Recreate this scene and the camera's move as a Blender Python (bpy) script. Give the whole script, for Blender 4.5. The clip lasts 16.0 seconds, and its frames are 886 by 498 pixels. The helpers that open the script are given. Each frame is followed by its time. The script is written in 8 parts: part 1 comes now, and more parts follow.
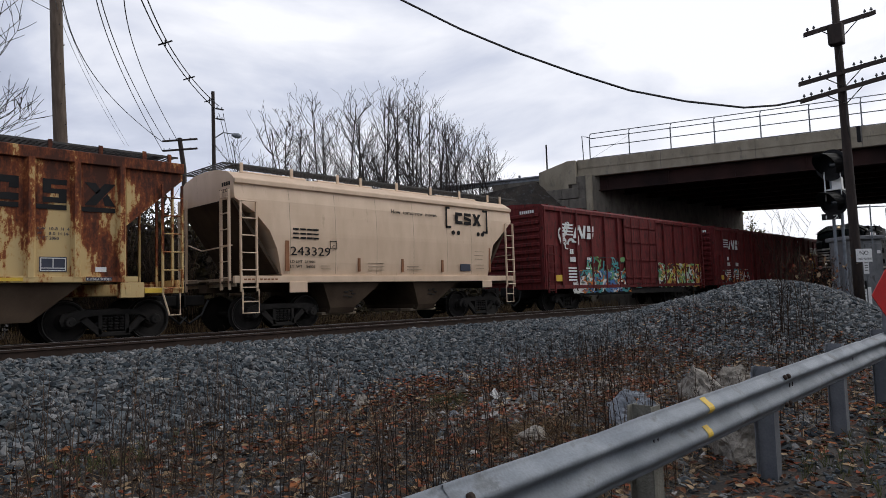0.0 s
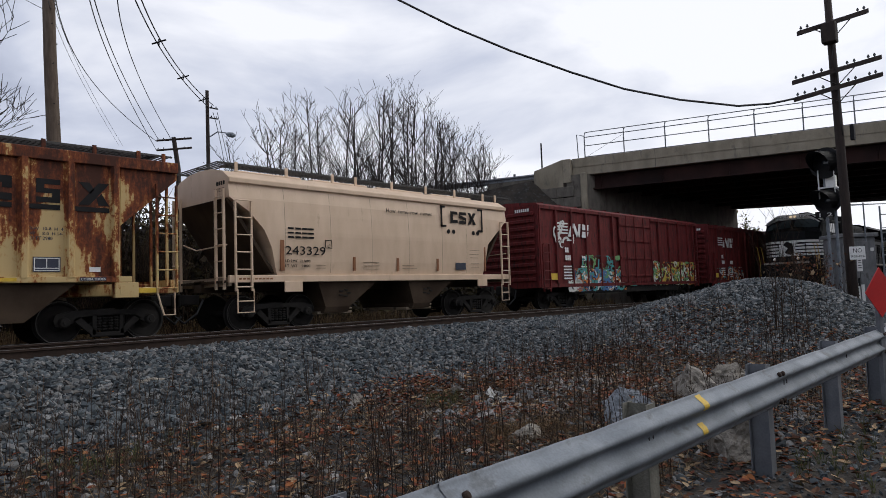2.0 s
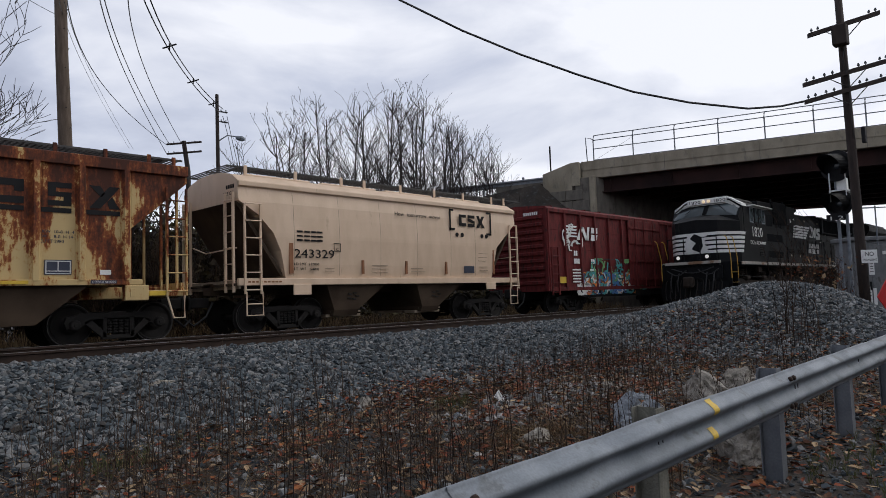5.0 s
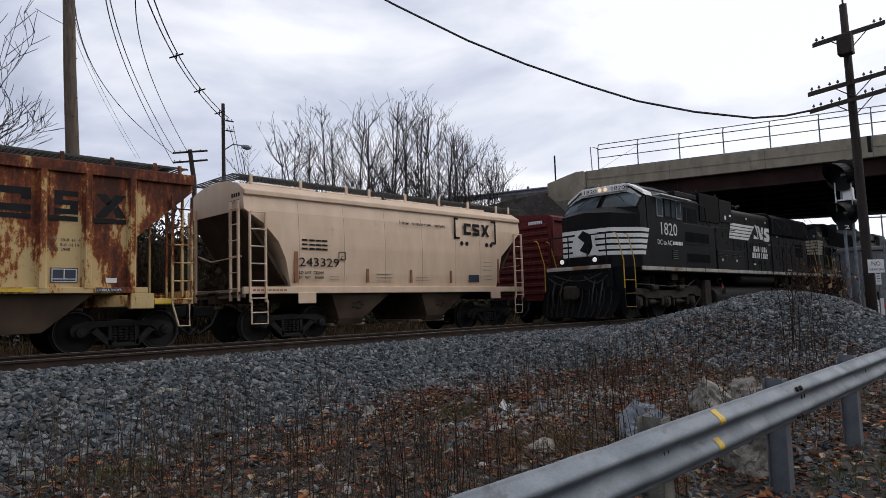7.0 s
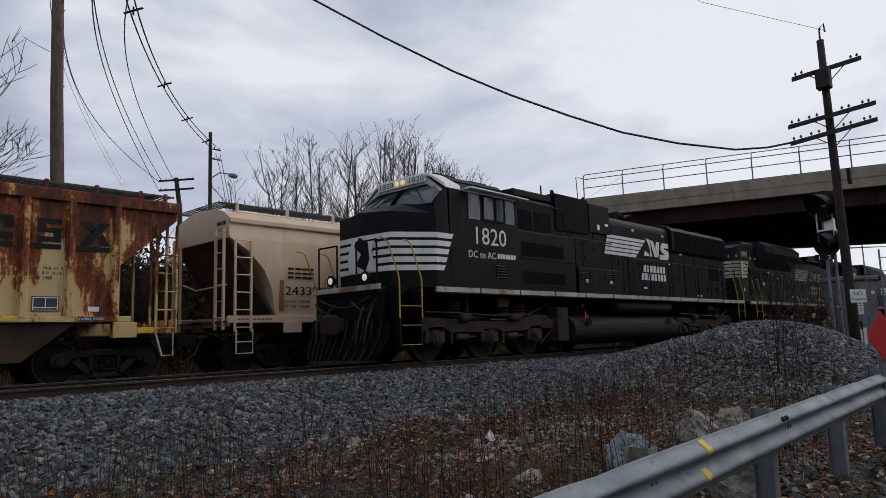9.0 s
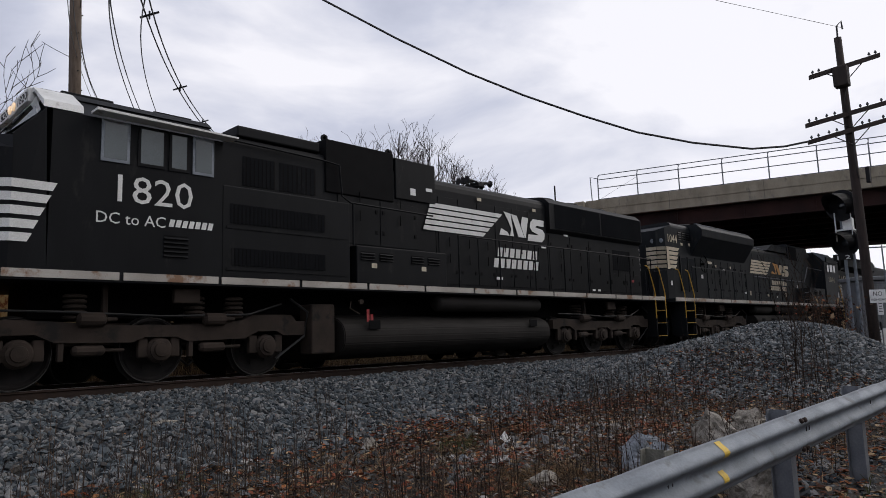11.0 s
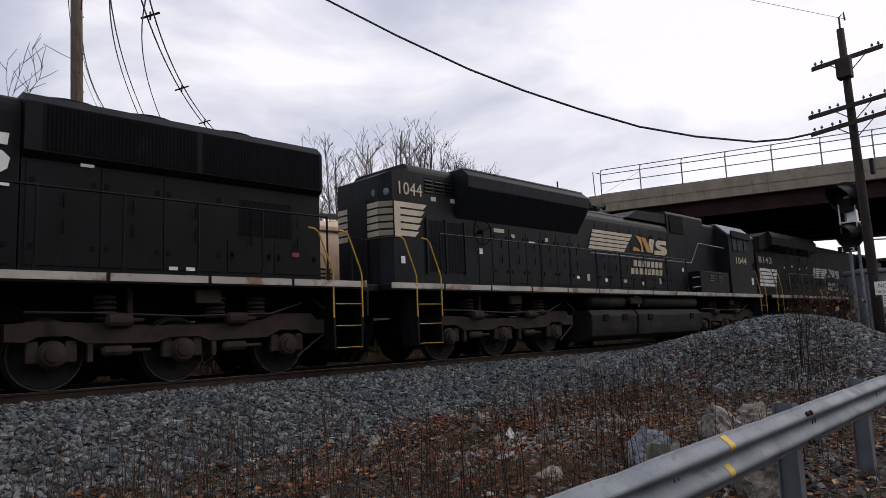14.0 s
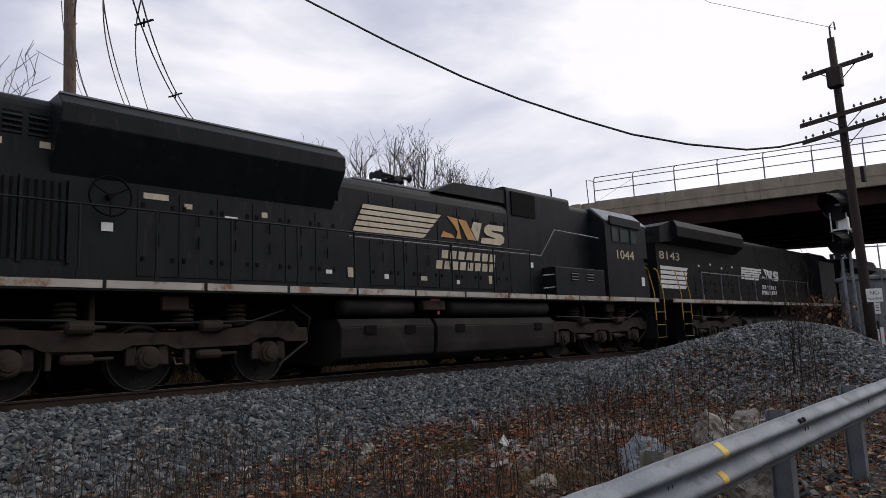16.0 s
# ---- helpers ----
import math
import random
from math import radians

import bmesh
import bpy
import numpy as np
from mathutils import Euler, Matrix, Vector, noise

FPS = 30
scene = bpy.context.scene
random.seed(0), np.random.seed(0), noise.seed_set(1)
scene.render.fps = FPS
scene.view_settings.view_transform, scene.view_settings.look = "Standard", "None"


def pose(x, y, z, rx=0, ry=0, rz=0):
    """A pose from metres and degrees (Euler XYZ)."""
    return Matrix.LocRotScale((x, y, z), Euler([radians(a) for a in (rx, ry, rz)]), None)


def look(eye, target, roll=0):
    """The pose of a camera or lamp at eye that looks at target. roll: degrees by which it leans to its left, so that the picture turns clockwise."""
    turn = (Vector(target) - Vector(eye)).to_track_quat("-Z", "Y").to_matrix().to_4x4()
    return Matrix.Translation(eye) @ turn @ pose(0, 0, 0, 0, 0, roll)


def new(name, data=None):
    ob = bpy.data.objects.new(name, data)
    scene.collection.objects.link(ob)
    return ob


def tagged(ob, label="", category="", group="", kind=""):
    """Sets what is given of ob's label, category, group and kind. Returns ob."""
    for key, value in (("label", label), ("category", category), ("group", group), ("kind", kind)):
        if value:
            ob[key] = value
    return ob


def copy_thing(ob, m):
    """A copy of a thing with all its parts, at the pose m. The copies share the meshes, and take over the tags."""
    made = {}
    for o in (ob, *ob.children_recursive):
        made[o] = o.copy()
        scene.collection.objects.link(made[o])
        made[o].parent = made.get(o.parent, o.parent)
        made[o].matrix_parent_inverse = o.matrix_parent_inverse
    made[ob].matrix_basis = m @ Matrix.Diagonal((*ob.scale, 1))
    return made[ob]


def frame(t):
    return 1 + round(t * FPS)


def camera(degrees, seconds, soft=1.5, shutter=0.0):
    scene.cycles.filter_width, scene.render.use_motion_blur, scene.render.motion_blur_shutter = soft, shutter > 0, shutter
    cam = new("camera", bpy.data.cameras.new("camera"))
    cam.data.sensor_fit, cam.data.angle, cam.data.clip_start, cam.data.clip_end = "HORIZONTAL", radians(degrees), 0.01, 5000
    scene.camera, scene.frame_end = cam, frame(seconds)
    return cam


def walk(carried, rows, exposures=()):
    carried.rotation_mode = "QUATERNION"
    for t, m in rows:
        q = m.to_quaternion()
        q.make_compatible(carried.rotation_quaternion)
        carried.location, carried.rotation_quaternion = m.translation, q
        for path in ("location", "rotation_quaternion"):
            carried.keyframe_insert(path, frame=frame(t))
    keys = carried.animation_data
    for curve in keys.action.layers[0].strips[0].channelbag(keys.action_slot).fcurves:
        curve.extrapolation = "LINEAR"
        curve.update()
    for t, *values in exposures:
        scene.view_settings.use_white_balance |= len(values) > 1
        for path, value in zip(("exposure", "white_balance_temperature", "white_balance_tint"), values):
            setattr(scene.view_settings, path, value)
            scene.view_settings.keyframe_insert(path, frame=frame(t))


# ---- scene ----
EYE = Vector((0.0, 0.0, 0.58))


def aim(yaw, pitch, lean):
    """A camera pose at the standpoint: yaw from the track line, pitch up, lean to the right, in degrees."""
    a, b = radians(yaw), radians(pitch)
    way = Vector((math.cos(a) * math.cos(b), math.sin(a) * math.cos(b), math.sin(b)))
    return look(EYE, EYE + way, -lean)


# seconds, yaw, pitch, lean of the held camera
AIMS = [
    (0.0, 43.70, 3.99, 1.82),
    (0.5, 43.81, 3.84, 2.13),
    (1.0, 43.81, 3.74, 2.11),
    (1.5, 43.83, 3.32, 2.14),
    (2.0, 43.30, 3.88, 2.02),
    (2.5, 42.74, 4.39, 1.91),
    (3.0, 42.91, 4.49, 1.95),
    (3.5, 43.02, 4.50, 1.96),
    (4.0, 43.13, 4.41, 1.96),
    (6.5, 45.27, 4.14, 1.99),
    (7.0, 44.39, 4.93, 1.80),
    (7.5, 42.85, 5.86, 1.75),
    (8.0, 43.21, 6.14, 1.90),
    (8.5, 42.83, 6.72, 1.84),
    (9.0, 43.18, 7.35, 1.78),
    (11.5, 44.60, 7.27, 1.91),
    (12.0, 44.73, 6.98, 2.03),
    (12.5, 44.62, 6.90, 2.24),
    (13.0, 44.23, 7.10, 2.37),
    (13.5, 44.51, 7.00, 2.56),
    (14.0, 44.66, 7.23, 2.45),
    (14.5, 44.32, 7.31, 2.52),
    (15.0, 44.55, 7.15, 2.47),
    (15.5, 44.76, 7.37, 2.27),
    (16.0, 44.10, 7.81, 2.50),
]
cam = camera(66.4, 16.0, soft=0.45)
# the phone darkens its picture a little as the engine fills it
walk(cam, [(t, aim(a, b, c)) for t, a, b, c in AIMS], [(0, 0.0, 6480, 10), (2, -0.05, 6440, 10), (3.5, -0.1, 6400, 10), (4.5, -0.1, 6400, 10), (6.5, 0.0, 6430, 10), (7, 0.0, 6430, 10), (8, -0.2, 6400, 10), (9, -0.3, 6380, 10), (11.5, -0.05, 6600, 13), (12.5, -0.03, 6640, 14), (16, -0.03, 6640, 13)])

# ---- light ----
SUN_EL, SUN_AZ = radians(38), radians(-28)
world = bpy.data.worlds.new("overcast_sky")
scene.world = world
world.use_nodes = True
wn, wl = world.node_tree.nodes, world.node_tree.links
sky = wn.new("ShaderNodeTexSky")
sky.sky_type, sky.sun_disc = "NISHITA", False
sky.sun_elevation, sky.sun_rotation = SUN_EL, radians(90) - SUN_AZ
back = wn["Background"]
co = wn.new("ShaderNodeTexCoord")
flat = wn.new("ShaderNodeMapping")
flat.inputs["Scale"].default_value = (1.0, 1.0, 2.6)
puffs = wn.new("ShaderNodeTexNoise")
puffs.inputs["Scale"].default_value, puffs.inputs["Detail"].default_value, puffs.inputs["Roughness"].default_value = 2.8, 7.0, 0.5
puffs.inputs["Distortion"].default_value = 0.25
ramp = wn.new("ShaderNodeValToRGB")
ramp.color_ramp.elements[0].position, ramp.color_ramp.elements[0].color = 0.30, (0.43, 0.47, 0.60, 1)
ramp.color_ramp.elements[1].position, ramp.color_ramp.elements[1].color = 0.64, (1.05, 1.06, 1.12, 1)
mid = ramp.color_ramp.elements.new(0.46)
mid.color = (0.66, 0.70, 0.83, 1)
# the cloud thins towards the hidden sun
glow = wn.new("ShaderNodeVectorMath")
glow.operation = "DOT_PRODUCT"
glow.inputs[1].default_value = (math.cos(SUN_EL) * math.cos(SUN_AZ), math.cos(SUN_EL) * math.sin(SUN_AZ), math.sin(SUN_EL))
thin = wn.new("ShaderNodeMapRange")
thin.inputs["From Min"].default_value, thin.inputs["From Max"].default_value = -0.2, 1.0
thin.inputs["To Min"].default_value, thin.inputs["To Max"].default_value = -0.13, 0.20
shift = wn.new("ShaderNodeMath")
scaled = wn.new("ShaderNodeVectorMath")
scaled.operation = "SCALE"
scaled.inputs["Scale"].default_value = 0.08
both = wn.new("ShaderNodeMix")
both.data_type = "RGBA"
both.inputs["Factor"].default_value = 0.93
wl.new(co.outputs["Generated"], flat.inputs["Vector"])
wl.new(flat.outputs["Vector"], puffs.inputs["Vector"])
wl.new(co.outputs["Generated"], glow.inputs[0])
wl.new(glow.outputs["Value"], thin.inputs["Value"])
wl.new(puffs.outputs["Fac"], shift.inputs[0])
wl.new(thin.outputs["Result"], shift.inputs[1])
# and the cover is thinner towards the horizon
tall_sky = wn.new("ShaderNodeSeparateXYZ")
low_sky = wn.new("ShaderNodeMapRange")
low_sky.inputs["From Min"].default_value, low_sky.inputs["From Max"].default_value = 0.12, 0.48
low_sky.inputs["To Min"].default_value, low_sky.inputs["To Max"].default_value = 0.16, -0.05
cover = wn.new("ShaderNodeMath")
wl.new(co.outputs["Generated"], tall_sky.inputs[0])
wl.new(tall_sky.outputs["Z"], low_sky.inputs["Value"])
wl.new(shift.outputs[0], cover.inputs[0])
wl.new(low_sky.outputs["Result"], cover.inputs[1])
wl.new(cover.outputs[0], ramp.inputs["Fac"])
wl.new(sky.outputs["Color"], scaled.inputs[0])
wl.new(scaled.outputs["Vector"], both.inputs["A"])
wl.new(ramp.outputs["Color"], both.inputs["B"])
wl.new(both.outputs["Result"], back.inputs["Color"])
back.inputs["Strength"].default_value = 1.0

sun_data = bpy.data.lights.new("sun", "SUN")
sun_data.energy, sun_data.angle, sun_data.color = 0.85, radians(28), (1.0, 0.95, 0.88)
sun = new("sun", sun_data)
sun.matrix_basis = look((0, 0, 40), Vector((0, 0, 40)) - Vector((math.cos(SUN_EL) * math.cos(SUN_AZ), math.cos(SUN_EL) * math.sin(SUN_AZ), math.sin(SUN_EL))))
scene.view_settings.exposure = 0.0


# ---- materials ----
def rgb(c):
    return (*c, 1) if len(c) == 3 else c


def surface(name, base, other, scale=3.0, rough=0.7, metal=0.0, bump=0.15, fine=60.0, spots=None, spot_scale=1.5, spot_at=0.62, vary=0.0, streak=1.0, fleck=0.25, gloss=0.5):
    """A worn surface: two colours blended by a broad noise, fine grain, and a third colour in stains. streak > 1 draws the stains out downwards."""
    m = bpy.data.materials.new(name)
    m.use_nodes = True
    n, l = m.node_tree.nodes, m.node_tree.links
    p = n["Principled BSDF"]
    tc = n.new("ShaderNodeTexCoord")
    mp = n.new("ShaderNodeMapping")
    mp.inputs["Scale"].default_value = (streak, streak, 1.0)
    l.new(tc.outputs["Object"], mp.inputs["Vector"])
    big, small = n.new("ShaderNodeTexNoise"), n.new("ShaderNodeTexNoise")
    big.inputs["Scale"].default_value, big.inputs["Detail"].default_value = scale, 5.0
    small.inputs["Scale"].default_value, small.inputs["Detail"].default_value = fine, 3.0
    l.new(mp.outputs["Vector"], big.inputs["Vector"])
    l.new(tc.outputs["Object"], small.inputs["Vector"])
    r = n.new("ShaderNodeValToRGB")
    r.color_ramp.elements[0].position, r.color_ramp.elements[0].color = 0.35, rgb(base)
    r.color_ramp.elements[1].position, r.color_ramp.elements[1].color = 0.68, rgb(other)
    l.new(big.outputs["Fac"], r.inputs["Fac"])
    colour = r.outputs["Color"]
    if spots:
        s = n.new("ShaderNodeTexNoise")
        s.inputs["Scale"].default_value, s.inputs["Detail"].default_value, s.inputs["Roughness"].default_value = spot_scale, 8.0, 0.65
        l.new(mp.outputs["Vector"], s.inputs["Vector"])
        sr = n.new("ShaderNodeMapRange")
        sr.inputs["From Min"].default_value, sr.inputs["From Max"].default_value = spot_at, spot_at + 0.09
        l.new(s.outputs["Fac"], sr.inputs["Value"])
        mx = n.new("ShaderNodeMix")
        mx.data_type = "RGBA"
        l.new(sr.outputs["Result"], mx.inputs["Factor"])
        l.new(colour, mx.inputs["A"])
        mx.inputs["B"].default_value = rgb(spots)
        colour = mx.outputs["Result"]
    g = n.new("ShaderNodeMapRange")
    g.inputs["To Min"].default_value, g.inputs["To Max"].default_value = 1 - fleck, 1 + fleck
    l.new(small.outputs["Fac"], g.inputs["Value"])
    value = g.outputs["Result"]
    if vary:
        info = n.new("ShaderNodeObjectInfo")
        isl = n.new("ShaderNodeNewGeometry")
        add = n.new("ShaderNodeMath")
        add.operation = "ADD"
        l.new(info.outputs["Random"], add.inputs[0])
        l.new(isl.outputs["Random Per Island"], add.inputs[1])
        fr = n.new("ShaderNodeMath")
        fr.operation = "FRACT"
        l.new(add.outputs[0], fr.inputs[0])
        vr = n.new("ShaderNodeMapRange")
        vr.inputs["To Min"].default_value, vr.inputs["To Max"].default_value = 1 - vary, 1 + vary
        l.new(fr.outputs[0], vr.inputs["Value"])
        mul = n.new("ShaderNodeMath")
        mul.operation = "MULTIPLY"
        l.new(value, mul.inputs[0])
        l.new(vr.outputs["Result"], mul.inputs[1])
        value = mul.outputs[0]
    sc = n.new("ShaderNodeVectorMath")
    sc.operation = "SCALE"
    l.new(colour, sc.inputs[0])
    l.new(value, sc.inputs["Scale"])
    l.new(sc.outputs["Vector"], p.inputs["Base Color"])
    p.inputs["Roughness"].default_value, p.inputs["Metallic"].default_value = rough, metal
    p.inputs["Specular IOR Level"].default_value = gloss
    if bump:
        b = n.new("ShaderNodeBump")
        b.inputs["Strength"].default_value, b.inputs["Distance"].default_value = bump, 0.02
        l.new(small.outputs["Fac"], b.inputs["Height"])
        l.new(b.outputs["Normal"], p.inputs["Normal"])
    return m


def island_colours(name, colours, rough=0.8, grain=0.25):
    """Each separate piece of one mesh takes one of the colours."""
    m = bpy.data.materials.new(name)
    m.use_nodes = True
    n, l = m.node_tree.nodes, m.node_tree.links
    p = n["Principled BSDF"]
    geo = n.new("ShaderNodeNewGeometry")
    r = n.new("ShaderNodeValToRGB")
    r.color_ramp.interpolation = "LINEAR"
    while len(r.color_ramp.elements) < len(colours):
        r.color_ramp.elements.new(0.5)
    for i, c in enumerate(colours):
        r.color_ramp.elements[i].position = i / (len(colours) - 1)
        r.color_ramp.elements[i].color = rgb(c)
    l.new(geo.outputs["Random Per Island"], r.inputs["Fac"])
    tc, t = n.new("ShaderNodeTexCoord"), n.new("ShaderNodeTexNoise")
    t.inputs["Scale"].default_value, t.inputs["Detail"].default_value = 45.0, 4.0
    l.new(tc.outputs["Object"], t.inputs["Vector"])
    g = n.new("ShaderNodeMapRange")
    g.inputs["To Min"].default_value, g.inputs["To Max"].default_value = 1 - grain, 1 + grain
    l.new(t.outputs["Fac"], g.inputs["Value"])
    sc = n.new("ShaderNodeVectorMath")
    sc.operation = "SCALE"
    l.new(r.outputs["Color"], sc.inputs[0])
    l.new(g.outputs["Result"], sc.inputs["Scale"])
    l.new(sc.outputs["Vector"], p.inputs["Base Color"])
    p.inputs["Roughness"].default_value = rough
    p.inputs["Specular IOR Level"].default_value = 0.25
    return m


def lamp_glass(name, colour, strength):
    m = bpy.data.materials.new(name)
    m.use_nodes = True
    p = m.node_tree.nodes["Principled BSDF"]
    p.inputs["Base Color"].default_value = rgb(colour)
    p.inputs["Emission Color"].default_value = rgb(colour)
    p.inputs["Emission Strength"].default_value = strength
    p.inputs["Roughness"].default_value = 0.2
    return m


STONE = island_colours("ballast_stone", [(0.022, 0.027, 0.031), (0.058, 0.07, 0.077), (0.115, 0.13, 0.136), (0.034, 0.04, 0.043), (0.21, 0.21, 0.205), (0.065, 0.059, 0.052)], 0.85)
HEAP_STONE = island_colours("heap_stone", [(0.035, 0.041, 0.044), (0.085, 0.098, 0.104), (0.16, 0.175, 0.18), (0.05, 0.056, 0.058), (0.28, 0.28, 0.27), (0.10, 0.092, 0.08)], 0.85)
EARTH = surface("earth", (0.013, 0.010, 0.0075), (0.036, 0.027, 0.019), 1.3, 0.95, bump=0.6, fine=35, spots=(0.05, 0.05, 0.047), spot_scale=4, spot_at=0.56)
# near black: the shade in the gaps between stones is put into this colour
BED = surface("ballast_bed_gap_shade", (0.008, 0.0085, 0.009), (0.016, 0.0165, 0.017), 2.0, 0.95, bump=1.0, fine=22, fleck=0.6)
RUSTY_RAIL = surface("rail_steel", (0.026, 0.017, 0.013), (0.045, 0.028, 0.02), 4, 0.8, 0.0, fine=80, gloss=0.25)
SHINY = surface("rail_head", (0.30, 0.29, 0.28), (0.42, 0.41, 0.40), 6, 0.35, 0.9, bump=0.02)
TIE = surface("tie_wood", (0.045, 0.036, 0.03), (0.09, 0.075, 0.062), 3, 0.9, bump=0.5, vary=0.25)
CONCRETE = surface("concrete", (0.215, 0.185, 0.135), (0.31, 0.272, 0.205), 0.8, 0.9, bump=0.3, fine=25, spots=(0.15, 0.135, 0.11), spot_scale=0.9, spot_at=0.57, streak=2.2)
# about half CONCRETE's tone, for soffit, abutments, wall blocks and joints
CONCRETE_DARK = surface("dark_streaked_concrete", (0.10, 0.09, 0.075), (0.165, 0.148, 0.125), 1.1, 0.92, bump=0.3, fine=25, spots=(0.08, 0.07, 0.06), spot_scale=1.4, spot_at=0.55, streak=2)
# rust brown, taken darker for the black shade under the deck
BEAM = surface("weathered_shaded_beam", (0.014, 0.0085, 0.008), (0.042, 0.018, 0.015), 0.5, 0.8, 0.0, gloss=0.2)
GALV = surface("galvanised_steel", (0.14, 0.16, 0.182), (0.235, 0.26, 0.287), 5.5, 0.66, 0.15, bump=0.1, fine=70, spots=(0.12, 0.13, 0.14), spot_scale=7, spot_at=0.57, streak=0.6, fleck=0.22)
GALV_DARK = surface("weathered_galvanised_steel", (0.12, 0.13, 0.145), (0.18, 0.19, 0.205), 5, 0.6, 0.4, bump=0.06)
POST_WOOD = surface("grey_timber", (0.13, 0.125, 0.10), (0.20, 0.19, 0.155), 4, 0.9, bump=0.4, streak=4)
POLE_WOOD = surface("weathered_pole", (0.075, 0.053, 0.038), (0.13, 0.098, 0.072), 2.5, 0.9, bump=0.5, streak=6)
POLE_DARK = surface("creosoted_pole", (0.018, 0.012, 0.010), (0.036, 0.023, 0.018), 2.5, 0.85, bump=0.5, streak=6)
BLACK = surface("black_steel", (0.006, 0.006, 0.007), (0.011, 0.011, 0.012), 3, 0.6, bump=0.05, gloss=0.2)
CABLE = surface("black_cable", (0.008, 0.008, 0.008), (0.014, 0.014, 0.014), 3, 0.6, bump=0)
ALU = surface("aluminium_case", (0.125, 0.13, 0.135), (0.20, 0.205, 0.21), 2.5, 0.55, 0.3, bump=0.05, spots=(0.09, 0.09, 0.088), spot_scale=2.5, spot_at=0.57, streak=3)
WHITE = surface("white_paint", (0.66, 0.66, 0.64), (0.78, 0.78, 0.76), 2, 0.6, bump=0.03)
RED_SIGN = surface("red_sign_sheet", (0.42, 0.012, 0.014), (0.52, 0.02, 0.02), 2, 0.4, bump=0)
RED = surface("red_paint", (0.22, 0.014, 0.018), (0.28, 0.02, 0.02), 2, 0.5, bump=0)
YELLOW = surface("yellow_paint", (0.55, 0.36, 0.03), (0.68, 0.46, 0.05), 4, 0.6, bump=0.04)
BARK = surface("bare_bark", (0.026, 0.021, 0.02), (0.05, 0.041, 0.038), 6, 0.95, bump=0.3)
WEED = island_colours("dead_stalk", [(0.010, 0.007, 0.006), (0.026, 0.016, 0.012), (0.085, 0.055, 0.034), (0.016, 0.011, 0.009)], 0.9)
LEAF = island_colours("fallen_leaf", [(0.12, 0.045, 0.022), (0.03, 0.02, 0.015), (0.28, 0.10, 0.035), (0.05, 0.03, 0.02), (0.40, 0.28, 0.16), (0.07, 0.04, 0.026), (0.20, 0.05, 0.022), (0.022, 0.015, 0.012)], 0.85)
LEAF_RED = island_colours("red_leaf", [(0.15, 0.036, 0.018), (0.21, 0.062, 0.024), (0.10, 0.03, 0.018), (0.26, 0.12, 0.055), (0.17, 0.034, 0.02)], 0.8)
STRAW = island_colours("dry_straw", [(0.16, 0.10, 0.055), (0.36, 0.25, 0.13), (0.04, 0.027, 0.019), (0.09, 0.06, 0.037)], 0.9)
GRASS = island_colours("thin_grass", [(0.05, 0.06, 0.025), (0.09, 0.10, 0.035), (0.12, 0.11, 0.05)], 0.8)
ROCK = surface("limestone_boulder", (0.13, 0.117, 0.098), (0.36, 0.325, 0.27), 5, 0.9, bump=1.0, fine=26, spots=(0.06, 0.05, 0.04), spot_scale=6, spot_at=0.56, fleck=0.4)
ROCK_GREY = surface("grey_boulder", (0.12, 0.135, 0.15), (0.27, 0.29, 0.31), 6, 0.85, bump=1.0, fine=26, spots=(0.05, 0.055, 0.06), spot_scale=6, spot_at=0.58, fleck=0.4)
GLASS_DARK = surface("dark_window", (0.015, 0.02, 0.024), (0.03, 0.036, 0.042), 1, 0.08, bump=0)


# ---- mesh helpers ----
def part(name, bm, material, parent=None, label="", smooth=False):
    me = bpy.data.meshes.new(name)
    bm.to_mesh(me)
    bm.free()
    me.materials.append(material)
    if smooth:
        for p in me.polygons:
            p.use_smooth = True
    ob = new(name, me)
    ob.parent = parent
    if label:
        ob["label"] = label
    return ob


def raw(name, verts, faces, material, parent=None, label=""):
    me = bpy.data.meshes.new(name)
    me.from_pydata(verts, [], faces)
    me.materials.append(material)
    ob = new(name, me)
    ob.parent = parent
    if label:
        ob["label"] = label
    return ob


def thing(name, label, category, group="", at=(0, 0, 0), kind=""):
    ob = new(name)
    ob.location = at
    return tagged(ob, label, category, group, kind)


def box(bm, a, b, bevel=0.0):
    x0, y0, z0, x1, y1, z1 = *a, *b
    v = [bm.verts.new(c) for c in ((x0, y0, z0), (x1, y0, z0), (x1, y1, z0), (x0, y1, z0), (x0, y0, z1), (x1, y0, z1), (x1, y1, z1), (x0, y1, z1))]
    fs = [bm.faces.new([v[i] for i in f]) for f in ((0, 3, 2, 1), (4, 5, 6, 7), (0, 1, 5, 4), (1, 2, 6, 5), (2, 3, 7, 6), (3, 0, 4, 7))]
    if bevel:
        bmesh.ops.bevel(bm, geom=list({e for f in fs for e in f.edges}), offset=bevel, segments=2, affect="EDGES", profile=0.5)
    return bm


def prism(bm, outline, axis, lo, hi):
    """Extrudes an outline along an axis: (x, z) for 'y', (y, z) for 'x', (x, y) for 'z'."""
    def at(p, w):
        return (p[0], w, p[1]) if axis == "y" else (w, p[0], p[1]) if axis == "x" else (p[0], p[1], w)
    a = [bm.verts.new(at(p, lo)) for p in outline]
    b = [bm.verts.new(at(p, hi)) for p in outline]
    n = len(a)
    fs = [bm.faces.new(a), bm.faces.new(b[::-1])]
    for i in range(n):
        fs.append(bm.faces.new((a[i], b[i], b[(i + 1) % n], a[(i + 1) % n])))
    bmesh.ops.recalc_face_normals(bm, faces=fs)
    return bm


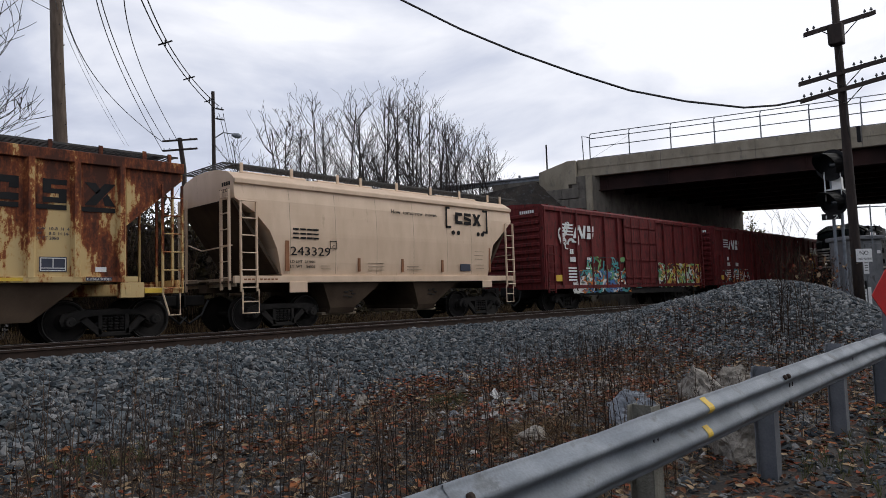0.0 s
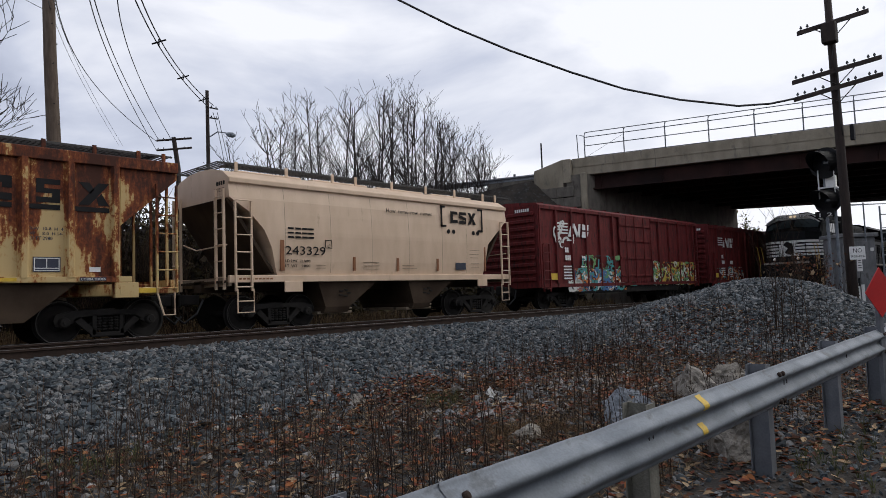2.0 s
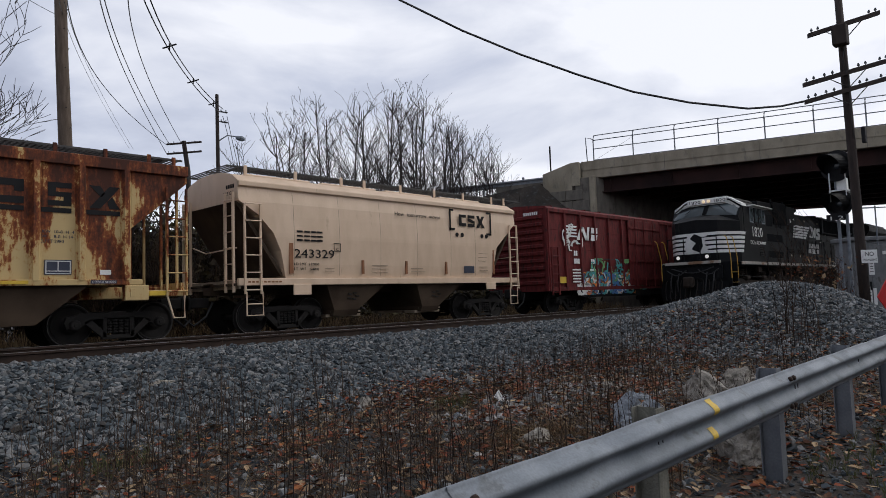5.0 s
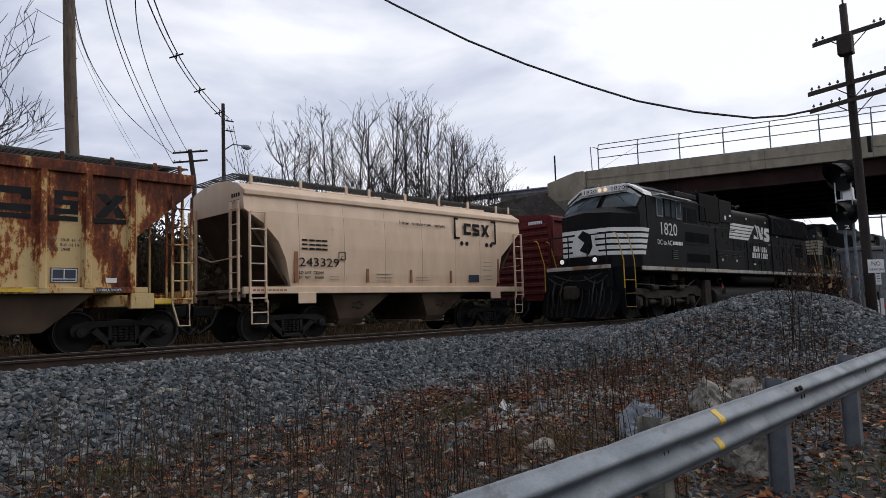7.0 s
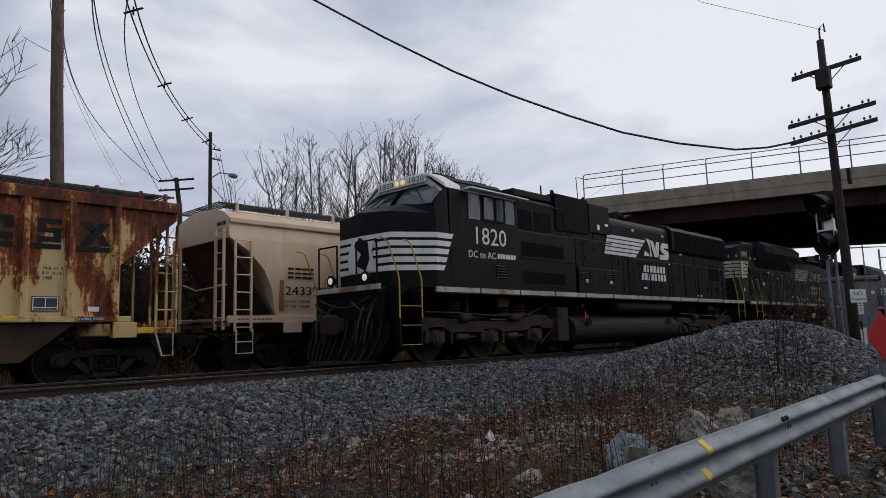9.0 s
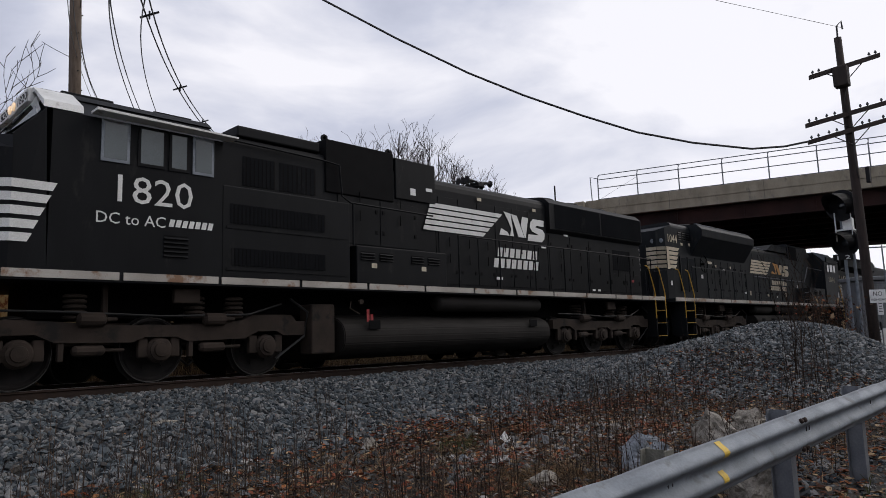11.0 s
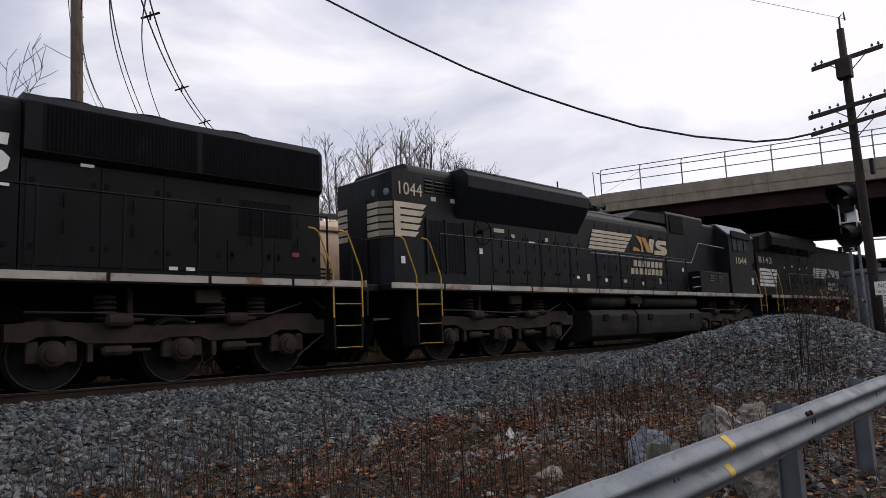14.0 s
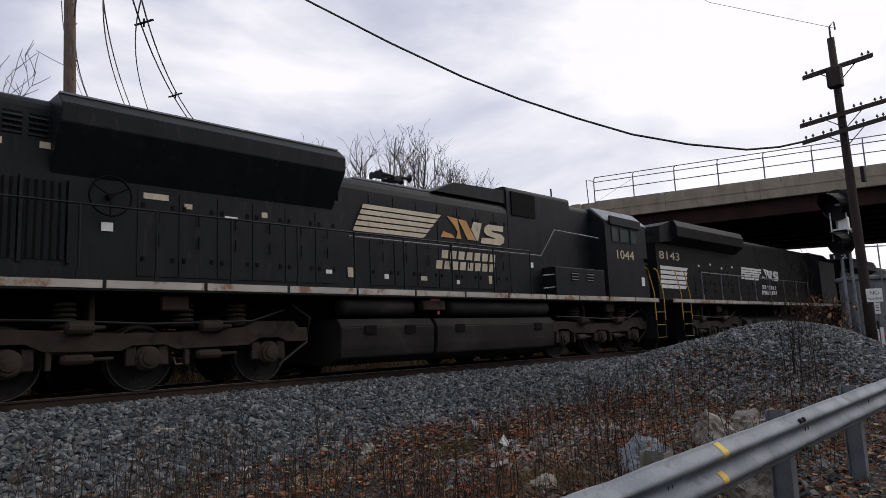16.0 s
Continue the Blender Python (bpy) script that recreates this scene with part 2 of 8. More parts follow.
def tube(bm, points, r, sides=8, taper=None):
    """A round bar along points; taper: its radius at the end."""
    pts = [Vector(p) for p in points]
    rings = []
    for i, p in enumerate(pts):
        d = (pts[min(i + 1, len(pts) - 1)] - pts[max(i - 1, 0)]).normalized()
        u = d.cross(Vector((0, 0, 1)) if abs(d.z) < 0.9 else Vector((1, 0, 0))).normalized()
        w = d.cross(u)
        rr = r if taper is None else r + (taper - r) * i / (len(pts) - 1)
        rings.append([bm.verts.new(p + u * (rr * math.cos(2 * math.pi * k / sides)) + w * (rr * math.sin(2 * math.pi * k / sides))) for k in range(sides)])
    for a, b in zip(rings, rings[1:]):
        for k in range(sides):
            bm.faces.new((a[k], a[(k + 1) % sides], b[(k + 1) % sides], b[k]))
    bm.faces.new(rings[0][::-1])
    bm.faces.new(rings[-1])
    return bm


def lathe(bm, c, axis, profile, sides=24, caps=True):
    """Turns (distance along the axis, radius) pairs round an axis through c."""
    ax = Vector(axis).normalized()
    u = ax.orthogonal().normalized()
    w = ax.cross(u)
    rings = [[bm.verts.new(Vector(c) + ax * d + (u * math.cos(2 * math.pi * k / sides) + w * math.sin(2 * math.pi * k / sides)) * max(r, 1e-4)) for k in range(sides)] for d, r in profile]
    for a, b in zip(rings, rings[1:]):
        for k in range(sides):
            bm.faces.new((a[k], a[(k + 1) % sides], b[(k + 1) % sides], b[k]))
    if caps:
        bm.faces.new(rings[0][::-1])
        bm.faces.new(rings[-1])
    return bm


def B():
    return bmesh.new()


def letters(name, text, size, m, material, parent, width=None, label="", thick=0.004):
    """Raised lettering in the built-in font; m puts its lower left corner, x along the line, y up it."""
    cu = bpy.data.curves.new(name, "FONT")
    cu.body, cu.size, cu.extrude, cu.resolution_u = text, size, thick, 2
    tmp = bpy.data.objects.new(name, cu)
    scene.collection.objects.link(tmp)
    bpy.context.view_layer.update()
    me = bpy.data.meshes.new_from_object(tmp.evaluated_get(bpy.context.evaluated_depsgraph_get()))
    bpy.data.objects.remove(tmp)
    if width:
        xs = [v.co.x for v in me.vertices]
        k = width / (max(xs) - min(xs))
        for v in me.vertices:
            v.co.x *= k
    me.materials.clear()
    me.materials.append(material)
    ob = new(name, me)
    ob.parent = parent
    ob.matrix_basis = m
    if label:
        ob["label"] = label
    return ob


def prism_of(outline, y, thick):
    bm = B()
    prism(bm, outline, "y", y - thick, y)
    return bm


def plates(name, polys, y, material, parent, label="", thick=0.004):
    """Flat painted shapes, (x, z) outlines, on a side that faces -y."""
    for o in polys:
        part(name, prism_of(o, y, thick), material, parent, label)


def rect(x0, z0, x1, z1):
    return [(x0, z0), (x1, z0), (x1, z1), (x0, z1)]


SIDE = Matrix.Rotation(radians(90), 4, "X")  # text that faces -y


def side_text(x, y, z):
    return Matrix.Translation((x, y, z)) @ SIDE


# ---- ground and track ----
NEAR, FAR = 12.2, 16.62  # the tracks' centre lines
FAR_Z = -0.18
MOUND = Vector((16.0, 4.98))
GY = [-400, 1.0, 3.5, 6.4, 10.3, 10.8, 13.7, 14.7, 18.2, 19.4, 30, 60, 1500]
GZ = [-1.1, -0.95, -0.86, -0.78, -0.20, -0.16, -0.16, -0.36, -0.36, -0.60, -0.5, -0.2, 2.0]


def ground_z(x, y):
    z = np.interp(y, GY, GZ)
    dx, dy = x - MOUND.x, y - MOUND.y
    lat, dep = dx * 0.691 - dy * 0.723, dx * 0.723 + dy * 0.691
    s = np.where(lat < 0, 3.65, 2.45)
    heap = 1.5 * np.exp(-(lat / s) ** 2 - (dep / 2.5) ** 2)
    rough = 0.03 * np.sin(x * 2.1 + y) * np.cos(y * 2.7 - x * 0.6) * (y < 6.6)
    return z + heap * (y < 10.6) * np.clip((10.6 - y) / 1.5, 0, 1) + rough


xs = np.unique(np.concatenate([np.linspace(-400, -14, 14), np.linspace(-14, 45, 160), np.linspace(45, 1500, 24)]))
ys = np.unique(np.concatenate([np.linspace(-400, -4, 10), np.linspace(-4, 22, 105), np.linspace(22, 1500, 26)]))
gx, gy = np.meshgrid(xs, ys, indexing="ij")
gz = ground_z(gx, gy)
nx, ny = gx.shape
faces = [(i * ny + j, (i + 1) * ny + j, (i + 1) * ny + j + 1, i * ny + j + 1) for i in range(nx - 1) for j in range(ny - 1)]
ground = raw("ground", np.stack([gx, gy, gz], -1).reshape(-1, 3).tolist(), faces, EARTH)
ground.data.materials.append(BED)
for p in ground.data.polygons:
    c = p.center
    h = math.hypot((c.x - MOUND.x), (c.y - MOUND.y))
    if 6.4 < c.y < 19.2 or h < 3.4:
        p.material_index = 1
tagged(ground, "brown earth and near-black ballast bed beside the tracks", "ground", kind="structure")

ICO = B()
bmesh.ops.create_icosphere(ICO, subdivisions=1, radius=1)
ICO_V = np.array([v.co[:] for v in ICO.verts])
ICO.verts.index_update()
ICO_F = np.array([[v.index for v in f.verts] for f in ICO.faces])
ICO.free()


def stones(name, x, y, size, material, label, category, sink=0.3, seed=3):
    """Broken stones, one joined mesh."""
    g = np.random.default_rng(seed)
    n = len(x)
    v = ICO_V[None] * (1 + g.uniform(-0.5, 0.45, (n, len(ICO_V), 1)))
    v = v * g.uniform(0.4, 1.45, (n, 1, 3))
    a, b, c = (g.uniform(0, 6.28, n) for _ in range(3))
    def rot(i, j, t):
        vi, vj = v[..., i].copy(), v[..., j].copy()
        v[..., i], v[..., j] = vi * np.cos(t)[:, None] - vj * np.sin(t)[:, None], vi * np.sin(t)[:, None] + vj * np.cos(t)[:, None]
    rot(0, 1, a), rot(1, 2, b * 0.45), rot(0, 2, c * 0.45)
    v[..., 2] *= 0.85
    v = v * size[:, None, None] + np.stack([x, y, ground_z(x, y) + size * (0.5 - sink) + g.uniform(-0.45, 0.4, n) * size], -1)[:, None]
    f = ICO_F[None] + (np.arange(n) * len(ICO_V))[:, None, None]
    me = bpy.data.meshes.new(name)
    me.vertices.add(n * len(ICO_V))
    me.vertices.foreach_set("co", v.reshape(-1).astype(np.float32))
    tri = f.reshape(-1, 3)
    me.loops.add(tri.size)
    me.loops.foreach_set("vertex_index", tri.reshape(-1).astype(np.int32))
    me.polygons.add(len(tri))
    me.polygons.foreach_set("loop_start", (np.arange(len(tri)) * 3).astype(np.int32))
    me.update(calc_edges=True)
    me.shade_flat()
    me.materials.append(material)
    return tagged(new(name, me), label, category, kind="stuff")


rng = np.random.default_rng(11)
n = 70000
bx = -4 + 34 * rng.random(n) ** 1.35
by = 6.0 + 5.2 * rng.random(n)
keep = (by > 6.35 + 0.4 * np.sin(bx * 1.3) + 0.25 * np.sin(bx * 3.1 + 1) + 0.25 * (bx > 4) + 0.3 * rng.standard_normal(n)) & (by > 0.62 * bx - 6)
stones("ballast", bx[keep], by[keep], 0.018 + 0.032 * rng.random(keep.sum()) ** 1.5, STONE, "loose grey crushed stone ballast sloping from the track", "ballast")
n = 30000
r, a = 3.9 * np.sqrt(rng.random(n)), rng.random(n) * 2 * math.pi
u, w = r * np.cos(a) * 1.25, r * np.sin(a) * 0.9
mx, my = MOUND.x + u * 0.691 + w * 0.723, MOUND.y - u * 0.723 + w * 0.691
keep = my < 10.3
stones("gravel_heap", mx[keep], my[keep], rng.uniform(0.017, 0.042, keep.sum()), HEAP_STONE, "rounded heap of grey crushed stone beside the track", "gravel", seed=5)
n = 5200
vx, vy = -2 + 18 * rng.random(n), 0.2 + 6.3 * rng.random(n)
stones("scattered_gravel", vx, vy, rng.uniform(0.012, 0.04, n), STONE, "scattered grey stones among leaves on the verge", "gravel", seed=8)
n = 6000
vx, vy = 4 + 11 * rng.random(n), -1.5 + 3.6 * rng.random(n)
stones("roadside_gravel", vx, vy, rng.uniform(0.008, 0.028, n), STONE, "fine dark gravel at the road's edge", "gravel", seed=12)
n = 3500
tx, ty = -8 + 70 * rng.random(n), 12.9 + 2.4 * rng.random(n)
stones("track_ballast", tx, ty, rng.uniform(0.03, 0.06, n), STONE, "dark ballast between the two tracks", "ballast", seed=9)


def track(name, yc, zc, label, ties):
    t = thing(name, label, "railway track", kind="structure")
    t.location = (0, yc, zc)
    for side in (-0.7525, 0.7525):
        bm = B()
        prism(bm, [(-0.07 + side, -0.18), (0.07 + side, -0.18), (0.07 + side, -0.165), (0.012 + side, -0.14), (0.012 + side, -0.045), (0.036 + side, -0.035), (0.036 + side, -0.004), (-0.036 + side, -0.004), (-0.036 + side, -0.035), (-0.012 + side, -0.045), (-0.012 + side, -0.14), (-0.07 + side, -0.165)], "x", -70, 260)
        part("rail", bm, RUSTY_RAIL, t)
        bm = B()
        box(bm, (-70, side - 0.028, -0.004), (260, side + 0.028, 0.0))
        part("rail_head", bm, SHINY, t, "bright worn running surface")
    bm = B()
    box(bm, (-0.11, -1.3, -0.36), (0.11, 1.3, -0.185), 0.012)
    for s in (-0.7525, 0.7525):
        box(bm, (-0.09, s - 0.17, -0.186), (0.09, s + 0.17, -0.178))
    first = part("tie", bm, TIE, t)
    g = random.Random(4)
    for i in range(ties):
        o = first if i == 0 else new("tie", first.data)
        o.parent = t
        o.location = (-8 + 0.53 * i + g.uniform(-0.03, 0.03), g.uniform(-0.04, 0.04), g.uniform(-0.015, 0.01))
        o.rotation_euler = (0, 0, g.uniform(-0.02, 0.02))
    return t


track("near_track", NEAR, 0.0, "near railway track with rusty rails on dark wooden ties", 110)
track("far_track", FAR, FAR_Z, "far railway track with rusty rails on dark wooden ties", 90)

# ---- road bridge over the tracks ----
BR_O, BR_D, BR_Q = Vector((35.0, 21.3, 0)), Vector((0.297, -0.956, 0)), Vector((0.956, 0.297, 0))
BR = Matrix(((BR_D.x, BR_Q.x, 0, BR_O.x), (BR_D.y, BR_Q.y, 0, BR_O.y), (0, 0, 1, 0), (0, 0, 0, 1)))  # x along the deck, y across it
bridge = thing("road_bridge", "weathered concrete road bridge on steel girders with a metal railing", "bridge")
bridge.matrix_basis = BR
SPAN = 44.0
bm = B()
box(bm, (-0.6, 0.0, 7.42), (SPAN, 0.35, 8.47), 0.03)
box(bm, (-0.6, -0.03, 7.93), (SPAN, 0.0, 8.465), 0.01)
part("parapet", bm, CONCRETE, bridge, "buff concrete edge beam with dark stains")
for i in range(9):
    bm = B()
    box(bm, (4.2 + 4.9 * i, -0.036, 7.43), (4.225 + 4.9 * i, 0.0, 8.45))
    part("joint", bm, CONCRETE_DARK, bridge, "dark vertical joint")
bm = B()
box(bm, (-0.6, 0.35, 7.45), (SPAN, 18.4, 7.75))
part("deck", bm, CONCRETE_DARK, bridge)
bm = B()
box(bm, (-0.6, 18.4, 7.35), (SPAN, 18.75, 8.47), 0.03)
part("parapet", bm, CONCRETE, bridge)
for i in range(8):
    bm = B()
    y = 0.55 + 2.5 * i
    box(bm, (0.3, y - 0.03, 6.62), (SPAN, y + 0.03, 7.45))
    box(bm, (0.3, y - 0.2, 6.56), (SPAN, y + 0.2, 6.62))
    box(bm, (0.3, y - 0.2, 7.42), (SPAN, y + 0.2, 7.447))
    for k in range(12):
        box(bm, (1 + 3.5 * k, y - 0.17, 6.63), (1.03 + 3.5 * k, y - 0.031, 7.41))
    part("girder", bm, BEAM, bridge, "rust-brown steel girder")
# railing
for i in range(17):
    x = 0.15 + 2.32 * i
    bm = B()
    tube(bm, [(x, 0.17, 8.45), (x, 0.17, 9.78), (x + 0.02, 0.22, 9.95), (x + 0.05, 0.34, 10.05)], 0.035)
    part("railing_post", bm, GALV_DARK, bridge)
for z, y in ((10.05, 0.34), (9.72, 0.17), (9.2, 0.17), (8.53, 0.17)):
    bm = B()
    tube(bm, [(0.15, y, z), (SPAN, y, z)], 0.026)
    part("railing_bar", bm, GALV_DARK, bridge)
bm = B()
tube(bm, [(-0.25, 0.17, 8.45), (-0.3, 0.17, 9.95), (0.12, 0.17, 9.8)], 0.03)
tube(bm, [(0.3, 0.17, 8.55), (2.4, 0.17, 9.6)], 0.008)
part("railing_brace", bm, GALV_DARK, bridge)
for i in range(17):
    x = 0.15 + 2.32 * i
    bm = B()
    tube(bm, [(x, 18.58, 8.45), (x, 18.58, 9.9)], 0.03)
    part("railing_post", bm, GALV_DARK, bridge)
bm = B()
tube(bm, [(0.15, 18.58, 9.9), (SPAN, 18.58, 9.9)], 0.026)
part("railing_bar", bm, GALV_DARK, bridge)
# wedge added along the far edge, lowering the dark soffit over the sky gap
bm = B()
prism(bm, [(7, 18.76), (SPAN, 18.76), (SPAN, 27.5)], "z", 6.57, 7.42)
part("added_deck_wedge", bm, BEAM, bridge, "dark wedge added under the deck's far edge")
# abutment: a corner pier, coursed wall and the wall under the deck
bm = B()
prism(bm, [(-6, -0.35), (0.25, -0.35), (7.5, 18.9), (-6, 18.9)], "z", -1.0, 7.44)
part("abutment", bm, CONCRETE_DARK, bridge, "dark streaked concrete abutment wall")
bm = B()
box(bm, (-0.05, -0.5, -1.0), (0.3, 0.3, 7.5), 0.04)
part("pilaster", bm, CONCRETE, bridge, "pale concrete corner pilaster")
bm = B()
box(bm, (-1.1, -0.42, 7.0), (-0.62, 0.3, 8.42), 0.03)
prism(bm, [(-1.1, 6.5), (-1.1, 8.42), (-2.9, 7.9), (-2.9, 6.5)], "y", -0.4, 0.3)
part("end_post", bm, CONCRETE, bridge)
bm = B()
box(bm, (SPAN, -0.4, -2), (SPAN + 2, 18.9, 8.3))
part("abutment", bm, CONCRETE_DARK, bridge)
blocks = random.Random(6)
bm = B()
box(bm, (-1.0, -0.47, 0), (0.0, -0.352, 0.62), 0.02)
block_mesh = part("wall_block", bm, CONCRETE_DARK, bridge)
first = True
for row in range(11):
    for col in range(7):
        x1 = -0.08 - col * 1.03 - (row % 2) * 0.4
        top = 7.35 - max(0, -x1 - 1.2) * 0.33
        if 0.2 + row * 0.66 + 0.6 > top:
            continue
        o = block_mesh if first else new("wall_block", block_mesh.data)
        first = False
        o.parent = bridge
        o.location = (x1, blocks.uniform(-0.02, 0.02), 0.2 + row * 0.66)

# embankment of the approach road, its guard rail and the hillside
bm = B()
rows = []
for k in range(28):
    x = -0.9 - 2.2 * k
    h = 7.15 - 0.02 * k
    row = []
    for y, z in ((-9.5, -0.6), (-5.0, 2.4), (-2.2, h - 1.6), (-0.4, h), (16.0, h), (28, -0.5)):
        j = 0.25 * math.sin(k * 1.7 + y) if y < -0.3 else 0
        row.append(bm.verts.new(BR @ Vector((x, y if k else max(y, -0.32) if z < 7 else y, z + j))))
    rows.append(row)
for a, b in zip(rows, rows[1:]):
    for i in range(5):
        bm.faces.new((a[i], b[i], b[i + 1], a[i + 1]))
bmesh.ops.recalc_face_normals(bm, faces=bm.faces)
tagged(part("road_embankment", bm, EARTH), "brown earth embankment carrying the approach road", "embankment", kind="structure")
fence = thing("road_guardrail", "dull steel guard rail along the approach road on the embankment", "guardrail")
fence.matrix_basis = BR
for i in range(15):
    bm = B()
    x = -1.6 - 1.35 * i
    box(bm, (x - 0.06, -0.05, 6.7), (x + 0.06, 0.09, 7.95), 0.01)
    part("post", bm, GALV_DARK, fence)
bm = B()
prism(bm, [(-0.06, 7.42), (-0.12, 7.5), (-0.06, 7.58), (-0.06, 7.64), (-0.12, 7.72), (-0.06, 7.8), (-0.05, 7.8), (-0.05, 7.42)], "x", -24, -1.2)
part("beam", bm, GALV_DARK, fence)
bm = B()
tube(bm, [(-2.4, -0.3, 6.7), (-2.4, -0.3, 9.6)], 0.05)
tagged(part("marker_post", bm, BLACK), "thin dark post on the embankment by the bridge", "post").matrix_basis = BR

# ---- roadside guard rail ----
GR_Y, GR_TOP = 1.75, -0.09
rail = thing("roadside_guardrail", "dented galvanised W-beam guard rail beside the road", "guardrail")


def rail_rise(x):
    """The rail climbs a little with the road."""
    return 0.016 * (min(max(x, 0.0), 11.0) - 4.3)


def w_profile(x):
    """The beam's cross section, (y, z), facing the road at -y: two round swells with a valley between; dents press its upper swell back."""
    d = 0.032 * math.exp(-((x - 3.05) / 0.2) ** 2) + 0.014 * math.exp(-((x - 2.55) / 0.16) ** 2) + 0.012 * math.exp(-((x - 4.9) / 0.12) ** 2) + 0.02 * math.exp(-((x - 7.1) / 0.25) ** 2) + 0.016 * math.exp(-((x - 8.4) / 0.2) ** 2)
    d += 0.005 * noise.noise(Vector((x * 2.3, 0.4, 0))) + 0.003 * noise.noise(Vector((x * 7, 2.4, 0)))
    out = []
    for k in range(25):
        t = k / 24
        swell = (0.5 - 0.5 * math.cos(4 * math.pi * t)) * (1.0 if t < 0.5 else 0.8)
        if t < 0.04 or t > 0.96:
            swell += 0.05
        upper = max(0.0, 1 - t / 0.5)
        out.append((GR_Y + 0.08 - 0.07 * swell + 1.5 * d * upper ** 0.7 + 0.3 * d, GR_TOP + rail_rise(x) - 0.312 * t - d * upper))
    return out


def beam(x0, x1, shift):
    bm = B()
    k = max(2, int((x1 - x0) / 0.12))
    front, rear = [], []
    for i in range(k + 1):
        x = x0 + (x1 - x0) * i / k
        pr = w_profile(x)
        front.append([bm.verts.new((x, y - shift, z)) for y, z in pr])
        rear.append([bm.verts.new((x, y - shift + 0.004, z)) for y, z in pr])
    for a, b in zip(front, front[1:]):
        for j in range(len(a) - 1):
            bm.faces.new((a[j], a[j + 1], b[j + 1], b[j]))
    for a, b in zip(rear, rear[1:]):
        for j in range(len(a) - 1):
            bm.faces.new((a[j], b[j], b[j + 1], a[j + 1]))
    for a, b, c, d in zip(front, front[1:], rear, rear[1:]):
        bm.faces.new((a[0], b[0], d[0], c[0]))
        bm.faces.new((a[-1], c[-1], d[-1], b[-1]))
    bmesh.ops.recalc_face_normals(bm, faces=bm.faces)
    ob = part("beam", bm, GALV, rail, smooth=True)
    return ob


beam(-3.0, 2.02, 0.0)
beam(1.86, 5.7, 0.006)
beam(5.54, 9.5, 0.0)
beam(9.35, 40.0, 0.006)
for i, x in enumerate((-0.7, 1.5, 3.63, 5.6, 7.64, 9.56, 11.7, 13.75, 15.8, 17.85)):
    bm = B()
    box(bm, (x - 0.055, GR_Y + 0.092, -1.3), (x + 0.055, GR_Y + 0.10, GR_TOP + rail_rise(x) + 0.02))
    box(bm, (x - 0.003, GR_Y + 0.10, -1.3), (x + 0.003, GR_Y + 0.235, GR_TOP + rail_rise(x) + 0.02))
    box(bm, (x - 0.055, GR_Y + 0.235, -1.3), (x + 0.055, GR_Y + 0.243, GR_TOP + rail_rise(x) + 0.02))
    part("post", bm, POST_WOOD if i == 2 else GALV_DARK, rail, "steel post" if i != 2 else "grey weathered post")
for x in (1.76, 1.95, 5.6, 5.68, 9.4, 9.5):
    for z in (-0.055, -0.2625):
        bm = B()
        lathe(bm, (x, GR_Y - 0.004 + (0.012 if z < -0.1 else 0.012), GR_TOP + rail_rise(x) + z), (0, -1, 0.55 if z > -0.1 else -0.3), [(-0.01, 0.019), (0.006, 0.019), (0.013, 0.011)], 14)
        part("bolt", bm, RUSTY_RAIL, rail, "rusty round bolt head")
pr = w_profile(4.2)
for span_ in (range(1, 8), range(14, 19)):
    bm = B()
    for j in span_:
        (y0, z0), (y1, z1) = pr[j], pr[j + 1]
        vs = [bm.verts.new(c) for c in ((4.15, y0 - 0.009, z0 + 0.002), (4.23, y0 - 0.009, z0 + 0.002), (4.225, y1 - 0.009, z1 + 0.002), (4.15, y1 - 0.009, z1 + 0.002))]
        bm.faces.new(vs[::-1])
    bmesh.ops.remove_doubles(bm, verts=bm.verts, dist=0.008)
    part("paint_mark", bm, YELLOW, rail, "yellow paint stripe")
for x in (3.55, 3.6, 5.9, 5.97, 7.9):
    bm = B()
    yy, zz = w_profile(x)[12]
    box(bm, (x - 0.004, yy - 0.0095, zz - 0.03), (x + 0.006, yy - 0.005, zz + 0.02))
    part("slot", bm, BLACK, rail, "dark bolt slot")

# ---- boulders along the verge ----
def boulder(x, y, w, d, h, material, seed, label):
    g = random.Random(seed)
    bm = B()
    bmesh.ops.create_icosphere(bm, subdivisions=4, radius=1)
    cuts = [(Vector((g.uniform(-1, 1), g.uniform(-1, 1), g.uniform(-0.3, 1))).normalized(), g.uniform(0.36, 0.74)) for _ in range(16)]
    o = Vector((seed * 3.7, seed, 0))
    for v in bm.verts:
        for nrm, k in cuts:
            over = v.co.dot(nrm) - k
            if over > 0:
                v.co -= nrm * over
        ledge = abs(noise.noise(Vector((v.co.x * 1.5, v.co.y * 1.5, v.co.z * 5)) + o))
        v.co *= 1 + 0.15 * noise.noise(v.co * 2.2 + o) + 0.10 * noise.noise(v.co * 5 + o) + 0.07 * noise.noise(v.co * 12 + o) - 0.16 * max(0.0, 0.14 - ledge) / 0.14
        v.co = Vector((v.co.x * w / 2, v.co.y * d / 2, v.co.z * h / 1.5))
    ob = part("boulder", bm, material)
    ob.location = (x, y, float(ground_z(x, y)) + h * 0.25)
    ob.rotation_euler = (0, 0, g.uniform(0, 3))
    return tagged(ob, label, "boulder", "boulders on the verge")


